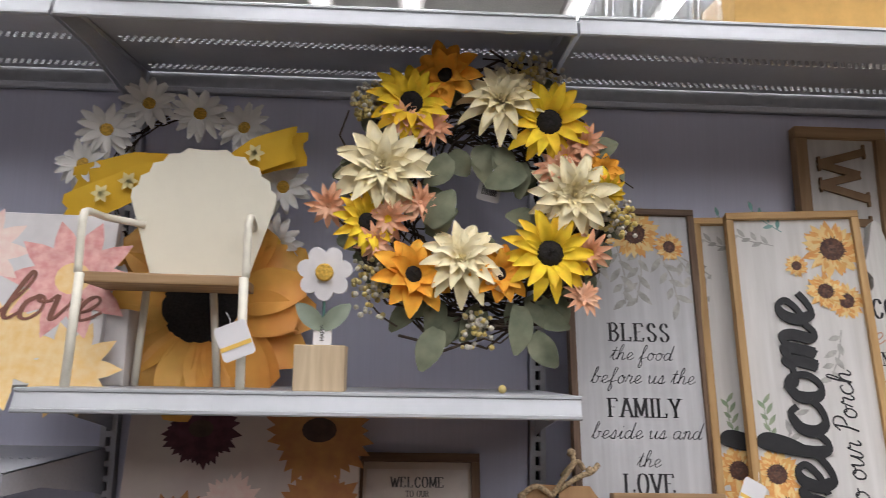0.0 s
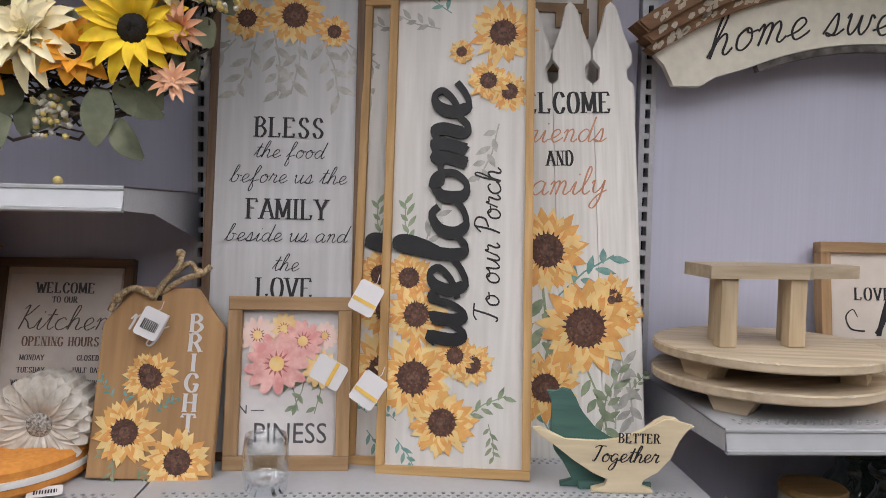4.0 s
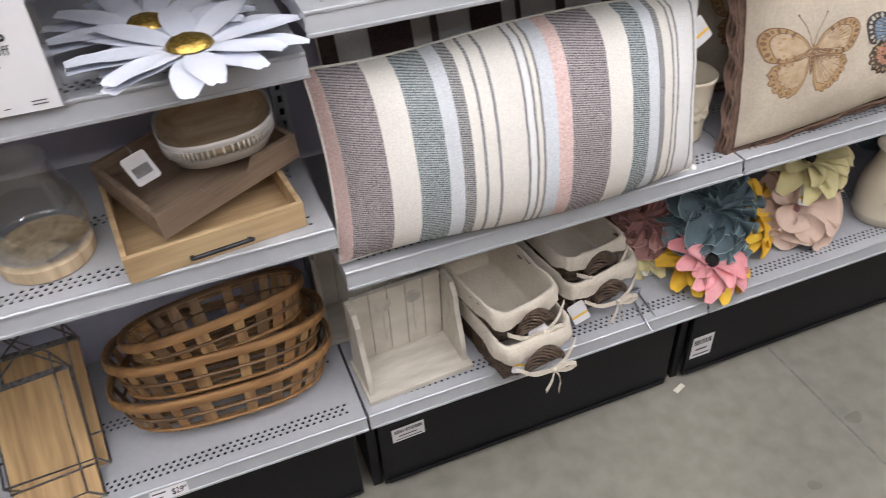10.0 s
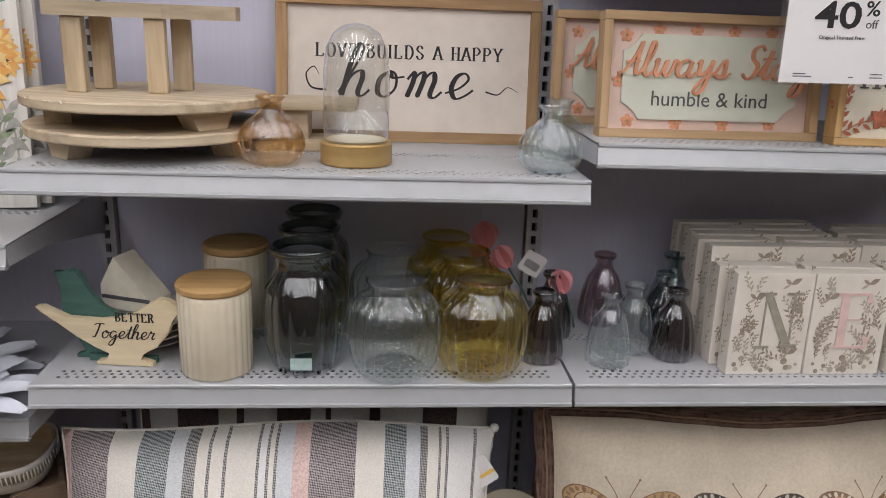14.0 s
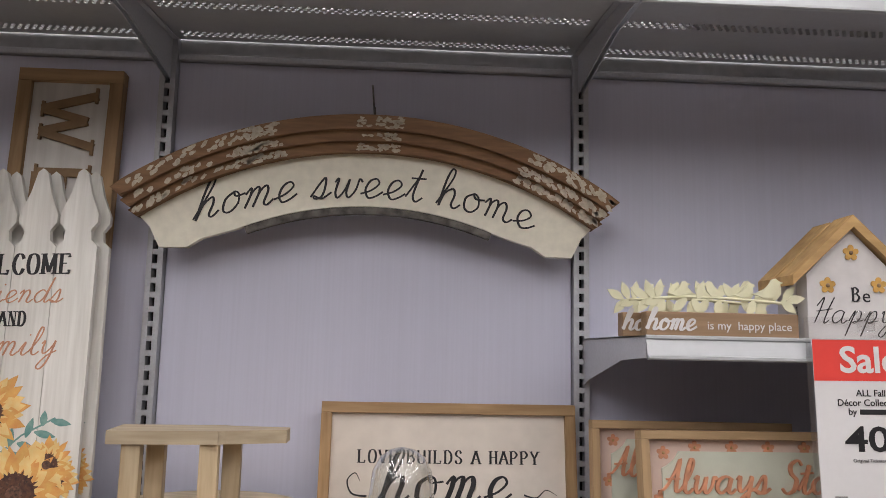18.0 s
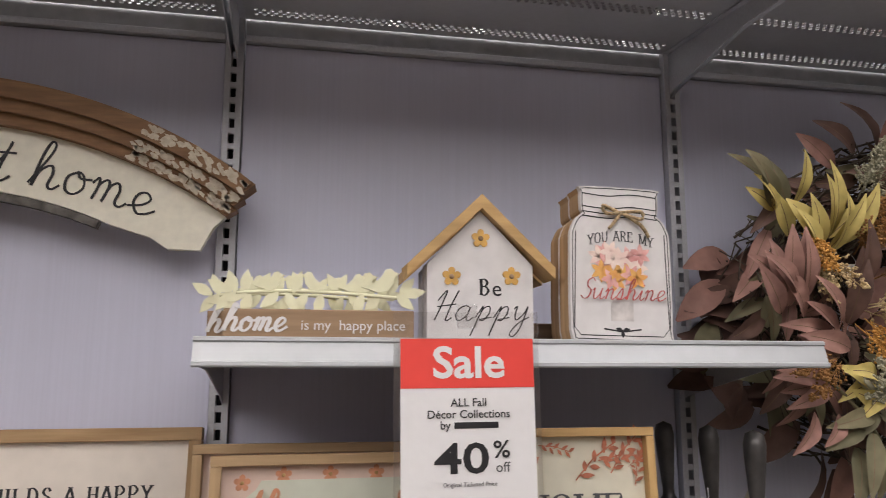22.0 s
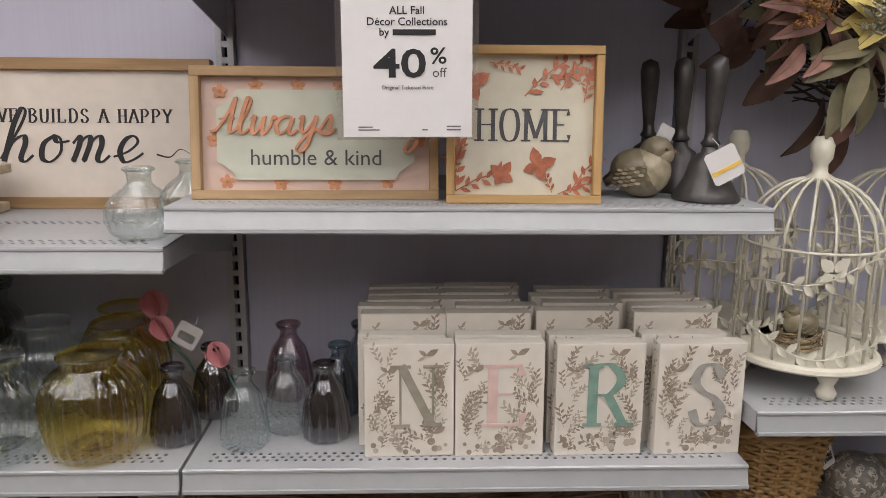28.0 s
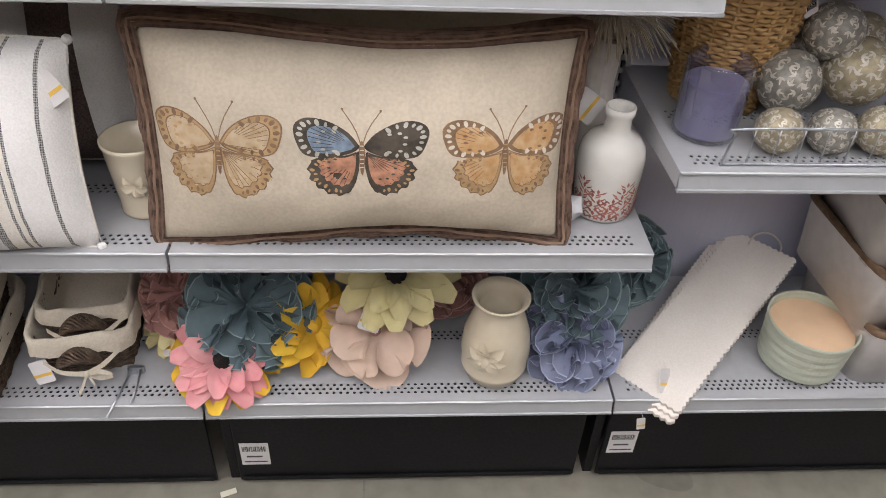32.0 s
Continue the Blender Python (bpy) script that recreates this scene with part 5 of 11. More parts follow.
ff = thing("flower_in_box", "white wooden daisy with green leaves standing in a small wooden cube", "ornament", pose(-0.435, -0.385, Z1A, 0, 0, 0))
part("cube", boxed(-0.042, 0.042, -0.035, 0.035, 0, 0.076, 0.002), M_PALEWOODV, ff, "square wooden block")
part("sign_tab", boxed(-0.016, 0.016, 0.0, 0.004, 0.076, 0.118, 0.001), M_PAPER, ff)
write(ff, typed("HAPPY", 0.010), 0.003, 0.098, -0.0003, M_INK, turn=-90)
part("stem", tube([(0, 0.008, 0.076), (0.0, 0.008, 0.17)], 0.003), M_GREENWOOD, ff)
for sx, dz in ((-1, 0.013), (1, 0.0)):
    bm = bmesh.new()
    petal3(bm, pose(0, 0.0, 0.105, 90, 0, 0) @ pose(0, 0, 0, 0, 0, 90 + sx * -48), 0.062, 0.03, 0, 0.15, 0.1)
    part("leaf", bm, mat("grey_green_paint", (0.24, 0.28, 0.21), 0.6, var=0.06), ff, smooth=True)
for i in range(7):
    a = 2 * math.pi * i / 7 + 0.22
    o = []
    for q in range(12):
        b = 2 * math.pi * q / 12
        o.append((0.030 * math.cos(a) + 0.0185 * math.cos(b) * math.cos(a) - 0.0162 * math.sin(b) * math.sin(a), 0.20 + 0.030 * math.sin(a) + 0.0185 * math.cos(b) * math.sin(a) + 0.0162 * math.sin(b) * math.cos(a)))
    part("petal", prism(o, -0.002 - 0.0002 * i, 0.006), M_WHITE, ff)
bm = lathe([(0.0, 0.0), (0.015, 0.0), (0.0155, 0.008), (0.013, 0.011), (0.0, 0.0115)], 20)
bm.transform(pose(0, -0.0025, 0.20, 90))
part("centre", bm, F_MUST, ff)
bb = bmesh.new()
ball(bb, (0, 0, 0.0075), 0.0075, 0, 2)
tagged(link("fallen_berry", bb, F_BER, at=pose(-0.125, -0.37, Z1A)), "single yellow berry fallen on the shelf", "berry")

lc = thing("love_canvas", "canvas print of a pink flower with brown script", "painting", lean(-0.995, -0.32, Z1A, -0.24, 0.33, 6))
part("canvas", boxed(-0.155, 0.155, 0, 0.03, 0, 0.33, 0.002), M_WHITE, lc)
bm = bmesh.new()
for x, z, s, k in ((0.09, 0.2, 0.12, 0), (-0.02, 0.07, 0.12, 2), (0.11, 0.03, 0.09, 2), (-0.08, 0.25, 0.09, 1)):
    for q in range(10):
        petal_flat(bm, x, z, 2 * math.pi * q / 10, s, s * 0.42, -0.0004 - 0.00003 * q, k)
    disc_flat(bm, x, z, s * 0.26, -0.0012, 2)
part("painted_flower", bm, [P_PINK, P_PALEPINK, P_GOLD], lc)
write(lc, script("love", 0.045, 0.2, slant=0.4), 0.055, 0.12, -0.0016, mat("brown_script", (0.22, 0.09, 0.06), 0.7))
bx = thing("white_box", "plain white carton at the back of the shelf", "box", pose(-0.845, -0.16, Z1A))
part("carton", boxed(-0.04, 0.04, -0.1, 0.1, 0, 0.14, 0.002), M_WHITE, bx)

# sunflower wreath
wr = thing("sunflower_wreath", "full wreath of yellow, orange and cream silk flowers on dark twigs", "wreath", pose(-0.157, -0.255, 2.388, 90, 0, 0))
rr = random.Random(33)
bm = bmesh.new()
for k in range(330):
    a0 = rr.uniform(0, 6.28)
    r0, st = rr.uniform(0.125, 0.255), rr.choice((-1, 1)) * rr.uniform(0.1, 0.2)
    pts = []
    for q in range(6):
        a = a0 + q * st
        rad = r0 + rr.uniform(-0.018, 0.018) + (0.01 * q if k % 5 == 0 else 0)
        pts.append((rad * math.cos(a), rad * math.sin(a), rr.uniform(-0.03, 0.03) + 0.02 * math.sin((r0 - 0.19) * 20)))
    tube(pts, rr.uniform(0.0012, 0.0034), bm, 4)
part("twig_ring", bm, F_TWIG, wr, "tangled dark twig base")


def wreath_leaf(parent, x, z, ang, ln, wd, tilt, material, name="leaf", h=0.02):
    bm = bmesh.new()
    petal3(bm, pose(x, z, h, 0, 0, math.degrees(ang)) @ pose(0, 0, 0, rr.uniform(-25, 25), -tilt, 0), ln, wd, 0, 0.18, 0.25, 0.02, 6, rng=rr)
    return part(name, bm, material, parent)


for i in range(50):
    a = 2 * math.pi * i / 50 + rr.uniform(-0.1, 0.1)
    rad = rr.choice((0.115, 0.2, 0.225))
    inward = rad < 0.15
    wreath_leaf(wr, rad * math.cos(a), rad * math.sin(a), a + (math.pi if inward else 0) + rr.uniform(-0.7, 0.7), rr.uniform(0.05, 0.08), rr.uniform(0.035, 0.05), rr.uniform(-5, 25), F_LEAF)


def wreath_flower(x, z, kind, s, h=0.055):
    mm = pose(x, z, h, rr.uniform(-14, 14) - z * 60, rr.uniform(-14, 14) + x * 60, rr.uniform(0, 360))
    name, material, label, rings, core, cm = {
        "sun": ("sunflower", F_YEL, "yellow silk sunflower with a black middle", [(13, 0.064 * s, 0.022 * s, 4, 0, 0.018 * s, 0.35, 0.25), (12, 0.056 * s, 0.020 * s, 22, 0, 0.018 * s, 0.4, 0.12)], 0.024, F_DRK),
        "or": ("orange_flower", F_ORA, "orange silk flower", [(10, 0.058 * s, 0.030 * s, 10, 0, 0.012 * s, 0.35, 0.2), (8, 0.046 * s, 0.026 * s, 32, 0, 0.01 * s, 0.35, 0.1)], 0.018, F_DRK),
        "dah": ("dahlia", F_CRM, "cream silk dahlia", [(13, 0.086 * s, 0.029 * s, 0, 0, 0.004, 0.35, 0.28), (12, 0.074 * s, 0.026 * s, 17, 0, 0.004, 0.4, 0.2), (11, 0.055 * s, 0.022 * s, 36, 0, 0.003, 0.45, 0.12), (9, 0.034 * s, 0.02 * s, 56, 0, 0.003, 0.4, 0.0), (6, 0.024 * s, 0.015 * s, 76, 0, 0.0, 0.4, 0.0)], 0.006, F_CRM),
        "pd": ("peach_daisy", F_PCH, "peach silk daisy", [(12, 0.036 * s, 0.011 * s, 10, 0, 0.004, 0.3, 0.25), (9, 0.028 * s, 0.010 * s, 40, 0, 0.003, 0.3, 0.1)], 0.005, F_PCH)}[kind]
    bm = bmesh.new()
    dome(bm, mm @ pose(0, 0, 0.004), core * s, core * s * 0.5, bumps=0.0015, rng=rr)
    bloom_parts(part(name, bm, cm, wr, label), material, mm, rr, rings, wave=0.035, nu=6, tip=0.03)


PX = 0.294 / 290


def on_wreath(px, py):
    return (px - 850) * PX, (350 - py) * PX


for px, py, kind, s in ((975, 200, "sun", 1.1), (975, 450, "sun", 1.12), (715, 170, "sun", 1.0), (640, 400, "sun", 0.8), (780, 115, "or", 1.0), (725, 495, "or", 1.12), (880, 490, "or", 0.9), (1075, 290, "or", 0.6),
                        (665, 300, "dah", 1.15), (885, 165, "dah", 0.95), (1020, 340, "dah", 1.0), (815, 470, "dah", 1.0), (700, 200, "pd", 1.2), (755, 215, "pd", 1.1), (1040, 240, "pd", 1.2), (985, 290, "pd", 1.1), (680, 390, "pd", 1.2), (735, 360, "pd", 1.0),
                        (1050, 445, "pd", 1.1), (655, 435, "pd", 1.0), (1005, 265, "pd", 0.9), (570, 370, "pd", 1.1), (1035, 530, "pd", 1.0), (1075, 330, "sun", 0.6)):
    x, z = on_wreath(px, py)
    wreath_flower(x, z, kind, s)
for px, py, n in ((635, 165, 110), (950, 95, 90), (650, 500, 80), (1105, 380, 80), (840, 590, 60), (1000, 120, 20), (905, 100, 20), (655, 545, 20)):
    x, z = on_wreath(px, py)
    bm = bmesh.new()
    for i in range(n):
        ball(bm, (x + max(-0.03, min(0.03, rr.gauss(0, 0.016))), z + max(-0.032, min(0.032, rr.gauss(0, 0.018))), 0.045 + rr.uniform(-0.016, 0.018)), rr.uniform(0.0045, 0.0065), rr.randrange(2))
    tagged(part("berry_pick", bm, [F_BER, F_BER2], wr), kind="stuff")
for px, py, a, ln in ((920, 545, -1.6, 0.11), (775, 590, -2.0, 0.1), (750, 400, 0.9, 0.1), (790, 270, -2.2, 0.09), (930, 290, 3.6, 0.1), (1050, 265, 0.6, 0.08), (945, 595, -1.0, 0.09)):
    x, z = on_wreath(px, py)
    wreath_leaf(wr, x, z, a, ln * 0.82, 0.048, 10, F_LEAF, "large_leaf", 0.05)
hang_tag(pose(-0.14, -0.24, 2.40, 0, 12, 0), "white bar-code label hanging inside the wreath", 0.045, 0.05, True)
wh = thing("wall_hook", "thin black wire hook holding the wreath", "hook", pose(-0.157, 0, 2.6))
part("wire", tube([(0, 0.004, 0.02), (0, -0.23, 0.02), (0, -0.25, 0.035)], 0.0025), M_DARK, wh)

# ---- butterflies and daisies on the lower shelf ----
Z2C = 0.9175
WINGMATS = [mat("enamel_cream", (0.74, 0.69, 0.52), 0.45, color2=(0.60, 0.53, 0.36), scale=14, coarse=10), mat("enamel_orange", (0.78, 0.40, 0.16), 0.45, color2=(0.80, 0.60, 0.34), scale=14, coarse=10),
            mat("enamel_sage", (0.44, 0.52, 0.40), 0.45, color2=(0.56, 0.56, 0.38), scale=14, coarse=10), mat("enamel_rust", (0.44, 0.18, 0.13), 0.5, var=0.15, scale=14), mat("enamel_brown", (0.10, 0.07, 0.05), 0.5)]


def metal_butterfly(m, wing, edge, s=1.0):
    """A pressed-metal butterfly: four domed wings with punched marks, a body and feelers."""
    e = thing("metal_butterfly", "painted pressed-metal butterfly with punched wings", "ornament", m, "metal butterflies")
    up = smooth_line([(0.02, 0.05), (0.22, 0.34), (0.5, 0.56), (0.82, 0.62), (0.98, 0.52), (0.95, 0.22), (0.84, -0.02), (0.5, -0.12), (0.15, -0.06), (0.02, 0.05)], 4)[:-1]
    lo = smooth_line([(0.02, -0.02), (0.3, -0.10), (0.62, -0.10), (0.82, -0.2), (0.84, -0.42), (0.74, -0.6), (0.62, -0.68), (0.48, -0.8), (0.3, -0.78), (0.1, -0.5), (0.02, -0.02)], 4)[:-1]

    def lift(x, z):
        return 0.030 * s * x ** 1.4 + 0.005 * s * math.sin(4 * z)
    for sx in (-1, 1):
        for shape, material, c in ((up, wing, (0.5, 0.16)), (lo, edge, (0.42, -0.38))):
            k = 0.145 * s
            bm = bmesh.new()
            rows = [[bm.verts.new((sx * k * (c[0] + (x - c[0]) * f), k * (c[1] + (z - c[1]) * f), lift(c[0] + (x - c[0]) * f, z))) for x, z in shape] for f in (0.3, 0.65, 1.0)]
            bm.faces.new(rows[0])
            for a, b in zip(rows, rows[1:]):
                for i in range(len(shape)):
                    bm.faces.new((a[i], a[(i + 1) % len(shape)], b[(i + 1) % len(shape)], b[i])).smooth = True
            wg = part("wing", bm, material, e)
            bm = bmesh.new()
            for q in range(11):
                far, i = q >= 4, q if q < 4 else (q - 4) * 0.62
                ang = (0.74 - 0.25 * i) if shape is up else (-0.42 - 0.26 * i)
                d0, d1 = ((0.32, 0.66) if shape is up else (0.24, 0.56)) if not far else ((0.76, 0.86) if shape is up else (0.64, 0.73))
                pts = []
                for t in range(10):
                    rad, off = (d0 + d1) / 2 + (d1 - d0) / 2 * math.cos(t * math.pi / 5), (0.044 if not far else 0.022) * math.sin(t * math.pi / 5)
                    x, z = rad * math.cos(ang) - off * math.sin(ang), rad * math.sin(ang) + off * math.cos(ang)
                    pts.append(bm.verts.new((sx * k * x, k * z, lift(x, z) + 0.002)))
                bm.faces.new(pts)
            part("punched_mark", bm, WINGMATS[4], wg)
    bm = bmesh.new()
    tube([(0, -0.05 * s, 0.004), (0, -0.01 * s, 0.01), (0, 0.05 * s, 0.008)], 0.006 * s, bm, 8, taper=lambda t: 0.5 + math.sin(math.pi * t) * 0.6)
    part("body", bm, WINGMATS[4], e)
    for sx in (-1, 1):
        part("feeler", tube([(0, 0.05 * s, 0.008), (sx * 0.015, 0.075 * s, 0.016), (sx * 0.03, 0.088 * s, 0.02)], 0.0011, n=4), WINGMATS[4], e)
    return e


metal_butterfly(pose(0.122, -0.215, 1.300, 16, -20, 48), WINGMATS[0], WINGMATS[0], 0.74)
metal_butterfly(pose(0.205, -0.315, 1.2610, 0, -8, -20), WINGMATS[3], WINGMATS[3], 0.74)
metal_butterfly(pose(0.222, -0.262, 1.274, 10, -10, -11), WINGMATS[0], WINGMATS[1], 0.68)
metal_butterfly(pose(0.290, -0.268, 1.308, 14, -38, 46), WINGMATS[2], WINGMATS[2], 0.74)
metal_butterfly(pose(0.305, -0.262, 1.330, 18, -32, 40), WINGMATS[1], WINGMATS[0], 0.62)
metal_butterfly(pose(0.372, -0.195, 1.300, 30, 10, 8), WINGMATS[0], WINGMATS[0], 0.66)
metal_butterfly(pose(0.318, -0.285, 1.272, 6, 9, 6), WINGMATS[0], WINGMATS[1], 0.66)
hang_tag(pose(0.275, -0.350, 1.2575, -78, 0, 28))
hang_tag(pose(0.315, -0.350, 1.2575, -78, 0, -30))
M_WMETAL = mat("white_enamel", (0.70, 0.73, 0.80), 0.5, color2=(0.62, 0.65, 0.74), scale=16, coarse=8, stain=0.06, bump=0.03)
M_BRASS = mat("hammered_brass", (0.62, 0.42, 0.10), 0.3, metal=0.9, var=0.2, scale=160, bump=0.4)


def metal_daisy(m, s, seed):
    e = thing("metal_daisy", "large white metal daisy with a hammered gold middle", "ornament", m, "metal daisies")
    r = random.Random(seed)
    for k, (n, ln, rise) in enumerate(((9, 0.145, 0), (8, 0.135, 4))):
        for i in range(n):
            bm = bmesh.new()
            petal3(bm, pose(0, 0, 0.003 * k, 0, 0, 360 * (i + 0.5 * k) / n + r.uniform(-5, 5)) @ pose(0.022, 0, 0, 0, -rise + r.uniform(-3, 3), 0), ln * s * r.uniform(0.92, 1.06), 0.037 * s, 0, 0.10, 0.02, 0.012, 7, tip=0.5, rng=r)
            part("petal", bm, M_WMETAL, e)
    bm = bmesh.new()
    dome(bm, pose(0, 0, 0.008), 0.033 * s, 0.014 * s, n=20, bumps=0.0012, rng=r)
    part("centre", bm, M_BRASS, e, "gold hammered middle")
    return e


metal_daisy(pose(0.702, -0.282, 1.274, 1, 1, 0), 0.98, 5)
metal_daisy(pose(0.752, -0.408, 1.280, -2, 2, 25), 1.06, 6)

# ---- vases, pot, candle holder, trays ----
M_GLAZE = mat("white_glaze", (0.74, 0.72, 0.68), 0.16, var=0.02, scale=20, coarse=12, stain=0.03, bump=0.01)
M_CRGLAZE = mat("cream_glaze", (0.72, 0.65, 0.51), 0.22, color2=(0.66, 0.58, 0.44), scale=12, coarse=14, stain=0.05, bump=0.02)
M_REDTRANS = mat("red_transfer", (0.42, 0.15, 0.11), 0.4, var=0.2, scale=60)


def on_round(bm, prof, rng, m_scale=1.0, count=9, z0=0.02, z1=0.11, mi=0):
    """Sprigs laid round a turned body. prof gives its radius at a height."""
    for k in range(count):
        a0 = 2 * math.pi * k / count
        top = 1.0 - 0.22 * (k % 3)
        for row in range(13):
            t = top * row / 12
            z = z0 + (z1 - z0) * t
            for side in (-1, 0, 1):
                if side == 0 and row % 2:
                    continue
                a = a0 + side * 0.10 * (1 - 0.3 * t) + 0.12 * math.sin(row * 1.3 + k)
                ln = 0.013
                pts = []
                for u, v in ((0, 0), (0.45, 0.34), (1, 0), (0.45, -0.34)):
                    dz = ln * (u * (0.75 if side else 1))
                    da = (side * u * 0.012 + v * 0.010) / max(prof(z), 0.01)
                    zz = z + dz
                    r = prof(zz) + 0.0007
                    pts.append(bm.verts.new((r * math.cos(a + da), r * math.sin(a + da), zz)))
                bm.faces.new(pts).material_index = mi


def jug(prof):
    def f(z):
        for (r0, z0), (r1, z1) in zip(prof, prof[1:]):
            if z0 <= z <= z1:
                return r0 + (r1 - r0) * (z - z0) / max(z1 - z0, 1e-6)
        return prof[-1][0]
    return f


def floral_vase(m, name="vase", prof=None, label="white glazed vase with dark red leaf pattern", z1=0.10):
    e = thing(name, label, "vase", m, "red-leaf vases")
    out = prof or [(0.048, 0.0), (0.06, 0.008), (0.066, 0.035), (0.0675, 0.09), (0.064, 0.118), (0.050, 0.138), (0.034, 0.146), (0.031, 0.154), (0.034, 0.164), (0.036, 0.169)]
    inner = [(r - 0.004, z) for r, z in reversed(out[-4:])] + [(0.02, out[-5][1] * 0.7), (0.0, 0.03)]
    part("body", lathe(out + inner, 48), M_GLAZE, e, smooth=True)
    bm = bmesh.new()
    on_round(bm, jug(out), random.Random(1), count=15, z0=0.010, z1=z1 + 0.004)
    part("leaf_pattern", bm, M_REDTRANS, e, "dark red printed leaves")
    return e


VA = floral_vase(pose(-0.028, -0.325, Z2C))
copy_thing(VA, pose(-0.07, -0.20, Z2C, 0, 0, 40))
for px, py, pz in ((0.0, -0.385, 1.062), (-0.03, -0.25, 1.075)):
    st = thing("bar_label", "small white sticker with fine print", "sticker", pose(px + 0.005, py, pz, -55, 28, 15))
    part("sticker", boxed(-0.016, 0.016, -0.0005, 0.0, 0, 0.024), M_PAPER, st)
    bm = bmesh.new()
    for i in range(5):
        box(bm, -0.012, 0.012, -0.0009, -0.0005, 0.003 + i * 0.004, 0.0045 + i * 0.004)
    part("fine_print", bm, M_GREYINK, st)

pot = thing("flower_pot", "cream ceramic crock with a raised flower on its side", "pot", pose(0.24, -0.305, Z2C))
o = [(0.0, 0.0), (0.062, 0.0), (0.070, 0.006), (0.074, 0.012), (0.072, 0.02), (0.0745, 0.05), (0.074, 0.10), (0.068, 0.118), (0.0655, 0.13), (0.067, 0.14), (0.0735, 0.147), (0.0745, 0.155), (0.071, 0.16), (0.066, 0.157), (0.062, 0.14), (0.066, 0.10), (0.066, 0.03), (0.0, 0.02)]
part("body", lathe(o, 56), M_CRGLAZE, pot, smooth=True)
bm = bmesh.new()
bloom3(bm, pose(-0.02, -0.0715, 0.08, 90, 0, 0), random.Random(4), [(6, 0.026, 0.02, 3, 0, 0.003, 0.3, 0.3)])
dome(bm, pose(-0.02, -0.0715, 0.08, 90, 0, 0), 0.005, 0.004)
part("raised_flower", bm, M_CRGLAZE, pot)
bm = bmesh.new()
petal3(bm, pose(-0.005, -0.073, 0.05, 90, 0, 0) @ pose(0, 0, 0, 0, 0, 150), 0.03, 0.014, 0, 0.2, 0.3)
part("raised_leaf", bm, M_CRGLAZE, pot)

ch2 = thing("candle_holder", "clear glass hurricane holder on a round wooden base", "candle holder", pose(0.433, -0.30, Z2C))
part("base", lathe([(0.0, 0.0), (0.076, 0.0), (0.08, 0.004), (0.081, 0.028), (0.078, 0.031), (0.0, 0.031)], 48), M_PALEWOODV, ch2, "pale wooden base")
part("glass", lathe([(0.079, 0.031), (0.085, 0.055), (0.085, 0.085), (0.076, 0.125), (0.064, 0.155), (0.060, 0.175), (0.061, 0.19)], 56), M_CLEAR, ch2, smooth=True)

M_TRAYP = wood("tray_pale", (0.55, 0.40, 0.22), (0.40, 0.27, 0.14), 0)
M_TRAYG = wood("tray_grey_brown", (0.30, 0.22, 0.15), (0.20, 0.14, 0.10), 0)


def tray(m, w, d, h, material, label, wire):
    e = thing("serving_tray", label, "tray", m, "wooden trays")
    t = 0.010
    part("bottom", boxed(-w / 2 + t, w / 2 - t, -d / 2 + t, d / 2 - t, 0, 0.008), material, e)
    part("long_side", boxed(-w / 2, w / 2, -d / 2, -d / 2 + t, 0, h, 0.0015) if wire else notched(w, -d / 2, t, h), material, e)
    part("long_side", boxed(-w / 2, w / 2, d / 2 - t, d / 2, 0, h, 0.0015), material, e)
    part("short_side", boxed(-w / 2, -w / 2 + t, -d / 2 + t, d / 2 - t, 0, h, 0.001), material, e)
    part("short_side", boxed(w / 2 - t, w / 2, -d / 2 + t, d / 2 - t, 0, h, 0.001), material, e)
    if wire:
        part("handle", tube(smooth_line3([(-0.05, -d / 2 - 0.002, h * 0.3), (-0.05, -d / 2 - 0.02, h * 0.5), (-0.042, -d / 2 - 0.034, h * 0.7), (0.042, -d / 2 - 0.034, h * 0.7), (0.05, -d / 2 - 0.02, h * 0.5), (0.05, -d / 2 - 0.002, h * 0.3)]), 0.004, n=8), mat("black_iron", (0.05, 0.05, 0.055), 0.45, metal=0.7, var=0.2), e, "dark iron handle")
    return e


def notched(w, y, t, h):
    o = [(-w / 2, 0), (w / 2, 0), (w / 2, h), (0.055, h), (0.04, h * 0.55), (-0.04, h * 0.55), (-0.055, h), (-w / 2, h)]
    return prism(o, y, y + t)


tray(pose(0.70, -0.285, Z2C, 0, 0, 6), 0.31, 0.28, 0.052, M_TRAYP, "pale wooden tray with a dark iron handle", True)
tray(pose(0.715, -0.235, 0.974, 0, -5, 24), 0.29, 0.24, 0.05, M_TRAYG, "grey-brown wooden tray with a notched handle, tilted on another tray", False)
hang_tag(pose(0.635, -0.33, 1.035, -10, -20, 0), bars=True)
bk = thing("oval_basket", "small oval white basket with a pierced border", "basket", pose(0.765, -0.25, 1.028, 6, -3, 0))


def oval(a, b, z, n=44):
    return [(a * (abs(math.cos(t)) ** 0.75) * math.copysign(1, math.cos(t)), b * (abs(math.sin(t)) ** 0.75) * math.copysign(1, math.sin(t)), z) for t in (2 * math.pi * i / n for i in range(n))]


def loft(rings, bm=None, cap=True):
    bm = bm or bmesh.new()
    vs = [[bm.verts.new(p) for p in r] for r in rings]
    n = len(vs[0])
    for a, b in zip(vs, vs[1:]):
        for i in range(n):
            bm.faces.new((a[i], a[(i + 1) % n], b[(i + 1) % n], b[i])).smooth = True
    if cap:
        bm.faces.new(vs[0][::-1])
    return bm


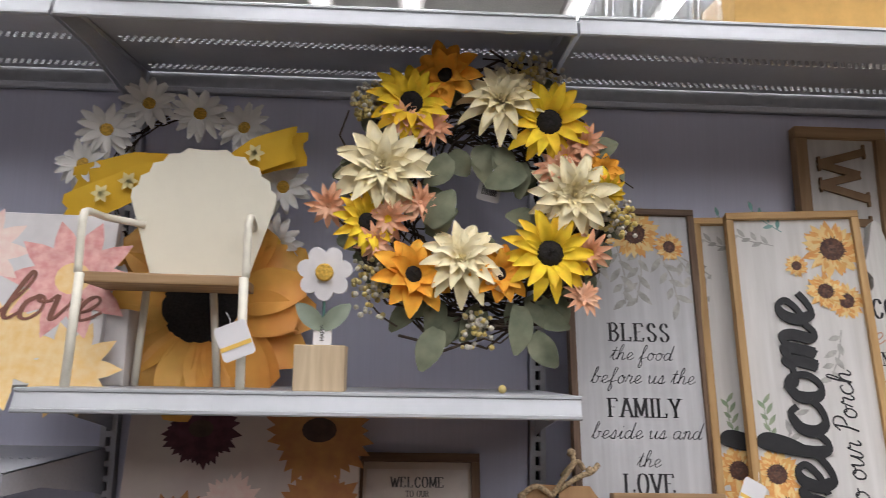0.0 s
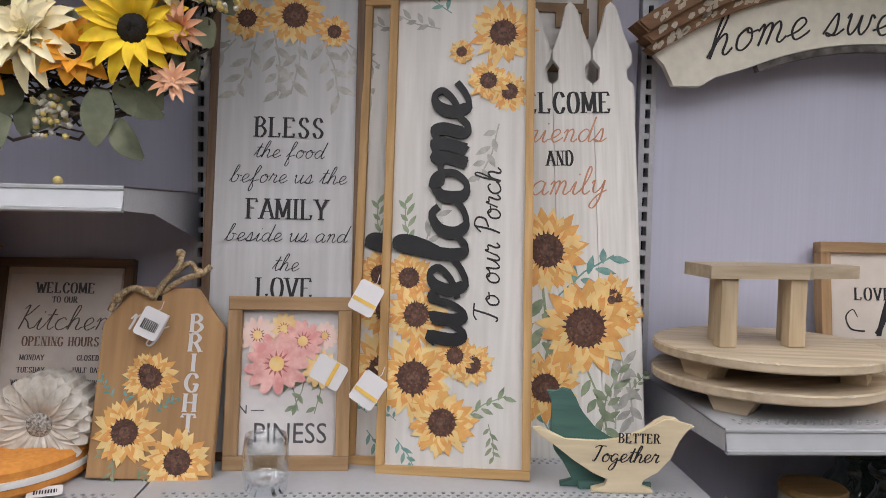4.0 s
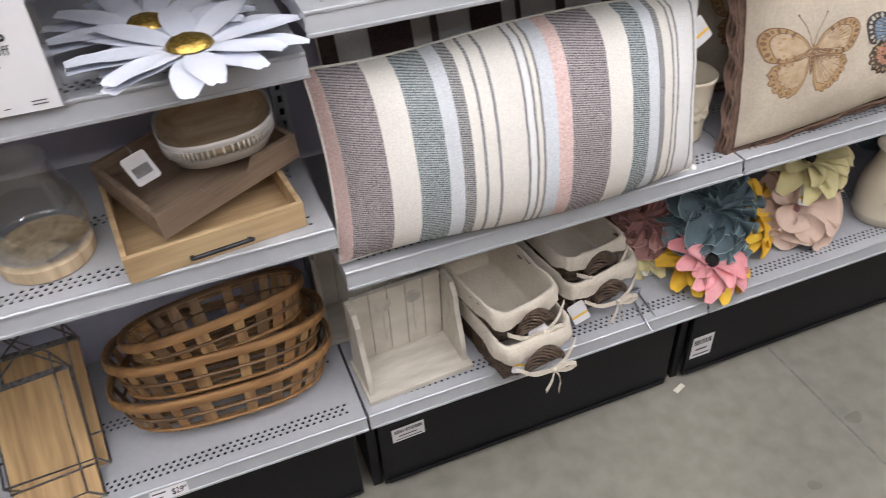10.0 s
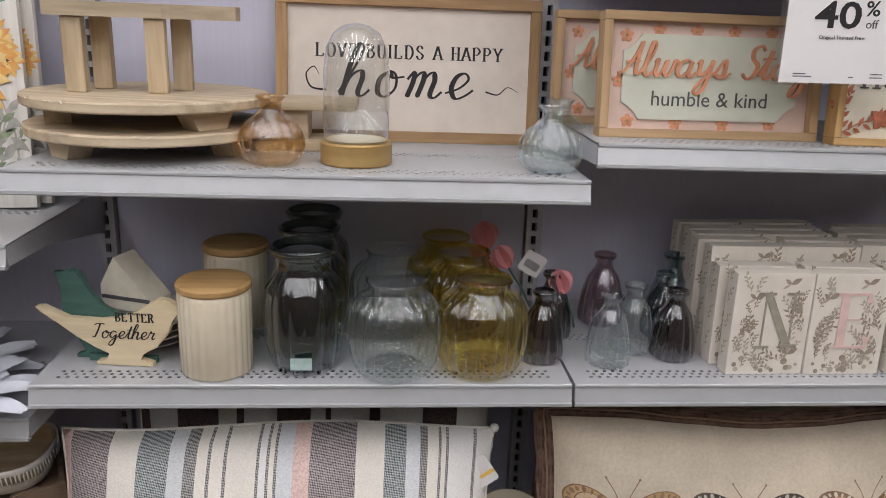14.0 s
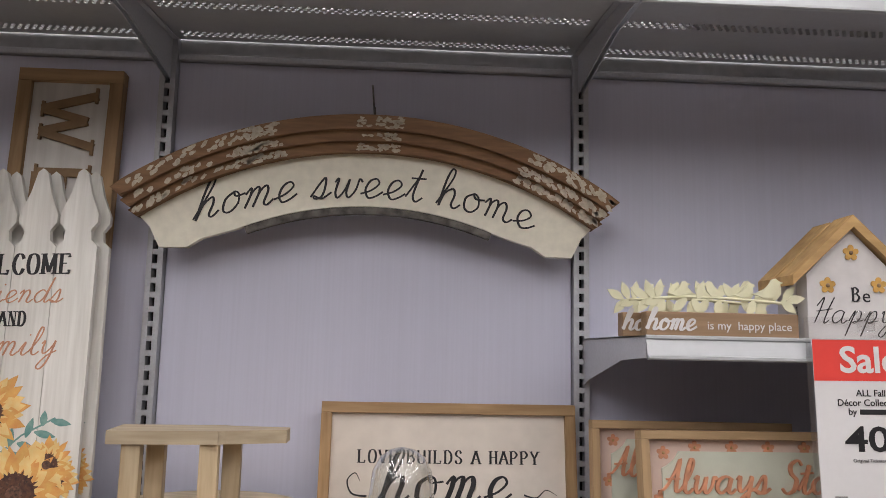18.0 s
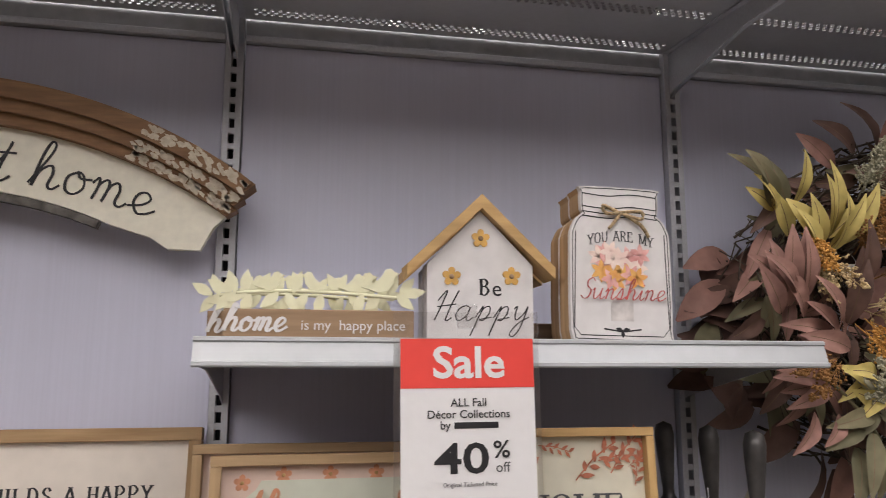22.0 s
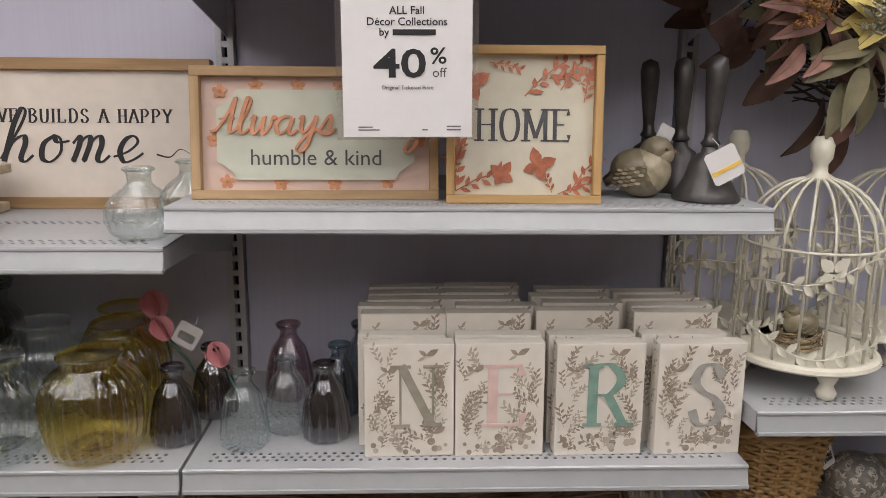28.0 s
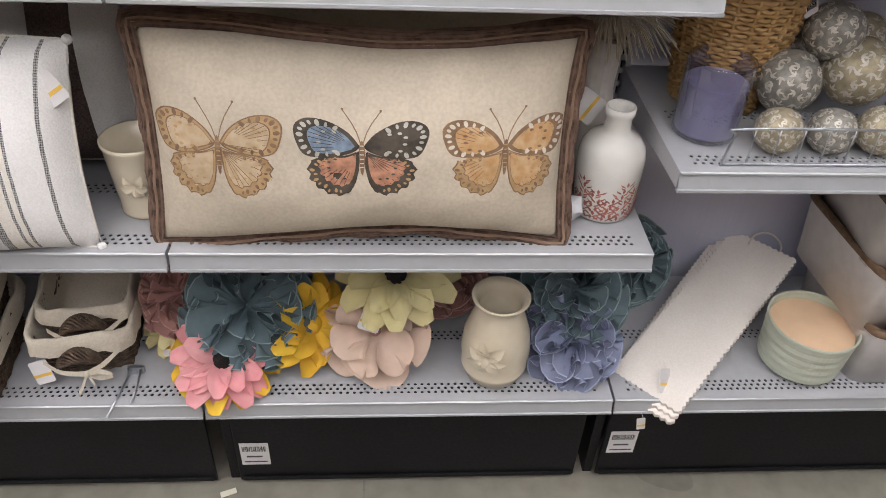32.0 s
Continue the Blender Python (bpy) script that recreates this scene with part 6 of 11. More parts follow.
part("body", loft([oval(0.075, 0.055, 0.0), oval(0.088, 0.07, 0.008), oval(0.097, 0.08, 0.03), oval(0.1, 0.083, 0.036)]), M_GLAZE, bk)
part("rim", loft([oval(0.1, 0.083, 0.053), oval(0.102, 0.085, 0.060), oval(0.103, 0.086, 0.068), oval(0.1005, 0.0835, 0.068), oval(0.098, 0.081, 0.053)], cap=False), M_GLAZE, bk)
part("liner", loft([oval(0.074, 0.054, 0.010), oval(0.092, 0.075, 0.034), oval(0.0965, 0.079, 0.064)]), M_PALEWOOD, bk, "pale wood inside")
bm = bmesh.new()
for (x0, y0, z0), (x1, y1, z1) in zip(oval(0.1, 0.083, 0.034, 72), oval(0.1, 0.083, 0.055, 72)):
    tube([(x0, y0, z0), (x1, y1, z1)], 0.0019, bm, 4)
tagged(part("border_slats", bm, M_GLAZE, bk), kind="stuff")

# green truck
M_TRUCK = mat("truck_green", (0.03, 0.22, 0.14), 0.35, color2=(0.025, 0.17, 0.11), scale=14, coarse=10, stain=0.1)
tr = thing("toy_truck", "green metal toy truck loaded with painted flowers", "ornament", pose(0.12, -0.16, Z2C, 0, 0, -6))
o = [(-0.13, 0.04), (-0.13, 0.085), (-0.03, 0.085), (-0.022, 0.135), (-0.005, 0.152), (0.05, 0.152), (0.07, 0.14), (0.082, 0.1), (0.12, 0.092), (0.135, 0.075), (0.137, 0.03), (-0.1, 0.03)]
part("body", prism(o, -0.045, 0.045, bevel=0.005), M_TRUCK, tr)
o = [(-0.012, 0.105), (-0.008, 0.135), (0.0, 0.142), (0.028, 0.142), (0.03, 0.105)]
part("window", prism(o, -0.0465, -0.0455), M_DARK, tr)
for x in (-0.075, 0.09):
    for y0 in (-0.05, 0.04):
        bm = lathe([(0.0, 0.0), (0.026, 0.0), (0.029, 0.003), (0.029, 0.012), (0.0, 0.012)], 24)
        bm.transform(pose(x, y0 + 0.006, 0.029, 90))
        wq = part("wheel", bm, M_DARK, tr, "black tyre with white spokes")
        bm = bmesh.new()
        for k in range(8):
            ribbon(bm, [(x, 0.029), (x + 0.02 * math.cos(k * math.pi / 4), 0.029 + 0.02 * math.sin(k * math.pi / 4))], lambda a, b, t: 0.0035, 0.001, y0 - 0.0062)
        part("spoke_ring", bm, M_WHITE, wq)
    bm = lathe([(0.034, -0.006), (0.038, 0.0), (0.037, 0.006)], 24)
    bm.transform(pose(x, -0.047, 0.03, 90))
    part("fender", bm, M_TRUCK, tr)
bm = bmesh.new()
rr = random.Random(15)
for i in range(46):
    bloom3(bm, pose(-0.13 + rr.uniform(0, 0.115), -0.04 + rr.uniform(-0.012, 0.05), 0.085 + rr.uniform(0, 0.055), 65 + rr.uniform(-20, 20), rr.uniform(-20, 20), 0), rr, [(5, 0.013, 0.011, 12, rr.choice((0, 1, 1, 2)), 0.001, 0.2, 0.2)])
part("flower_load", bm, [F_WHT, mat("magenta_petal", (0.55, 0.07, 0.16), 0.6), mat("pale_rose", (0.72, 0.42, 0.42), 0.6)], tr)
bx2 = thing("grey_stand", "low pale grey wooden stand at the back of the shelf", "stand", pose(0.25, -0.11, Z2C))
part("stand_top", boxed(-0.09, 0.09, -0.06, 0.06, 0.0, 0.055, 0.002), mat("grey_wash", (0.42, 0.40, 0.42), 0.7, var=0.06, scale=20), bx2)

# ---- papier-mache letters ----
M_MACHE = mat("papier_mache", (0.40, 0.34, 0.24), 0.9, color2=(0.34, 0.28, 0.19), scale=50, coarse=14, stain=0.08, bump=0.08)
M_PCHFL = mat("peach_paste_flower", (0.74, 0.41, 0.28), 0.85, color2=(0.66, 0.34, 0.23), scale=40, bump=0.05)
M_ORFL = mat("orange_paste_flower", (0.66, 0.30, 0.05), 0.85, var=0.1, scale=40, bump=0.05)
M_YLFL = mat("yellow_paste_flower", (0.66, 0.46, 0.08), 0.85, var=0.1, scale=40, bump=0.05)


def inside(p, o):
    c = False
    for (x0, z0), (x1, z1) in zip(o, o[1:] + o[:1]):
        if (z0 > p[1]) != (z1 > p[1]) and p[0] < (x1 - x0) * (p[1] - z0) / (z1 - z0) + x0:
            c = not c
    return c


def block_letter(m, o, depth, fm, count, seed, what):
    e = thing("block_letter", "brown papier-mache letter faced with " + what + " flowers", "letter ornament", m, "flowered letters")
    part("block", prism(o, 0.008, depth), M_MACHE, e)
    bm = bmesh.new()
    r = random.Random(seed)
    xs, zs = [p[0] for p in o], [p[1] for p in o]
    n = 0
    while n < count:
        x, z = r.uniform(min(xs), max(xs)), r.uniform(min(zs), max(zs))
        if inside((x, z), o):
            n += 1
            s = r.choice((0.6, 0.8, 1.0, 1.7))
            mm = pose(x, 0.0065 - r.uniform(0, 0.004), z, 90 + r.uniform(-12, 12), r.uniform(-12, 12), r.uniform(0, 40))
            for q in range(10):
                petal3(bm, mm @ pose(0, 0, 0.0002 * q, 0, 0, 36 * q) @ pose(0.0015 * s, 0, 0, 0, -10, 0), 0.0125 * s * r.uniform(0.9, 1.1), 0.0064 * s, 0, 0.25, 0.15, nu=3, tip=0.55)
            ball(bm, mm @ Vector((0, 0, 0.002)), 0.0024 * s, 0, 1)
    tagged(part("flower_face", bm, fm, e, what + " paste flowers"), kind="stuff")
    return e


L_J = [(-0.06, 0.222), (-0.06, 0.178), (0.012, 0.178), (0.012, 0.075), (0.004, 0.052), (-0.016, 0.044), (-0.034, 0.055), (-0.038, 0.082), (-0.085, 0.082), (-0.085, 0.05), (-0.062, 0.014), (-0.016, 0.0), (0.034, 0.012), (0.06, 0.05), (0.064, 0.222)]
L_T = [(-0.066, 0.225), (-0.066, 0.185), (-0.026, 0.178), (-0.024, 0.0), (0.024, 0.0), (0.026, 0.178), (0.066, 0.185), (0.066, 0.225)]
L_I = [(-0.018, 0.1), (-0.018, 0.0), (0.018, 0.0), (0.018, 0.1)]
L_N = [(-0.075, 0.23), (-0.075, 0.0), (-0.035, 0.0), (-0.035, 0.13), (0.035, 0.0), (0.075, 0.0), (0.075, 0.23), (0.035, 0.23), (0.035, 0.10), (-0.035, 0.23)]
block_letter(pose(-0.245, -0.395, 0.9205), L_J, 0.06, M_PCHFL, 130, 1, "peach")
block_letter(pose(-0.175, -0.235, 0.9205, 0, 0, -3), L_T, 0.06, M_PCHFL, 110, 2, "peach")
block_letter(pose(-0.16, -0.325, 0.9205, 0, 12, -30), L_I, 0.05, M_ORFL, 40, 3, "orange")
block_letter(pose(-0.29, -0.30, 0.9205, 0, 0, 4), L_T, 0.06, M_ORFL, 90, 4, "orange")
block_letter(pose(-0.37, -0.22, 0.9205, 0, 0, 0), L_N, 0.06, M_YLFL, 110, 5, "yellow")
block_letter(pose(-0.42, -0.33, 0.9205, 0, 0, 8), [(x * 1.0, z) for x, z in L_J], 0.06, M_YLFL, 110, 6, "yellow")
block_letter(pose(-0.30, -0.115, 0.9205, 0, -8, 0), L_N, 0.055, M_YLFL, 110, 7, "yellow")
block_letter(pose(-0.50, -0.16, 0.9205, 0, 6, 0), L_T, 0.055, M_YLFL, 90, 8, "yellow")

# ---- bottom shelf: risers, woven baskets, wire houses ----
ZB = BASE_Z + 0.0005
M_BROWNW = wood("riser_brown", (0.36, 0.20, 0.085), (0.25, 0.13, 0.05), 0)


def riser(m, w=0.3, d=0.3, h=0.13, name="wooden_riser"):
    e = thing(name, "brown wooden riser with curved feet", "riser", m, "brown risers")
    part("top", boxed(-w / 2, w / 2, -d / 2, d / 2, h - 0.022, h, 0.003), M_BROWNW, e)
    part("apron", boxed(-w / 2 + 0.015, w / 2 - 0.015, -d / 2 + 0.012, -d / 2 + 0.03, h - 0.05, h - 0.0225, 0.002), M_BROWNW, e)
    for sx in (-1, 1):
        for sy in (-1, 1):
            o = [(0, 0), (0.045, 0), (0.05, h - 0.0505), (0.07, h - 0.023), (-0.004, h - 0.023)]
            bm = prism([(sx * (x - w / 2 + 0.01) * -1 * -1, z) for x, z in o], sy * (d / 2 - 0.03), sy * (d / 2 - 0.03) + 0.028 * -sy)
            part("leg", bm, M_BROWNW, e)
    return e


riser(pose(-0.60, -0.20, ZB))
riser(pose(-0.62, -0.21, ZB + 0.131), h=0.15)


def strip_basket(m, w, d, h, material, label, flare=1.12, nx=5, nz=2, handles=True):
    """A basket woven from flat metal strips, with square gaps and a rolled rim."""
    e = thing("strip_basket", label, "basket", m, "strip-woven baskets")

    def outline(f, n=72):
        dense = []
        for i in range(720):
            t = 2 * math.pi * i / 720
            c, q = math.cos(t), math.sin(t)
            dense.append(Vector((w / 2 * f * math.copysign(abs(c) ** 0.35, c), d / 2 * f * math.copysign(abs(q) ** 0.35, q), 0)))
        run = [0.0]
        for a, b in zip(dense, dense[1:] + dense[:1]):
            run.append(run[-1] + (b - a).length)
        out, k = [], 0
        for i in range(n):
            want = run[-1] * i / n
            while run[k + 1] < want:
                k += 1
            out.append(dense[k % 720])
        return out

    def at(p, z):
        return (p.x, p.y, z)
    for k in range(nz):
        z0 = h * (0.30 + 0.36 * k)
        f0, f1 = 1 + (flare - 1) * z0 / h, 1 + (flare - 1) * (z0 + h * 0.15) / h
        part("band", loft([[at(p, z0) for p in outline(f0)], [at(p, z0 + h * 0.15) for p in outline(f1)]], cap=False), material, e)
    lo, mid, hi = outline(1.0), outline(1 + (flare - 1) * 0.5), outline(flare)
    for i in range(18):
        bm = bmesh.new()
        vs = [[bm.verts.new(at(ring[(4 * i + q) % 72] * (1.006 if zz < h * 0.9 and i % 2 else 0.996), zz)) for q in (0, 1, 2)] for ring, zz in ((lo, 0.0), (mid, h * 0.5), (hi, h))]
        for a, b in zip(vs, vs[1:]):
            for q in (0, 1):
                bm.faces.new((a[q], a[q + 1], b[q + 1], b[q]))
        part("strip", bm, material, e)
    for i in range(nx):
        x = -w / 2 + w * (i + 0.5) / nx
        part("floor_strip", boxed(x - w / nx * 0.26, x + w / nx * 0.26, -d / 2 * 0.97, d / 2 * 0.97, 0.0, 0.0015), material, e)
    for i in range(3):
        y = -d / 2 + d * (i + 0.5) / 3
        part("floor_strip", boxed(-w / 2 * 0.98, w / 2 * 0.98, y - 0.016, y + 0.016, 0.0018, 0.003), material, e)
    rim = [Vector(at(p, h)) for p in hi[::2]]
    part("rim", tube(rim + rim[:1], 0.0042, n=6), material, e)
    if handles:
        for sx in (-1, 1):
            pts = [(sx * w / 2 * flare, -0.05, h), (sx * (w / 2 * flare + 0.006), -0.045, h + 0.035), (sx * (w / 2 * flare + 0.008), 0.0, h + 0.045), (sx * (w / 2 * flare + 0.006), 0.045, h + 0.035), (sx * w / 2 * flare, 0.05, h)]
            bm = bmesh.new()
            rows = [[bm.verts.new(p + Vector((0, 0, dz))) for dz in (-0.008, 0.008)] for p in smooth_line3(pts)]
            for a, b in zip(rows, rows[1:]):
                bm.faces.new((a[0], a[1], b[1], b[0]))
            part("handle", bm, material, e)
    return e


M_TEAL = mat("teal_enamel", (0.06, 0.15, 0.13), 0.25, color2=(0.09, 0.20, 0.17), scale=14, coarse=12, stain=0.1)
M_GALV = mat("grey_tin", (0.32, 0.29, 0.27), 0.45, metal=0.3, var=0.12, scale=30)
M_OFFW = mat("offwhite_tin", (0.58, 0.53, 0.45), 0.5, var=0.06, scale=30)
strip_basket(pose(-0.215, -0.29, ZB, 0, 0, -8), 0.25, 0.19, 0.10, M_GALV, "grey strip-woven metal basket under another", handles=False)
strip_basket(pose(-0.235, -0.265, ZB + 0.102, -14, 4, -8), 0.27, 0.2, 0.11, M_TEAL, "teal strip-woven metal basket tilted in a stack")
strip_basket(pose(-0.135, -0.105, ZB + 0.10, 40, 10, -10), 0.26, 0.19, 0.10, M_OFFW, "off-white strip-woven metal basket leaning at the back", handles=False)
hang_tag(pose(-0.29, -0.30, 0.60, -40, 20, 0), "white bar-code label on the teal basket", 0.055, 0.042, True)
M_WIRE = mat("dark_steel_wire", (0.22, 0.21, 0.21), 0.4, metal=0.7, var=0.2, scale=80)
M_BOARDW = wood("plank_wood", (0.56, 0.37, 0.17), (0.33, 0.20, 0.085), 2)


def wire_house(m):
    """A house-shaped wire frame lying back, with a wooden board as its floor."""
    e = thing("wire_house", "house-shaped steel wire frame with a wooden board", "planter frame", m, "wire house planters")
    part("board", boxed(-0.081, 0.081, 0.0, 0.012, 0.0, 0.285, 0.001), M_BOARDW, e, "grained wooden board")
    part("board_edge", boxed(-0.078, 0.078, 0.0122, 0.016, -0.002, 0.302), M_WIRE, e)
    for y in (0.004, -0.14):
        bm = bmesh.new()
        tube([(-0.084, y, 0.0), (-0.084, y, 0.29), (0, y, 0.36), (0.084, y, 0.29), (0.084, y, 0.0), (-0.084, y, 0.0)], 0.0028, bm, 6)
        part("house_outline", bm, M_WIRE, e)
    for p in ((-0.084, 0.0), (0.084, 0.0), (-0.084, 0.29), (0.084, 0.29), (0, 0.36)):
        part("tie_rod", tube([(p[0], 0.004, p[1]), (p[0], -0.14, p[1])], 0.0026), M_WIRE, e)
    part("cross_rod", tube([(-0.084, -0.004, 0.07), (0.084, -0.004, 0.07)], 0.0024), M_WIRE, e)
    return e


WH = wire_house(pose(0.272, -0.415, ZB, -58, -2, 3))
copy_thing(WH, pose(0.028, -0.33, ZB, -52, 9, -5))
copy_thing(WH, pose(0.285, -0.33, ZB, -56, 0, 2))

M_SPLINT = wood("splint_wood", (0.40, 0.22, 0.085), (0.22, 0.11, 0.045), 0, rough=0.5)
M_SPLINTV = wood("splint_upright", (0.46, 0.29, 0.13), (0.22, 0.12, 0.055), 2, rough=0.5)
# Darker splints of mixed tone; on the inner hoops it stands for shade.
M_DKSPL = wood("splint_dark", (0.20, 0.12, 0.06), (0.12, 0.07, 0.035), 0, rough=0.55)


def splint_basket(m, a, b, h, label):
    """An oval splint basket: upright splints between a floor and two bent rims."""
    e = thing("splint_basket", label, "basket", m, "oval splint baskets")
    n = 26
    lo, hi = oval(a * 0.86, b * 0.84, 0.0, n), oval(a, b, h, n)
    for i in range(n):
        (x0, y0, z0), (x1, y1, z1) = lo[i], hi[i]
        d = Vector((lo[(i + 1) % n][0] - lo[i - 1][0], lo[(i + 1) % n][1] - lo[i - 1][1], 0)).normalized() * (0.0125 + 0.002 * math.sin(i * 2.7))
        bm = bmesh.new()
        c = [bm.verts.new(v) for v in (Vector((x0, y0, z0)) - d, Vector((x0, y0, z0)) + d, Vector((x1, y1, z1)) + d, Vector((x1, y1, z1)) - d)]
        bm.faces.new(c)
        part("splint", bm, (M_SPLINTV, M_SPLINTV, M_SPLINT, M_DKSPL)[(i * 7) % 4], e)
    # The dark inner hoops put the shade of the basket's inside into colour.
    for f, z, hh, mm in ((1.012, h - 0.018, 0.023, M_SPLINT), (0.975, h - 0.012, 0.016, M_DKSPL), (0.93, h * 0.42, 0.008, M_DKSPL), (0.88, 0.004, 0.008, M_SPLINT)):
        part("hoop", loft([oval(a * f, b * f, z), oval(a * f + 0.004, b * f + 0.004, z + hh * 0.2), oval(a * f + 0.004, b * f + 0.004, z + hh * 0.8), oval(a * f, b * f, z + hh), oval(a * f - 0.003, b * f - 0.003, z + hh * 0.5)], cap=False), mm, e)
    for i in range(7):
        y = -b * 0.75 + b * 1.5 * i / 6
        part("floor_splint", boxed(-a * 0.84 * math.sqrt(max(0.05, 1 - (y / b / 0.9) ** 2)), a * 0.84 * math.sqrt(max(0.05, 1 - (y / b / 0.9) ** 2)), y - 0.009, y + 0.009, 0.0, 0.0015), M_SPLINTV, e)
    return e


splint_basket(pose(0.645, -0.225, ZB + 0.006, -14, 0, -3), 0.245, 0.15, 0.09, "oval wooden splint basket at the bottom of a stack")
splint_basket(pose(0.65, -0.21, ZB + 0.075, -20, 1, -2), 0.238, 0.145, 0.09, "oval wooden splint basket nested in a stack")
splint_basket(pose(0.665, -0.21, ZB + 0.15, -24, -3, 4), 0.2, 0.12, 0.08, "smaller oval wooden splint basket on top of a stack")
for k, (x, txt) in enumerate(((0.475, "$29"), (-0.46, "$29"))):
    pl = thing("price_label", "white shelf price label with black figures", "price label", pose(x, -0.4435, ZB - 0.028, -20, 0, 0), "shelf price labels")
    part("card", boxed(-0.038, 0.038, 0, 0.0008, -0.004, 0.024), M_PAPER, pl)
    write(pl, typed(txt, 0.02, weight=0.005, stretch=0.8), 0.017, 0.003, -0.0002, M_INK)
    write(pl, typed("99", 0.010, weight=0.005, stretch=0.8), 0.032, 0.010, -0.0002, M_INK)
    part("fine_print", boxed(-0.034, -0.006, -0.0008, -0.0001, 0.014, 0.017), M_GREYINK, pl)
    part("fine_print", boxed(-0.034, -0.014, -0.0008, -0.0001, 0.004, 0.006), M_GREYINK, pl)


def kick_label(x, z, w=0.065, h=0.034, roll=0.0):
    e = thing("kick_label", "white bar-code sticker on the black kick plate", "sticker", pose(x, -0.3765, z, 0, roll, 0), "kick plate stickers")
    part("sticker", boxed(-w / 2, w / 2, -0.0006, 0, 0, h), M_PAPER, e)
    bm = bmesh.new()
    r = random.Random(7)
    q = -w * 0.42
    while q < w * 0.4:
        b = r.choice((0.0012, 0.002, 0.003))
        box(bm, q, q + b, -0.001, -0.0006, h * 0.62, h * 0.85)
        q += b + r.choice((0.001, 0.002))
    part("bar_code", bm, M_GREYINK, e)
    part("fine_print", boxed(-w * 0.3, w * 0.25, -0.001, -0.0006, h * 0.35, h * 0.42), M_GREYINK, e)
    part("fine_print", boxed(-w * 0.4, w * 0.4, -0.001, -0.0006, h * 0.12, h * 0.17), M_GREYINK, e)


kick_label(0.08, 0.15, 0.085, 0.05)
kick_label(1.02, 0.175, 0.085, 0.05, roll=-2)
kick_label(1.905, 0.08, 0.07, 0.085)
kick_label(2.82, 0.105, 0.07, 0.085)

# ---- bay of jars: arch sign, risers, vases ----
Z3A, Z3B, Z3C = 1.6745, 1.3145, 0.8065
M_ARCHW = mat("weathered_moulding", (0.26, 0.145, 0.075), 0.75, color2=(0.18, 0.095, 0.05), scale=6, coarse=20, stain=0.15, bump=0.15, stretch=(1, 8, 8))
M_FLAKE = mat("flaking_paint", (0.60, 0.54, 0.44), 0.85, color2=(0.45, 0.38, 0.29), scale=120, bump=0.2)


def arch_sign():
    e = thing("arch_sign", "arched cream sign with black script under a weathered wooden moulding", "wall sign", pose(1.367, -0.062, 2.372))
    half, rise = 0.513, 0.166
    rad = (half * half + rise * rise) / (2 * rise)
    amax = math.asin(half / rad)

    def arc(r, frac, n=36):
        return [(r * math.sin(a), r * math.cos(a) - rad + rise) for a in (amax * frac * (2 * i / n - 1) for i in range(n + 1))]
    # moulding: three stepped ridges
    for r0, r1, y0 in ((rad + 0.006, rad - 0.024, -0.062), (rad - 0.024, rad - 0.046, -0.05), (rad - 0.046, rad - 0.066, -0.038)):
        o = arc(r0, 1.0) + arc(r1, 0.985)[::-1]
        part("moulding", prism(o, y0, 0.0, bevel=0.004), M_ARCHW, e, "worn brown moulded wood")
    low = arc(rad - 0.178, 0.72)
    up = arc(rad - 0.064, 0.98)
    o = up + [(0.445, -0.068), (0.425, -0.108), (0.37, -0.108), (0.34, -0.088)] + low[::-1][2:-2] + [(-0.34, -0.088), (-0.37, -0.108), (-0.425, -0.108), (-0.445, -0.068)]
    part("board", prism(o, -0.018, 0.0), M_CREAM, e, "cream painted board")
    # A dark strip along the board's foot stands in for its shadow.
    low2 = arc(rad - 0.179, 0.72)
    o = low2[3:-3] + arc(rad - 0.193, 0.72)[3:-3][::-1]
    part("edge_shadow", prism(o, -0.017, 0.002), mat("edge_shadow_grey", (0.13, 0.12, 0.11), 0.85, var=0.3, scale=40), e, "dark strip painted as the shadow under the board's edge")
    rr = random.Random(17)
    bm = bmesh.new()
    for k in range(430):
        a = amax * rr.choice((rr.uniform(-0.98, -0.42), rr.uniform(-0.5, -0.35), rr.uniform(-0.05, 0.12), rr.uniform(0.6, 0.98), rr.uniform(0.6, 0.98)))
        r = rad - rr.choice((rr.uniform(-0.002, 0.02), rr.uniform(0.03, 0.044), rr.uniform(0.05, 0.062)))
        dep = -0.0625 if r > rad - 0.024 else (-0.0505 if r > rad - 0.046 else -0.0385)
        cx, cz = r * math.sin(a), r * math.cos(a) - rad + rise
        n = rr.randrange(6, 10)
        pts = [(cx + rr.uniform(0.3, 1.1) * 0.0085 * math.cos(2 * math.pi * q / n) * math.cos(a) + 0.006 * math.sin(2 * math.pi * q / n) * math.sin(a),
                cz + rr.uniform(0.3, 1.2) * 0.0042 * math.sin(2 * math.pi * q / n) - 0.012 * math.cos(2 * math.pi * q / n) * math.sin(a)) for q in range(n)]
        bm.faces.new([bm.verts.new((x, dep - 0.0003 * (k % 5), z)) for x, z in pts])
    tagged(part("flaking_paint", bm, M_FLAKE, e, "patches of pale flaking paint"), kind="stuff")
    bm = script("home sweet home", 0.041, 0.11, 0.0008, 0.25, 0.14, 0.75, arc=0.5)
    write(e, bm, -0.008, rise - 0.160, -0.0185, M_INK, "lettering")
    return e


arch_sign()
wk = thing("wall_hook", "bent wire hook holding the arched sign", "hook", pose(1.367, 0, 2.575))
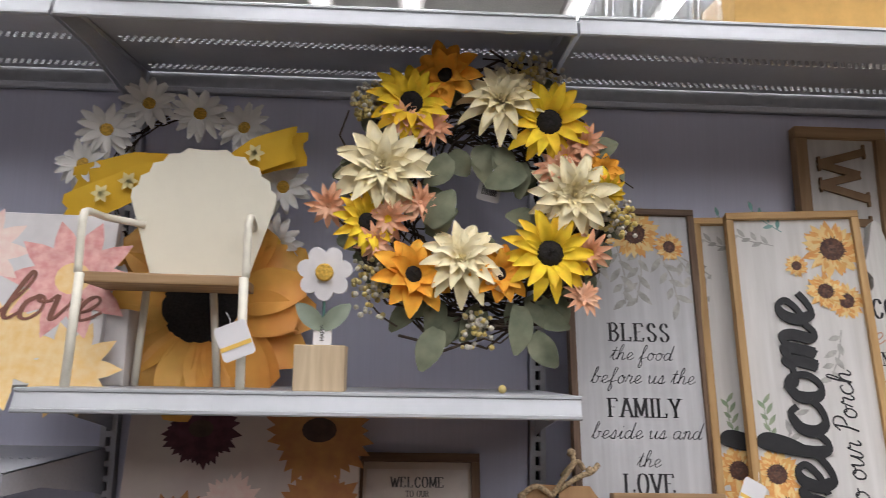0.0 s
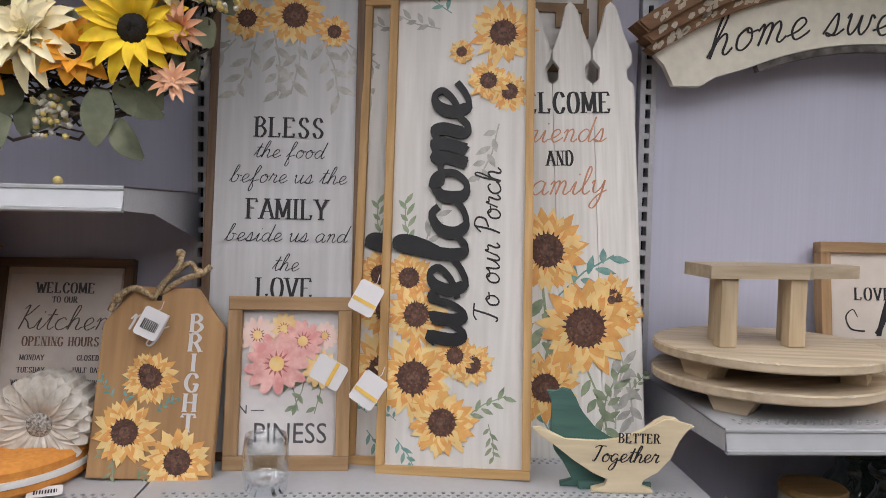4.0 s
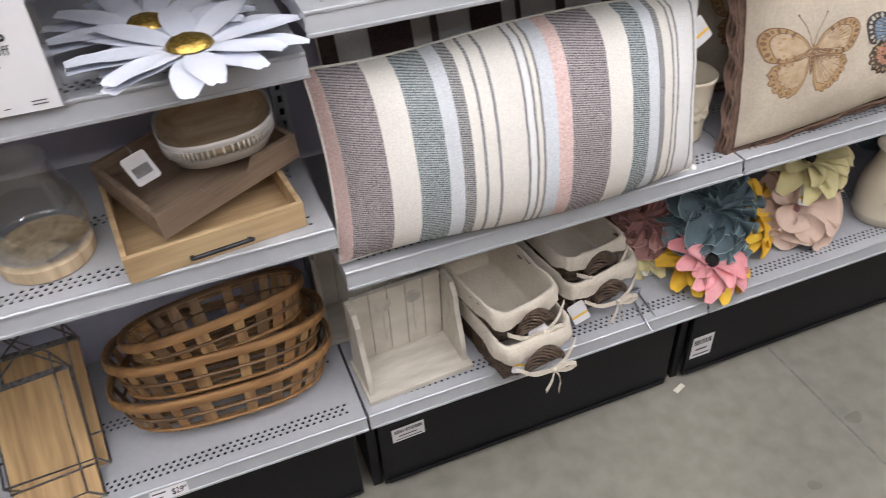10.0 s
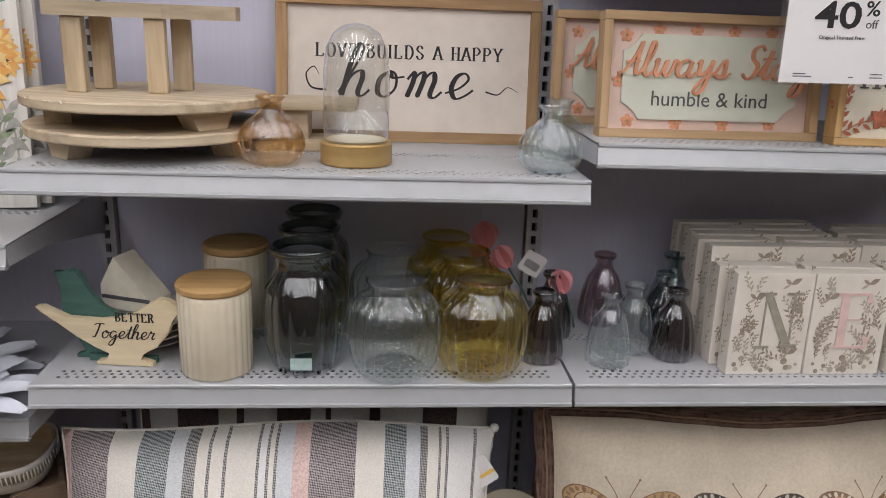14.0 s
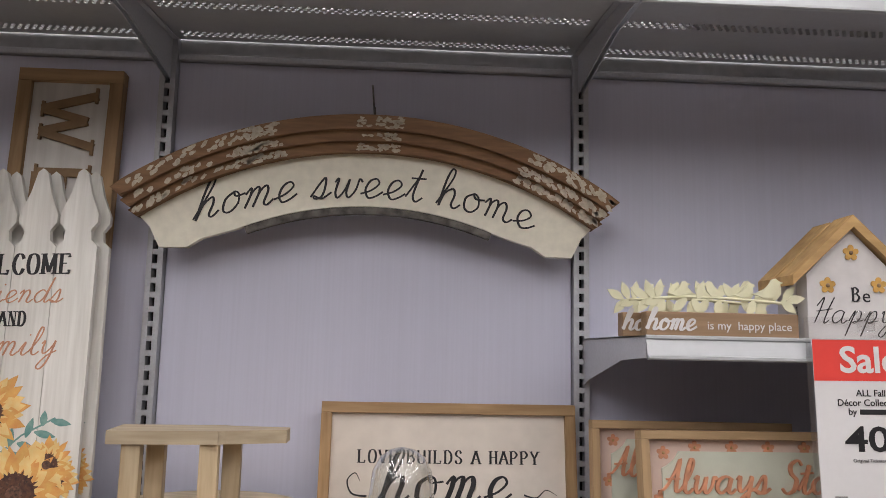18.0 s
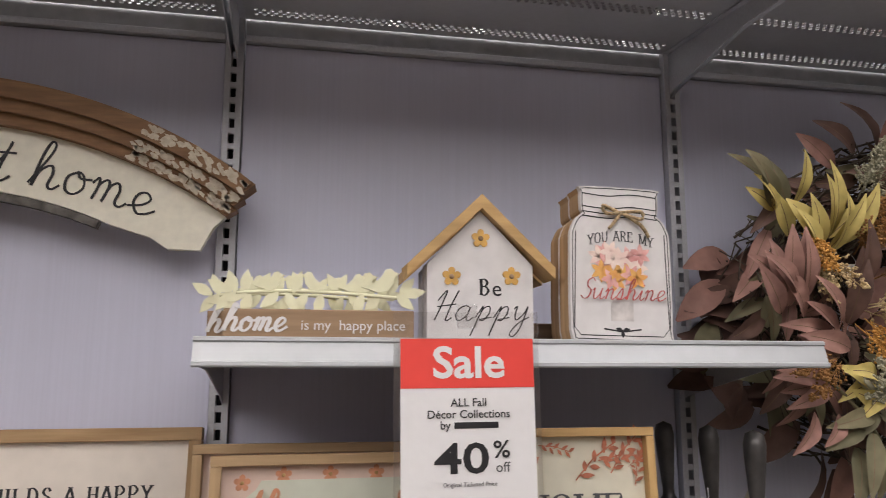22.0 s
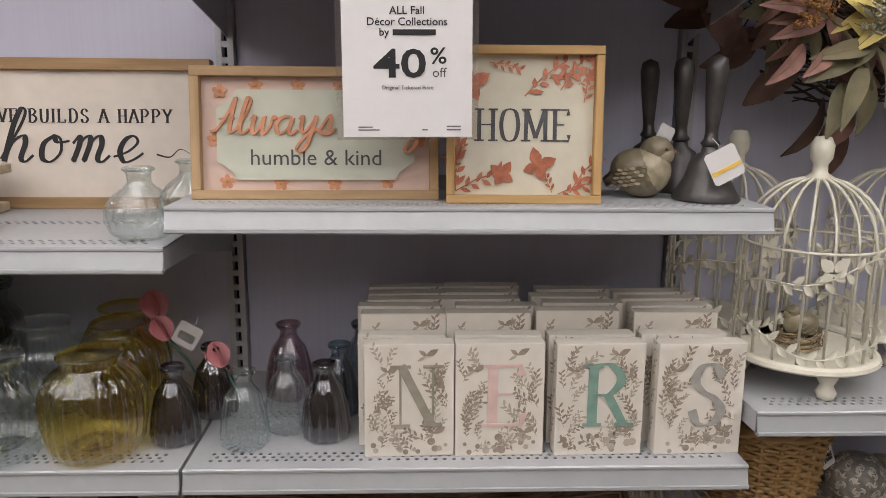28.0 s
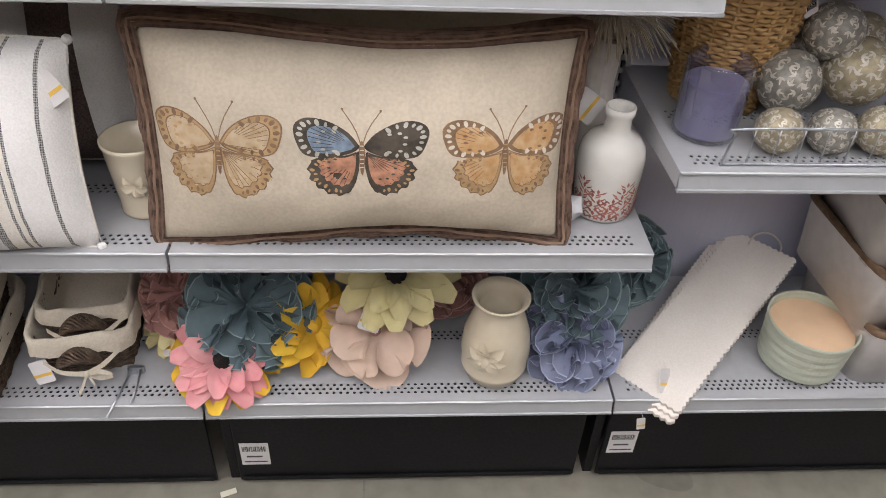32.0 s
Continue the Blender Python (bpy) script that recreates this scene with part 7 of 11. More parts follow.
part("wire", tube([(-0.006, 0.003, 0.075), (-0.004, -0.012, 0.06), (0.003, -0.02, -0.02)], 0.0022), M_WIRE, wk)
part("wire", tube([(0.001, -0.016, 0.02), (0.006, -0.018, -0.03)], 0.0022), M_WIRE, wk)

M_DRIFT = wood("driftwood", (0.60, 0.50, 0.36), (0.43, 0.34, 0.23), 0)
M_DRIFTV = wood("driftwood_upright", (0.58, 0.47, 0.32), (0.42, 0.32, 0.20), 2)


def round_riser(m, r=0.205):
    e = thing("round_riser", "round pale wooden tray on wedge feet with a worn rim", "riser", m, "round risers")
    part("top", lathe([(0.0, 0.032), (r - 0.003, 0.032), (r, 0.035), (r, 0.047), (r - 0.003, 0.05), (0.0, 0.05)], 64), M_DRIFT, e)
    for a in (-60, 60, 180):
        bm = prism([(-0.028, 0.0), (0.028, 0.0), (0.045, 0.0315), (-0.045, 0.0315)], -0.02, 0.02)
        part("foot", bm, M_DRIFT, e, at=pose(0, 0, 0, 0, 0, a) @ pose(0, -r * 0.72, 0))
    bm = bmesh.new()
    rr = random.Random(int(m.translation.z * 1000))
    for k in range(14):
        a = rr.uniform(0, 6.28)
        p = Vector((r * math.cos(a), r * math.sin(a), 0.05))
        d = Vector((-math.sin(a), math.cos(a), 0)) * rr.uniform(0.006, 0.018)
        pts = [p - d, p - p.normalized() * 0.004 + Vector((0, 0, 0.0004)), p + d, p * 1.003 + Vector((0, 0, -0.005))]
        bm.faces.new([bm.verts.new(v) for v in pts])
    tagged(part("chipped_edge", bm, M_FLAKE, e), kind="stuff")
    return e


round_riser(pose(1.085, -0.22, Z3A, 0, 0, 15))
round_riser(pose(1.085, -0.223, Z3A + 0.0505, 0, 0, -10))
st = thing("bench_riser", "small pale wooden bench riser standing on a round tray", "riser", pose(1.065, -0.235, Z3A + 0.1012, 0, 0, 4))
o = [(-0.125, -0.05), (0.06, -0.05), (0.072, -0.042), (0.175, -0.022), (0.178, 0.022), (0.07, 0.045), (0.06, 0.055), (-0.125, 0.055)]
bm = bmesh.new()
a = [bm.verts.new((x, y, 0.122)) for x, y in o]
b = [bm.verts.new((x, y, 0.145)) for x, y in o]
bm.faces.new(a[::-1]), bm.faces.new(b)
for i in range(len(o)):
    bm.faces.new((a[i], a[(i + 1) % len(o)], b[(i + 1) % len(o)], b[i]))
part("top", bm, M_DRIFT, st)
for x, y in ((-0.085, -0.03), (0.045, -0.03), (-0.06, 0.04), (0.075, 0.035)):
    part("leg", boxed(x - 0.016, x + 0.016, y - 0.013, y + 0.013, 0, 0.1215, 0.002), M_DRIFTV, st)
pd = thing("paddle_board", "pale wooden paddle board lying behind the glass dome", "board", pose(1.335, -0.16, Z3A, 0, 0, 0))
o = [(-0.09, 0), (0.04, 0), (0.055, 0.008), (0.055, 0.018), (0.04, 0.024), (-0.09, 0.024)]
part("blade", boxed(-0.1, 0.1, -0.06, 0.06, 0, 0.018, 0.003), M_DRIFT, pd)
part("upper_blade", boxed(-0.09, 0.11, -0.05, 0.06, 0.0725, 0.09, 0.003), M_DRIFT, pd)
part("spacer", boxed(-0.06, 0.02, -0.03, 0.05, 0.0182, 0.0722, 0.003), M_DRIFT, pd)


def ribbed_vase(m, material, label, s=1.0, name="ribbed_vase"):
    e = thing(name, label, "vase", m, "small ribbed glass vases")
    p = [(0.0, 0.001), (0.034, 0.0), (0.047, 0.012), (0.054, 0.034), (0.052, 0.058), (0.04, 0.08), (0.023, 0.095), (0.018, 0.103), (0.0185, 0.118), (0.023, 0.125)]
    part("glass", lathe([(r * s, z * s * 0.86) for r, z in p], 96, ribs=16, rib=0.05), material, e, smooth=True)
    part("rim", lathe([(0.021 * s, 0.1055 * s), (0.0245 * s, 0.107 * s), (0.0245 * s, 0.110 * s), (0.021 * s, 0.1115 * s)], 28), material, e, smooth=True)
    return e


M_AQUAV = glass("faint_aqua_glass", (0.90, 0.945, 0.935))
M_AMBERP = glass("peach_glass", (0.90, 0.72, 0.46))
ribbed_vase(pose(1.308, -0.338, Z3A), M_AMBERP, "small ribbed peach glass vase")
ribbed_vase(pose(1.772, -0.36, Z3A), M_AQUAV, "small ribbed clear glass vase", 1.0)
ribbed_vase(pose(1.815, -0.235, Z3A), M_AQUAV, "small ribbed clear glass vase", 1.0)
cl = thing("glass_cloche", "clear glass dome on a round gilt wooden base", "cloche", pose(1.447, -0.32, Z3A))
part("base", lathe([(0.0, 0.0), (0.058, 0.0), (0.0605, 0.003), (0.0605, 0.035), (0.058, 0.038), (0.0, 0.038)], 48), mat("gilt_wood", (0.50, 0.34, 0.14), 0.35, metal=0.35, color2=(0.42, 0.27, 0.10), scale=8, stretch=(1, 1, 12)), cl, "gold-toned base")
part("base_top", lathe([(0.0, 0.0385), (0.05, 0.0385), (0.052, 0.041), (0.0, 0.043)], 40), M_CREAM, cl)
part("dome", lathe([(0.054, 0.0385), (0.0555, 0.10), (0.055, 0.15), (0.05, 0.19), (0.038, 0.213), (0.02, 0.225), (0.001, 0.229)], 48), M_CLEAR, cl, smooth=True)

e = framed("home_sign", "wide oak-framed cream sign with black lettering about home", lean(1.544, -0.078, Z3A, -0.042, 0.286), 0.526, 0.286, 0.022, 0.03, 0.012, (M_OAK, M_OAKV), mat("cream_board", (0.70, 0.63, 0.56), 0.7, var=0.02, scale=30))
write(e, serif("LOVE BUILDS A HAPPY", 0.026, width=0.64, space=0.3), 0.0, 0.165, 0.0117, M_INK)
write(e, script("home", 0.05, 0.2, 0.0008, 0.25, 0.25, 0.3), -0.005, 0.09, 0.0117, M_INK, "script_word")
bm = bmesh.new()
ribbon(bm, smooth_line([(0.155, 0.105), (0.18, 0.10), (0.2, 0.115), (0.222, 0.105)]), lambda a, b, t: 0.003 * (1.2 - t), 0.0006)
ribbon(bm, smooth_line([(-0.165, 0.10), (-0.195, 0.105), (-0.205, 0.13), (-0.19, 0.145), (-0.18, 0.13)]), lambda a, b, t: 0.003 * (1.4 - t), 0.0006)
tagged(part("flourish", bm, M_INK, e, at=pose(0, 0.0117, 0)), kind="stuff")

# ---- jars ----
M_SMOKE = glass("smoke_glass", (0.34, 0.41, 0.40))
M_AQUA = glass("pale_aqua_glass", (0.92, 0.955, 0.95))
M_AMBER = glass("amber_glass", (0.90, 0.79, 0.33))
M_PLUMG = glass("plum_glass", (0.70, 0.58, 0.61))
M_BLUEG = glass("slate_glass", (0.50, 0.60, 0.64))
M_DKGL = glass("black_glass", (0.40, 0.35, 0.36))


def melon_jar(m, material, label, h=0.183):
    e = thing("glass_jar", label, "jar", m, "ribbed glass jars")
    p = [(0.0, 0.007), (0.050, 0.006), (0.057, 0.0), (0.067, 0.005), (0.0765, 0.027), (0.0815, 0.062), (0.0822, 0.092), (0.0795, 0.118), (0.071, 0.140), (0.058, 0.154), (0.0495, 0.160), (0.0468, 0.166), (0.0472, 0.175), (0.0505, 0.179), (0.050, 0.183)]
    part("glass", lathe([(r, z * h / 0.183) for r, z in p], 192, ribs=24, rib=0.034), material, e, smooth=True)
    part("rim", lathe([(0.0475, 0.1775 * h / 0.183), (0.0515, 0.179 * h / 0.183), (0.0515, 0.182 * h / 0.183), (0.0475, 0.184 * h / 0.183)], 40), material, e, smooth=True)
    part("inner_floor", lathe([(0.0, 0.012), (0.034, 0.0125), (0.038, 0.016)], 40), material, e, smooth=True)
    return e


def mason_jar(m, material, label, h=0.215):
    e = thing("glass_jar", label, "jar", m, "smoked glass jars")
    p = [(0.0, 0.004), (0.048, 0.003), (0.054, 0.0), (0.062, 0.015), (0.070, 0.06), (0.071, 0.12), (0.066, 0.15), (0.052, 0.168), (0.046, 0.178), (0.047, 0.2), (0.056, 0.206), (0.056, 0.216), (0.05, 0.22)]
    part("glass", lathe([(r, z * h / 0.22) for r, z in p], 168, ribs=14, rib=0.022), material, e, smooth=True)
    part("rim", lathe([(0.052, 0.2105 * h / 0.22), (0.058, 0.212 * h / 0.22), (0.058, 0.2185 * h / 0.22), (0.052, 0.221 * h / 0.22)], 40), material, e, smooth=True)
    return e


for (x, y), kind in (((1.359, -0.347), "d"), ((1.358, -0.222), "d"), ((1.356, -0.095), "d"), ((1.517, -0.372), "c"), ((1.514, -0.19), "c"), ((1.672, -0.361), "a"), ((1.655, -0.194), "a"), ((1.628, -0.09), "a")):
    if kind == "d":
        mason_jar(pose(x, y, Z3B, 0, 0, 8), M_SMOKE, "dark smoked green glass jar, empty", 0.222)
    else:
        melon_jar(pose(x, y, Z3B, 0, 0, 8), M_AQUA if kind == "c" else M_AMBER, "ribbed pale clear glass jar, empty" if kind == "c" else "ribbed amber glass jar, empty", 0.17)
s2 = thing("jar_sticker", "pale square sticker inside the dark jar", "sticker", pose(1.359, -0.420, Z3B + 0.02, 2, 0, 0))
part("sticker", boxed(-0.018, 0.018, -0.0008, 0, 0, 0.022), mat("pale_aqua_sticker", (0.45, 0.60, 0.58), 0.6), s2)


def canister(m):
    e = thing("canister", "ribbed cream ceramic canister with a round wooden lid", "canister", m, "ribbed canisters")
    part("body", lathe([(0.0, 0.0), (0.062, 0.0), (0.065, 0.004), (0.0655, 0.15), (0.063, 0.158), (0.0, 0.158)], 144, ribs=28, rib=0.012), M_CRGLAZE, e, smooth=True)
    part("lid", lathe([(0.0, 0.1585), (0.064, 0.1585), (0.0675, 0.162), (0.0675, 0.170), (0.064, 0.174), (0.0, 0.1745)], 56), M_PINE, e, "round wooden lid")
    return e


canister(pose(1.209, -0.366, Z3B) @ Matrix.Scale(0.935, 4))
canister(pose(1.212, -0.175, Z3B + 0.012) @ Matrix.Scale(0.935, 4))
tagged(link("canister_block", boxed(1.15, 1.265, -0.2, -0.1, Z3B, Z3B + 0.0115, 0.001), M_WHITE), "thin white block under the back canister", "block")
for k in range(4):
    pl = link("plate", lathe([(0.0, 0.0), (0.06, 0.001), (0.092, 0.012), (0.095, 0.0155), (0.09, 0.0145), (0.06, 0.005), (0.0, 0.004)], 48), M_GLAZE, at=pose(1.05, -0.23, Z3B + 0.012 * k + 0.0004))
    pl.data.shade_smooth()
    tagged(pl, "white stoneware plate in a small stack", "plate", "stacked white plates")
kb = thing("folded_card", "tented kraft card with a pale pattern and dark letters", "card", pose(1.035, -0.235, Z3B + 0.065, 0, 0, -20))
o = [(-0.05, 0.0), (0.055, 0.0), (0.055, 0.022), (-0.018, 0.10), (-0.05, 0.045)]
part("card", prism(o, -0.03, 0.03), M_CREAM, kb)
part("edge_trim", boxed(-0.048, 0.053, -0.0315, -0.0302, 0.02, 0.027), M_GREYINK, kb)

# tulips and small bottles
M_TUL = mat("tulip_pink", (0.74, 0.28, 0.31), 0.65, color2=(0.80, 0.40, 0.42), scale=20)
for x, y, z, tilt, s in ((1.707, -0.135, 1.470, -10, 1.05), (1.744, -0.19, 1.448, -30, 0.9), (1.851, -0.232, 1.410, -20, 0.9)):
    t = thing("tulip", "pink artificial tulip head on a stem", "artificial flower", pose(x, y, z, 0, tilt, 0), "pink tulips")
    for i in range(6):
        bm = bmesh.new()
        petal3(bm, pose(0, 0, 0, 0, 0, i * 60) @ pose(0.004, 0, 0, 0, -72, 0), 0.052 * s, 0.044 * s, 0, 0.5, -0.1)
        part("petal", bm, M_TUL, t)
    part("stem", tube([(0, 0, 0.002), (0.004, 0.004, -0.05), (0.0, 0.008, -0.12 if z > 1.44 else -0.08)], 0.0025), M_GREENWOOD, t)
hang_tag(pose(1.775, -0.22, 1.446, 0, 30, 0), "white bar-code label hanging by the tulips", 0.045, 0.045, True)


def bottle(m, material, label, s=1.0):
    e = thing("glass_bottle", label, "bottle", m, "small glass bottles")
    p = [(0.0, 0.003), (0.034, 0.0), (0.040, 0.006), (0.0415, 0.02), (0.037, 0.058), (0.029, 0.09), (0.0185, 0.105), (0.0152, 0.112), (0.0150, 0.122), (0.0205, 0.127), (0.02, 0.133)]
    part("glass", lathe([(r * s, z * s) for r, z in p], 96, ribs=12, rib=0.06), material, e, smooth=True)
    part("rim", lathe([(0.018 * s, 0.128 * s), (0.0215 * s, 0.1295 * s), (0.0215 * s, 0.1335 * s), (0.018 * s, 0.135 * s)], 28), material, e, smooth=True)
    return e


for x, y, g, txt, s in ((1.79, -0.325, M_DKGL, "black", 1.0), (1.912, -0.345, M_AQUA, "pale aqua", 1.0), (1.975, -0.285, M_AQUA, "pale aqua", 1.0), (2.045, -0.315, M_DKGL, "black", 1.0), (1.83, -0.22, M_DKGL, "black", 1.0), (1.955, -0.14, M_PLUMG, "plum", 1.12), (2.10, -0.15, M_BLUEG, "slate blue", 1.15), (2.06, -0.215, M_BLUEG, "slate blue", 1.0)):
    bottle(pose(x, y, Z3B), g, "small " + txt + " glass bottle with ribbed sides", s)

# ---- pillows ----
M_WEAVE = mat("woven_cream", (0.85, 0.82, 0.76), 0.9, color2=(0.76, 0.73, 0.67), scale=260, coarse=8, stain=0.05, bump=0.25)
M_WPINK = mat("woven_pink", (0.82, 0.66, 0.62), 0.9, color2=(0.64, 0.43, 0.40), scale=260, bump=0.25)
M_WMAUVE = weave("woven_mauve", (0.055, 0.04, 0.05), (0.60, 0.55, 0.55))
M_WTEAL = weave("woven_teal", (0.025, 0.05, 0.06), (0.58, 0.62, 0.62))
M_WBLUE = mat("woven_pale_blue", (0.74, 0.76, 0.78), 0.9, color2=(0.60, 0.63, 0.67), scale=260, bump=0.25)
M_WGREY = weave("woven_grey_line", (0.06, 0.06, 0.065), (0.55, 0.54, 0.53))
M_WHITEW = mat("woven_white", (0.86, 0.85, 0.84), 0.9, color2=(0.78, 0.77, 0.76), scale=260, bump=0.25)
M_BROWNST = mat("woven_dark_brown", (0.07, 0.05, 0.05), 0.9, color2=(0.16, 0.12, 0.11), scale=300, bump=0.25)
PIL = [M_WEAVE, M_WPINK, M_WMAUVE, M_WTEAL, M_WBLUE, M_WGREY, M_WHITEW, M_BROWNST]


def puff(u, v, t):
    return t / 2 * max(0.0, (1 - abs(u) ** 3.0) * (1 - abs(v) ** 2.2)) ** 0.47


def pillow_xy(u, v, w, h, seed):
    sag = 0.012 * math.sin(seed + 3 * u) * v
    return w / 2 * u * (1 - 0.035 * (1 - v * v) * abs(u)), h / 2 * v * (1 - 0.05 * (1 - u * u) * abs(v)) + sag


def crease(u, v, seed):
    return 0.004 * noise.noise(Vector((u * 3.1 + seed, v * 2.3, seed))) + 0.0025 * noise.noise(Vector((u * 8, v * 7 + seed, 2.0)))


def pillow(name, label, m, w, h, t, cols, mats, seed=1.0, group=""):
    """A stuffed pillow, standing in x and z about its middle; cols: (edge, material) stripes across its width, from -1 to 1."""
    e = thing(name, label, "pillow", m, group)
    us = sorted(set([-1 + 2 * i / 40 for i in range(41)] + [c for c, _ in cols]))
    vs = [-1 + 2 * i / 22 for i in range(23)]
    for side in (-1, 1):
        bm = bmesh.new()
        g = {}
        for i, u in enumerate(us):
            for j, v in enumerate(vs):
                x, z = pillow_xy(u, v, w, h, seed)
                g[i, j] = bm.verts.new((x, side * (puff(u, v, t) + (crease(u, v, seed) if abs(u) < 1 and abs(v) < 1 else 0)), z))
        for i in range(len(us) - 1):
            um = (us[i] + us[i + 1]) / 2
            mi = [k for c, k in cols if um <= c + 1e-9][0]
            for j in range(len(vs) - 1):
                f = bm.faces.new((g[i, j], g[i + 1, j], g[i + 1, j + 1], g[i, j + 1]))
                f.material_index, f.smooth = mi, True
        bmesh.ops.recalc_face_normals(bm, faces=list(bm.faces))
        part("front_cover" if side < 0 else "back_cover", bm, mats, e)
    bm = bmesh.new()
    edge = [(u, -1) for u in us] + [(1, v) for v in vs] + [(u, 1) for u in reversed(us)] + [(-1, v) for v in reversed(vs)]
    pts = []
    for u, v in edge[::2]:
        x, z = pillow_xy(u, v, w, h, seed)
        pts.append((x, 0, z))
    tube(pts + pts[:1], 0.0028, bm, 5)
    part("seam", bm, mats[0], e)
    return e


stripes, x = [], 0.0
for wd, k in ((2.5, 1), (8.5, 2), (6, 0), (6.5, 3), (3.2, 4), (2.5, 5), (2.2, 0), (0.7, 5), (2.6, 0), (0.7, 5), (6, 0), (0.6, 5), (1.4, 6), (0.6, 5), (1.0, 0), (0.6, 5), (3.2, 4), (3.4, 1), (9.5, 2), (6, 0), (4.6, 3), (3.0, 4), (1.6, 5), (2.4, 0), (0.6, 5), (1.0, 0), (0.6, 5), (5.5, 6), (0.7, 5), (4, 6)):
    x += wd
    stripes.append((x, k))
stripes = [(-1 + 2 * c / x, k) for c, k in stripes]
SP = pillow("striped_pillow", "long woven pillow with cream, mauve, teal and pink stripes", pose(1.313, -0.372, Z3C + 0.186, -13, 0.6, 0), 0.795, 0.392, 0.20, stripes, PIL, 1.0, "striped pillows")
DS = [(-0.92, 7), (-0.75, 6), (-0.52, 7), (-0.42, 0), (-0.38, 7), (-0.2, 6), (-0.02, 7), (0.06, 6), (0.09, 7), (0.3, 6), (0.36, 7), (0.6, 6), (0.8, 7), (1.0, 6)]
pillow("striped_pillow", "dark brown and white striped pillow standing behind another", pose(1.36, -0.135, Z3C + 0.225, -6, 0, 0), 0.76, 0.43, 0.15, DS, PIL, 2.0, "striped pillows")
for sx, sz in ((1, -1), (1, 1)):
    x, z = pillow_xy(sx, sz, 0.795, 0.392, 1.0)
    bm = bmesh.new()
    ball(bm, (x, 0, z), 0.009, 0, 2)
    part("corner_tuft", bm, M_WHITEW, SP)
hang_tag(pose(1.70, -0.385, 1.085, -10, -35, 0))
M_LINEN = mat("tan_linen", (0.62, 0.545, 0.435), 0.9, color2=(0.55, 0.475, 0.375), scale=160, coarse=6, stain=0.16, bump=0.08)
M_FRINGE = mat("brown_fringe", (0.055, 0.032, 0.024), 0.9, color2=(0.17, 0.105, 0.075), scale=60, bump=0.3)
M_FRINGE2 = mat("brown_flange_stripe", (0.13, 0.08, 0.06), 0.9, color2=(0.19, 0.12, 0.09), scale=60, bump=0.3)
M_FRINGE3 = mat("tan_flange_stripe", (0.27, 0.18, 0.13), 0.9, color2=(0.20, 0.13, 0.09), scale=60, bump=0.3)
M_BLACKP = mat("butterfly_dark", (0.085, 0.07, 0.055), 0.8, var=0.2)
M_BLUEP = mat("butterfly_blue", (0.24, 0.32, 0.42), 0.8, color2=(0.14, 0.18, 0.24), scale=60)
M_ORP = mat("butterfly_orange", (0.52, 0.29, 0.12), 0.8, color2=(0.60, 0.42, 0.24), scale=70)
M_TANP = mat("butterfly_tan", (0.50, 0.34, 0.18), 0.8, color2=(0.40, 0.25, 0.12), scale=70)
M_RUSTP = mat("butterfly_rust", (0.50, 0.25, 0.16), 0.8, var=0.15, scale=70)
M_PALEP = mat("butterfly_pale", (0.68, 0.62, 0.52), 0.8, var=0.05)
M_SANDP = mat("butterfly_sand", (0.57, 0.45, 0.31), 0.8, color2=(0.48, 0.34, 0.20), scale=70)
M_UMBP = mat("butterfly_umber", (0.20, 0.12, 0.075), 0.8, color2=(0.30, 0.19, 0.11), scale=70)
BFM = [M_BLACKP, M_BLUEP, M_ORP, M_TANP, M_RUSTP, M_PALEP, M_SANDP, M_UMBP, mat("butterfly_dull_white", (0.50, 0.48, 0.42), 0.8, var=0.1)]


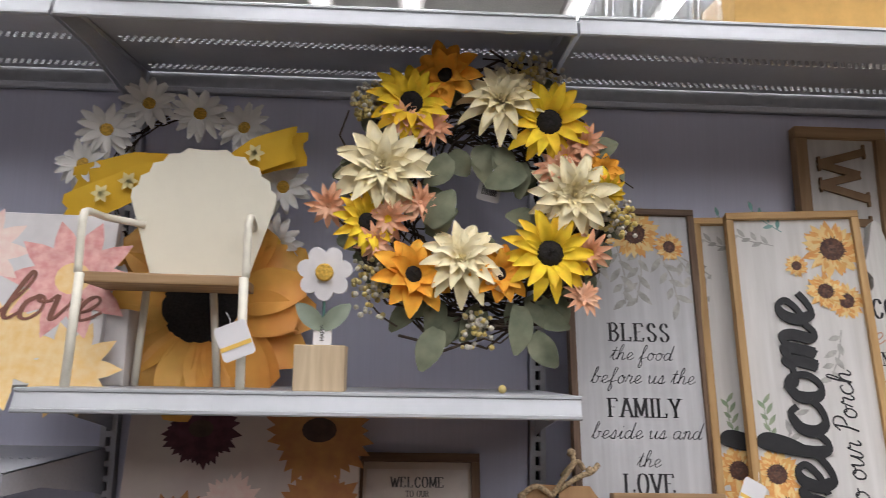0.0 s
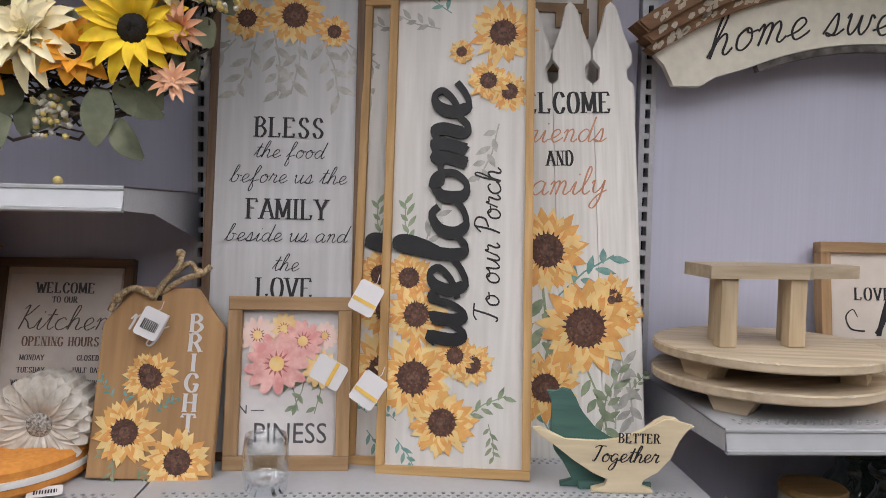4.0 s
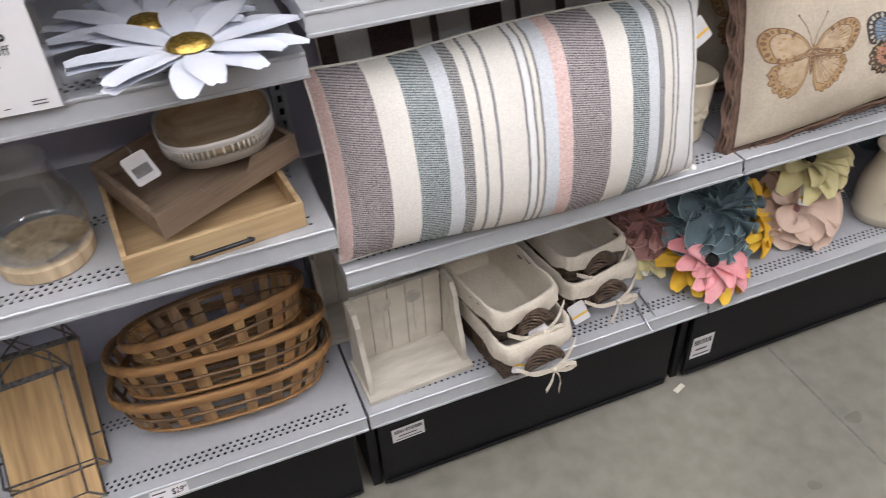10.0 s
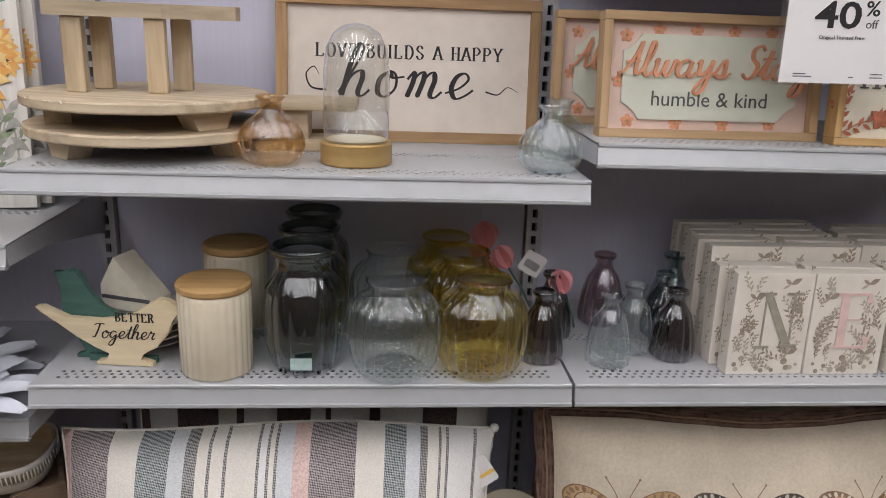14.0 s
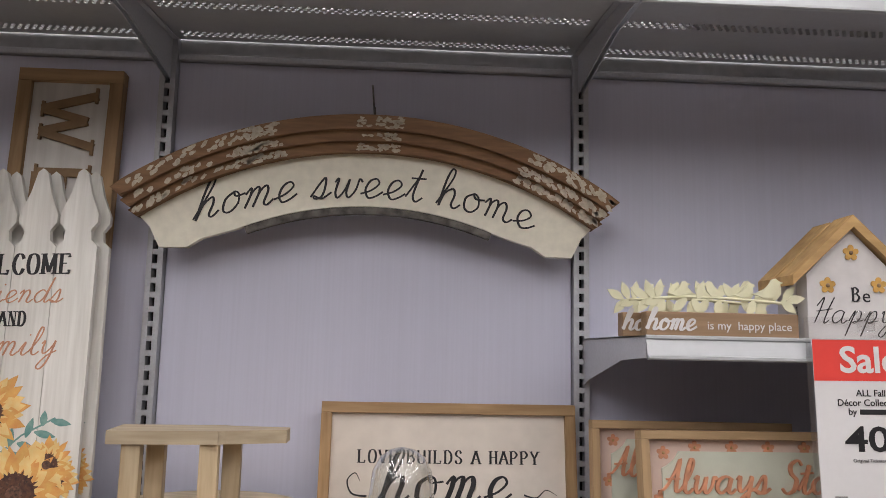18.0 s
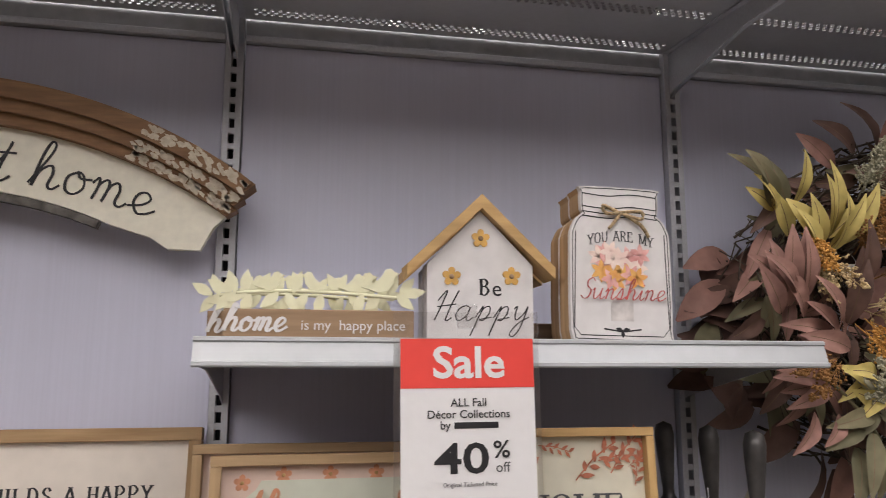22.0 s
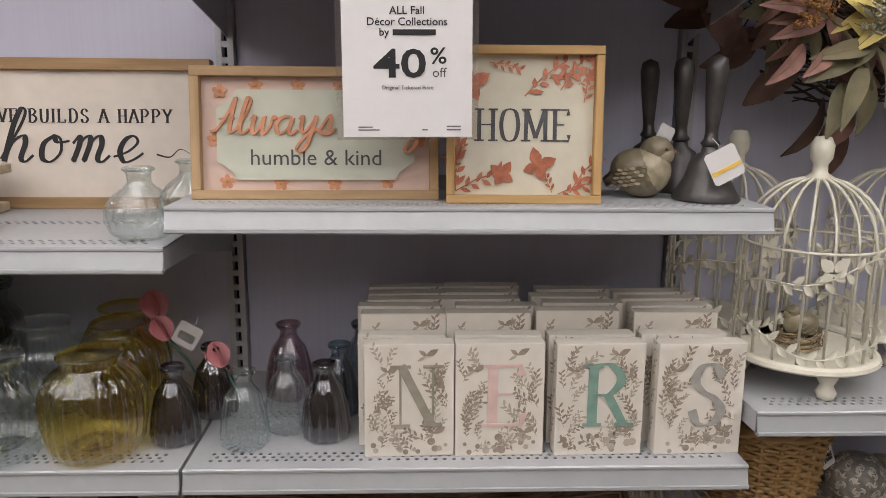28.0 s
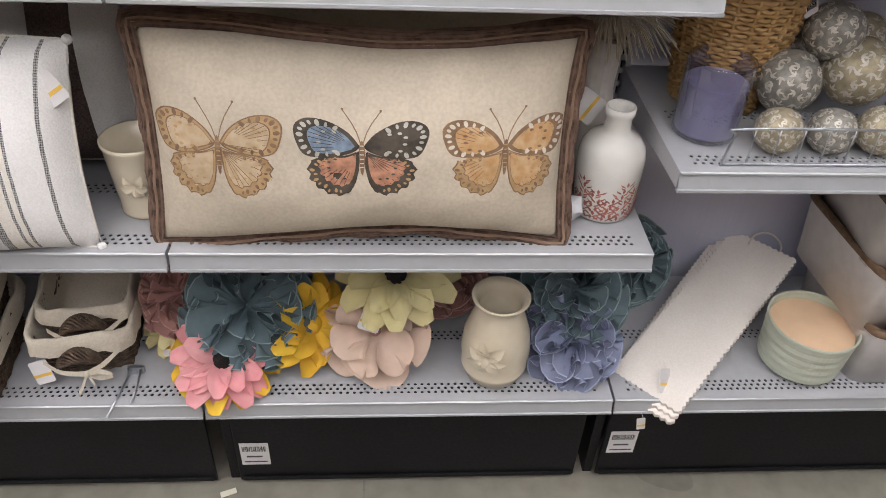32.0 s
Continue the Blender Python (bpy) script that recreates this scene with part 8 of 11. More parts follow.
def butterfly_print(bm, place, cx, cz, s, band, left, right, dots, low_band, low, low_dots, line):
    """A printed butterfly laid on a curved cloth: outline, border band with dots, inner field and veins; place maps x, z and a lift to the cloth."""
    def blob(pts, k, lift, fs=(0.34, 0.67, 1.0)):
        c = (sum(p[0] for p in pts) / len(pts), sum(p[1] for p in pts) / len(pts))
        n = len(pts)
        rows = [[bm.verts.new(place(cx + (c[0] + (p[0] - c[0]) * f) * s, cz + (c[1] + (p[1] - c[1]) * f) * s, lift)) for p in pts] for f in fs]
        bm.faces.new(rows[0]).material_index = k
        for a, b in zip(rows, rows[1:]):
            for i in range(n):
                bm.faces.new((a[i], a[(i + 1) % n], b[(i + 1) % n], b[i])).material_index = k

    def streak(x0, z0, x1, z1, w, k, lift):
        le = math.hypot(x1 - x0, z1 - z0)
        nx, nz = -(z1 - z0) / le * w, (x1 - x0) / le * w
        blob([(x0 - nx, z0 - nz), (x1 - nx, z1 - nz), (x1 + nx, z1 + nz), (x0 + nx, z0 + nz)], k, lift, (1.0,))
    up = smooth_line([(0.02, 0.04), (0.2, 0.26), (0.5, 0.43), (0.8, 0.46), (0.97, 0.34), (0.95, 0.12), (0.82, -0.1), (0.5, -0.14), (0.15, -0.06), (0.02, 0.04)], 4)[:-1]
    lo = smooth_line([(0.03, -0.02), (0.25, -0.10), (0.55, -0.12), (0.76, -0.22), (0.78, -0.42), (0.68, -0.6), (0.5, -0.74), (0.3, -0.78), (0.14, -0.66), (0.05, -0.35), (0.03, -0.02)], 4)[:-1]
    lo = [(x * (1 + 0.035 * math.sin(i * 1.9)), z * (1 + 0.03 * math.sin(i * 1.9))) for i, (x, z) in enumerate(lo)]
    for sx in (-1, 1):
        for shape, root, main, rim, dot, base in ((lo, (0.22, -0.2), low, low_band, low_dots, 0.0003), (up, (0.3, 0.08), left if sx < 0 else right, band, dots, 0.0008)):
            mid = (sum(p[0] for p in shape) / len(shape), sum(p[1] for p in shape) / len(shape))

            def at(p, c, f):
                return sx * (c[0] + (p[0] - c[0]) * f), c[1] + (p[1] - c[1]) * f
            blob([at(p, mid, 1.0) for p in shape], line, base)
            blob([at(p, mid, 0.94) for p in shape], rim, base + 0.0003)
            blob([at(p, root, 0.74) for p in shape], line, base + 0.0005)
            blob([at(p, root, 0.71) for p in shape], main, base + 0.0007)
            n = len(shape)
            for i in range(0, n, 2):
                p = shape[i]
                if p[0] < 0.3:
                    continue
                x, z = at(p, mid, 0.80)
                d = (0.030 + 0.012 * ((i // 2) % 2)) * (1.0 if shape is up else 0.75)
                ang = math.atan2(z - mid[1], x - sx * mid[0])
                el = [(d * 1.3 * math.cos(t * 0.785), d * 0.8 * math.sin(t * 0.785)) for t in range(8)]
                blob([(x + a * math.cos(ang) - b * math.sin(ang), z + a * math.sin(ang) + b * math.cos(ang)) for a, b in el], dot, base + 0.0008, (1.0,))
                x, z = at(p, root, 0.5)
                if i % 4 == 0:
                    blob([(x + a * 0.9, z + b * 0.9) for a, b in el], dot if main in (0, 1) else rim, base + 0.0009, (1.0,))
                x1, z1 = at(p, root, 0.69)
                streak(sx * 0.06, 0.02 if shape is up else -0.08, x1, z1, 0.0045, line, base + 0.0010)
        fe = [(0.02, 0.10), (0.07, 0.26), (0.15, 0.42), (0.27, 0.60)]
        for (x0, z0), (x1, z1) in zip(fe, fe[1:]):
            streak(sx * x0, z0, sx * x1, z1, 0.008, 7, 0.0008)
        blob([(sx * 0.275 + 0.02 * math.cos(t * 1.05), 0.615 + 0.02 * math.sin(t * 1.05)) for t in range(6)], 7, 0.001, (1.0,))
    blob([(0.05 * math.sin(t * 0.52) * (1.0 if math.cos(t * 0.52) > 0 else 0.75), -0.14 + 0.29 * math.cos(t * 0.52)) for t in range(12)], 7, 0.0024)
    for i in range(6):
        streak(-0.03, 0.06 - 0.07 * i, 0.03, 0.06 - 0.07 * i, 0.008, 5 if low == 4 else 3, 0.0026)


def butterfly_pillow(m, printed=True):
    w, h, t, seed = 0.745, 0.372, 0.17, 4.0
    e = pillow("butterfly_pillow", "tan linen pillow printed with three butterflies and a striped brown flange" if printed else "second tan linen pillow with brown fringe standing behind", m, w, h, t, [(1.0, 0)], [M_LINEN], seed, "butterfly pillows")

    def place(x, z, lift):
        u, v = max(-0.97, min(0.97, 2 * x / w)), max(-0.97, min(0.97, 2 * z / h))
        px, pz = pillow_xy(u, v, w, h, seed)
        return (px, -puff(u, v, t) - crease(u, v, seed) - lift, pz)
    for cx, look_of in ((-0.243, (3, 6, 6, 7, 3, 6, 7, 7)), (0.002, (0, 1, 0, 8, 0, 4, 3, 0)), (0.252, (7, 2, 2, 5, 3, 2, 7, 7))):
        bm = bmesh.new()
        butterfly_print(bm, place, cx, 0.012, 0.116, *look_of)
        part("butterfly_print", bm, BFM, e)
    r = random.Random(6)
    for k in range(3):
        bm = bmesh.new()
        edge = []
        n = 60
        for side in range(4):
            for i in range(n):
                q = -1 + 2 * i / n
                edge.append(((q, -1), (1, q), (-q, 1), (-1, -q))[side])
        rows = []
        for i, (u, v) in enumerate(edge):
            x, z = pillow_xy(u, v, w, h, seed)
            o = Vector((u if abs(u) == 1 else 0.0, 0, v if abs(v) == 1 else 0.0))
            if abs(u) > 0.97 and abs(v) > 0.97:
                o = Vector((u, 0, v))
            o.normalize()
            wob = 0.004 * math.sin(i * 0.5 + k) + r.uniform(-0.0015, 0.0015)
            rows.append([bm.verts.new(Vector((x, -0.006 + 0.006 * k, z)) + o * (0.004 * k + 0.0042 * j - 0.006) + Vector((0, wob * j / 4 + 0.003 * math.sin(j * 1.1) - (0.004 if j < 2 else 0), 0))) for j in range(7)])
        for i in range(len(rows)):
            a, b = rows[i], rows[(i + 1) % len(rows)]
            for j in range(6):
                f = bm.faces.new((a[j], b[j], b[j + 1], a[j + 1]))
                f.smooth, f.material_index = True, (0, 1, 0, 2, 0, 1)[j]
        part("fringe", bm, [M_FRINGE, M_FRINGE2, M_FRINGE3], e, "ruffled brown striped flange")
    return e


butterfly_pillow(pose(2.188, -0.354, Z3C + 0.197, -12, 0, 0))
butterfly_pillow(pose(2.235, -0.13, Z3C + 0.212, -5, 0, 0), False)
cupm = thing("ceramic_cup", "cream ceramic tumbler with a raised flower relief", "cup", pose(1.763, -0.285, Z3C))
part("body", lathe([(0.0, 0.0), (0.046, 0.0), (0.05, 0.004), (0.051, 0.01), (0.049, 0.016), (0.056, 0.10), (0.059, 0.145), (0.062, 0.150), (0.062, 0.157), (0.058, 0.157), (0.053, 0.10), (0.045, 0.02), (0.0, 0.016)], 48), M_CRGLAZE, cupm, smooth=True)
bm = bmesh.new()
bloom3(bm, pose(0.0, -0.0545, 0.08, 93, 0, 0), random.Random(4), [(6, 0.024, 0.018, 3, 0, 0.003, 0.3, 0.3)])
part("raised_flower", bm, M_CRGLAZE, cupm)

# ---- bottom shelf of the bay ----
M_CHALKW = mat("distressed_white_wood", (0.62, 0.58, 0.50), 0.75, color2=(0.50, 0.46, 0.39), scale=3, coarse=1.2, stain=0.1, stretch=(4, 20, 6), bump=0.08)


def hook_shelf(m):
    e = thing("hook_shelf", "distressed white wooden wall shelf with scalloped sides", "wall shelf", m, "white wooden shelves")
    part("base_board", boxed(-0.13, 0.13, -0.085, 0.06, 0, 0.014, 0.002), M_CHALKW, e)
    for k in range(5):
        part("back_plank", boxed(-0.1105 + 0.0443 * k, -0.0675 + 0.0443 * k, 0.045, 0.056, 0.0142, 0.21, 0.0022), M_CHALKW, e)
    part("backing", boxed(-0.108, 0.108, 0.0562, 0.06, 0.016, 0.208), M_CHALKW, e)
    for sx in (-1, 1):
        o = [(-0.065, 0.0142), (0.0445, 0.0142), (0.0445, 0.215), (-0.005, 0.215), (-0.025, 0.19), (-0.03, 0.15), (-0.048, 0.10), (-0.06, 0.06)]
        bm = prism(o, -0.006, 0.006)
        bm.transform(pose(sx * 0.117, 0, 0, 0, 0, 90))
        part("side_board", bm, M_CHALKW, e)
    for x in (-0.035, 0.04):
        bm = bmesh.new()
        disc_flat(bm, x, 0.165, 0.020, 0.0444, 0)
        for k in range(12):
            petal_flat(bm, x, 0.165, k * 0.524, 0.0225, 0.011, 0.0442 - 0.00003 * k, 0)
        ribbon(bm, [(x, 0.15), (x - 0.002, 0.10), (x + 0.001, 0.055)], lambda a, b, t: 0.003, 0.0004, 0.0446)
        part("carved_flower", bm, mat("carved_grey", (0.50, 0.47, 0.41), 0.8, var=0.1), e)
    return e


HS = hook_shelf(pose(1.055, -0.32, ZB, 0, 0, 3))
copy_thing(HS, pose(1.02, -0.115, ZB + 0.0, 0, 0, -4))
M_WILLOW = mat("dark_willow", (0.13, 0.088, 0.06), 0.55, color2=(0.035, 0.022, 0.016), scale=60, bump=0.2)
M_LINER = mat("cream_liner_cloth", (0.66, 0.60, 0.50), 0.95, color2=(0.58, 0.52, 0.43), scale=180, coarse=12, stain=0.07, bump=0.15)


def rr_ring(w, d, z, n=44, p=0.4):
    out = []
    for i in range(n):
        t = 2 * math.pi * i / n
        c, s = math.cos(t), math.sin(t)
        out.append((w / 2 * math.copysign(abs(c) ** p, c), d / 2 * math.copysign(abs(s) ** p, s), z))
    return out


def lined_basket(m, w, d, h, label, seed=0.0):
    """A willow basket with a folded-over cloth liner, tied with a bow."""
    e = thing("lined_basket", label, "basket", m, "cloth-lined willow baskets")
    r = random.Random(11)
    bm = bmesh.new()
    for k in range(int(h / 0.0068)):
        z = 0.003 + k * 0.0068
        f = 0.86 + 0.14 * z / h
        ring = rr_ring(w * f, d * f, z, 180)
        line, last = [], None
        for x, y, zz in ring:
            p = Vector((x, y, zz))
            if last is None or (p - last).length > 0.0105:
                line.append(p)
                last = p
        pts = []
        for i, p in enumerate(line):
            nrm = Vector((p.x, p.y, 0)).normalized()
            pts.append(p + nrm * (0.0028 if (i + k) % 2 else -0.0012) + Vector((0, 0, r.uniform(-0.0012, 0.0012))))
        tube(pts + pts[:1], 0.0044, bm, 5)
    part("willow_weave", bm, M_WILLOW, e)
    part("basket_floor", boxed(-w * 0.42, w * 0.42, -d * 0.42, d * 0.42, 0.0, 0.004), M_WILLOW, e)
    fold = [(0.77, 0.012), (0.80, h * 0.25), (0.845, h * 0.5), (0.88, h * 0.75), (0.925, h * 0.95), (0.955, h + 0.004), (1.0, h + 0.009), (1.045, h + 0.004), (1.075, h * 0.93), (1.085, h * 0.82), (1.09, h * 0.70)]
    rings = []
    for j, (f, z) in enumerate(fold):
        ring = []
        for i, (x, y, zz) in enumerate(rr_ring(w * f, d * f, z, 96, 0.3)):
            q = Vector((x * 28, y * 28, zz * 34 + seed))
            out = Vector((x, y, 0)).normalized() * (0.0075 * noise.noise(q) + 0.003 * noise.noise(q * 3))
            sag = 0.010 * noise.noise(Vector((x * 14, y * 14, seed))) + (0.010 * noise.noise(Vector((x * 30, y * 30, seed + 5))) if j > 8 else 0)
            ring.append((x + out.x, y + out.y, zz + (sag if j > 3 else 0)))
        rings.append(ring)
    part("cloth_liner", loft(rings), M_LINER, e, "cream cloth liner folded over the rim", smooth=True)
    hub = -d / 2 * 1.09 - 0.010
    for strand in range(11):
        pts = []
        for q in range(37):
            t = q / 36
            a = t * 5 + strand * 0.571 + r.uniform(-0.12, 0.12)
            rad = 0.0115 * (0.6 + 0.8 * math.sin(math.pi * t))
            pts.append((-0.048 + 0.096 * t, hub - 0.004 * math.sin(math.pi * t) + rad * math.cos(a), h * 0.52 + 0.034 * math.sin(math.pi * t) ** 0.7 + rad * math.sin(a)))
        part("handle_strand", tube(pts, 0.0031, n=5), M_WILLOW, e, "twisted willow handle")
    bm = bmesh.new()
    knot = Vector((0.012, hub - 0.022, h * 0.46))
    for pts in ([(-0.075, hub + 0.004, h * 0.66), (-0.04, hub - 0.014, h * 0.50), (0.012, hub - 0.022, h * 0.46)], [(0.012, hub - 0.022, h * 0.46), (0.05, hub - 0.016, h * 0.62), (0.085, hub + 0.004, h * 0.80)],
                [(0.012, hub - 0.022, h * 0.46), (0.04, hub - 0.034, h * 0.60), (0.066, hub - 0.030, h * 0.44), (0.04, hub - 0.028, h * 0.38), (0.012, hub - 0.022, h * 0.46)],
                [(0.012, hub - 0.022, h * 0.46), (0.0, hub - 0.030, h * 0.24), (-0.014, hub - 0.030, h * 0.02)], [(0.012, hub - 0.022, h * 0.46), (0.024, hub - 0.030, h * 0.20), (0.02, hub - 0.032, -h * 0.12)]):
        rows = [[bm.verts.new(p + Vector((0, 0.002 * dz, dz * (0.0055 + 0.002 * noise.noise(p * 60))))) for dz in (-1, 1)] for p in smooth_line3(pts)]
        for a, b in zip(rows, rows[1:]):
            bm.faces.new((a[0], a[1], b[1], b[0])).smooth = True
    ball(bm, knot, 0.008, 0, 2)
    part("cloth_tie", bm, M_LINER, e)
    return e


lined_basket(pose(1.302, -0.315, ZB, 0, 0, 6), 0.185, 0.325, 0.12, "dark willow basket with cream cloth liner under another")
lined_basket(pose(1.288, -0.275, ZB + 0.078, 2, 0, 11), 0.178, 0.30, 0.11, "dark willow basket with cream cloth liner on another", 3.0)
lined_basket(pose(1.545, -0.205, ZB, 0, 0, 8), 0.215, 0.29, 0.12, "square dark willow basket with cream cloth liner", 7.0)
lined_basket(pose(1.548, -0.175, ZB + 0.065, 0, 0, 9), 0.19, 0.25, 0.09, "smaller lined willow basket nested in another", 11.0)
for x, y, z, a in ((1.262, -0.492, 0.425, 24), (1.345, -0.475, 0.475, -35), (1.49, -0.385, 0.40, -20)):
    hang_tag(pose(x, y, z, -20, a, 0), bars=a == 18)
hk = thing("peg_hook", "bent galvanised display hook lying on the shelf", "hook", pose(1.655, -0.40, ZB))
M_ZINC = mat("zinc", (0.55, 0.58, 0.62), 0.3, metal=0.9, var=0.1, scale=60)
part("prong", tube([(-0.02, -0.07, 0.003), (-0.01, 0.0, 0.004), (0.0, 0.06, 0.012)], 0.0028), M_ZINC, hk)
part("prong", tube([(0.02, -0.03, 0.003), (0.022, 0.02, 0.004), (0.02, 0.06, 0.012)], 0.0028), M_ZINC, hk)
part("back_plate", boxed(-0.008, 0.028, 0.058, 0.066, 0.0, 0.02, 0.001), M_ZINC, hk)

# ---- bay of letter books: top shelf ----
Z4T, Z4A, Z4B, Z4C = 2.0985, 1.7355, 1.3145, 0.8065
M_BLOCKW = wood("brown_block", (0.34, 0.22, 0.13), (0.24, 0.15, 0.085), 0)
M_PALEYEL = mat("pale_yellow_metal", (0.76, 0.74, 0.52), 0.5, var=0.03, scale=30)
hb = thing("home_block", "long brown wooden block with white lettering and cut-out birds", "table sign", pose(1.995, -0.35, Z4T, 0, 0, 0))
part("block", boxed(-0.135, 0.135, 0, 0.03, 0, 0.043, 0.002), M_BLOCKW, hb)
write(hb, script("home", 0.0185, 0.3, 0.001, 0.3, 0.05, 0.5), -0.093, 0.012, -0.0003, M_WHITE)
write(hb, typed("is my  happy place", 0.0205, stretch=1.0), 0.047, 0.014, -0.0003, M_WHITE)
bm = bmesh.new()
tube(smooth_line3([(-0.12, 0.012, 0.066), (-0.05, 0.012, 0.07), (0.03, 0.012, 0.068), (0.12, 0.012, 0.062)]), 0.003, bm, 6)
part("twig", bm, M_PALEYEL, hb)
rr = random.Random(3)
for x, a in ((-0.13, 150), (-0.12, 110), (-0.105, 200), (-0.125, 230), (-0.045, 250), (-0.05, 300), (0.06, 250), (0.07, 290), (0.12, 10), (0.11, -40), (0.1, 70), (0.0, 260), (-0.09, 60), (-0.1, 250), (0.085, 230), (-0.04, 70), (-0.03, 110), (0.02, 60), (0.025, 120), (0.115, 50), (-0.11, 80), (-0.06, 220), (0.04, 310), (-0.02, 235)):
    bm = bmesh.new()
    petal_flat(bm, x, 0.067, math.radians(a), 0.034, 0.016, rr.uniform(-0.004, 0.004), 0)
    bm.normal_update()
    bmesh.ops.solidify(bm, geom=list(bm.faces), thickness=-0.0015)
    part("leaf", bm, M_PALEYEL, hb, at=pose(0, 0.011, 0))
BIRDLET = [(-0.032, 0.006), (-0.012, 0.012), (0.0, 0.024), (0.006, 0.034), (0.014, 0.036), (0.02, 0.031), (0.028, 0.028), (0.02, 0.024), (0.018, 0.012), (0.008, 0.0), (-0.008, -0.002), (-0.018, 0.002)]
for x, sx, s in ((-0.072, 1, 0.72), (-0.01, -1, 0.74), (0.045, 1, 0.7), (0.088, 1, 0.95)):
    part("bird", prism([(x + sx * p * s, 0.072 + q * s) for p, q in (BIRDLET if sx > 0 else BIRDLET[::-1])], 0.009, 0.0125), M_PALEYEL, hb)
copy_thing(hb, pose(1.968, -0.300, Z4T, 0, 0, 0))
M_ROOFW = wood("roof_wood", (0.58, 0.37, 0.16), (0.44, 0.27, 0.11), 0)
M_GOLDFL = mat("gold_flower", (0.62, 0.36, 0.10), 0.45, var=0.1)


def house_sign(m):
    e = thing("house_sign", "white wooden house sign with a pine roof and gold flowers", "table sign", m, "house signs")
    o = [(-0.082, 0.0), (0.082, 0.0), (0.082, 0.115), (0.0, 0.198), (-0.082, 0.115)]
    part("front", prism(o, 0.0, 0.035), M_WHITE, e)
    for sx in (-1, 1):
        o = [(0.0, 0.200), (sx * 0.114, 0.094), (sx * 0.114, 0.112), (0.0, 0.222)]
        part("roof", prism(o if sx > 0 else o[::-1], -0.014, 0.045), M_ROOFW, e, "pine roof board")
    for x, z in ((0.0, 0.155), (-0.045, 0.096), (0.048, 0.098)):
        bm = bmesh.new()
        for k in range(5):
            petal_flat(bm, x, z, k * 1.2566 + 0.3, 0.0145, 0.0105, -0.00002 * k, 0, 0.8)
        bm.normal_update()
        bmesh.ops.solidify(bm, geom=list(bm.faces), thickness=-0.002)
        fw = part("flower", bm, M_GOLDFL, e, at=pose(0, -0.0022, 0))
        bm = bmesh.new()
        dome(bm, pose(x, -0.0001, z, 90), 0.004, 0.002, n=10)
        part("eye", bm, M_BLOCKW, fw)
    write(e, serif("B", 0.024), 0.006, 0.069, -0.0003, M_INK)
    write(e, typed("e", 0.034), 0.025, 0.068, -0.0003, M_INK)
    write(e, script("Happy", 0.0225, 0.085, 0.0006, 0.35, 0.25, 0.8), 0.0, 0.03, -0.0003, M_INK)
    return e


HSN = house_sign(pose(2.232, -0.345, Z4T, 0, 0, 0))
copy_thing(HSN, pose(2.238, -0.262, Z4T, 0, 0, 0))
ms = thing("jar_sign", "white mason-jar shaped sign with orange flowers and a jute bow", "table sign", pose(2.441, -0.383, Z4T, -1, 1.0, 0))
o = smooth_line([(-0.07, 0.0), (0.07, 0.0), (0.081, 0.015), (0.081, 0.145), (0.079, 0.168), (0.070, 0.186), (0.060, 0.194), (0.063, 0.201), (0.063, 0.228), (0.057, 0.236), (-0.057, 0.236), (-0.063, 0.228), (-0.063, 0.201), (-0.060, 0.194), (-0.070, 0.186), (-0.079, 0.168), (-0.081, 0.145), (-0.081, 0.015), (-0.07, 0.0)], 3)[:-1]
part("board", prism(o, 0, 0.010), M_WHITE, ms)
part("backing", prism([(x * 0.985, z * 0.995 + 0.0002) for x, z in o], 0.0102, 0.05), M_OAKV, ms, "brown wooden backing")
bm = bmesh.new()
ribbon(bm, [(x * 0.955, z * 0.975 + 0.003) for x, z in o] + [(o[0][0] * 0.955, 0.003)], lambda a, b, t: 0.0012, 0.0004)
ribbon(bm, [(-0.072, 0.165), (-0.076, 0.02), (-0.066, 0.008), (0.066, 0.008), (0.076, 0.02), (0.072, 0.165)], lambda a, b, t: 0.0014, 0.0004)
for z in (0.19, 0.197, 0.205, 0.225):
    ribbon(bm, smooth_line([(-0.061, z), (-0.02, z - 0.003), (0.02, z + 0.001), (0.061, z - 0.002)]), lambda a, b, t: 0.0016, 0.0004)
ribbon(bm, [(-0.03, 0.018), (0.0, 0.014), (0.03, 0.018)], lambda a, b, t: 0.0022, 0.0004)
petal_flat(bm, 0, 0.015, 0.3, 0.012, 0.007, -0.0005, 0)
petal_flat(bm, 0, 0.015, 2.8, 0.012, 0.007, -0.0005, 0)
petal_flat(bm, 0, 0.015, -1.57, 0.010, 0.006, -0.0005, 0)
part("line_drawing", bm, M_INK, ms)
bm = bmesh.new()
for i in range(24):
    a, q = rr.uniform(0, 6.28), rr.uniform(0, 1) ** 0.5
    x, z = 0.040 * q * math.cos(a), 0.118 + 0.028 * q * math.sin(a)
    for k in range(6):
        petal_flat(bm, x, z, k * 1.047 + a, 0.018, 0.009, -0.0006 - 0.0001 * i, i % 3)
part("printed_bouquet", bm, [P_SUN, P_PINK, P_PALEPINK], ms)
part("printed_vase", boxed(-0.018, 0.018, -0.0005, 0, 0.03, 0.085), mat("grey_print", (0.62, 0.58, 0.56), 0.7), ms)
write(ms, serif("YOU ARE MY", 0.0155, thick=0.11, width=0.6, arc=3.0), 0, 0.152, -0.0003, M_GREYINK)
write(ms, script("Sunshine", 0.0158, 0.12, 0.0008, 0.3, 0.1, 0.6), 0, 0.062, -0.0035, mat("crimson_script", (0.50, 0.10, 0.09), 0.6))
bm = bmesh.new()
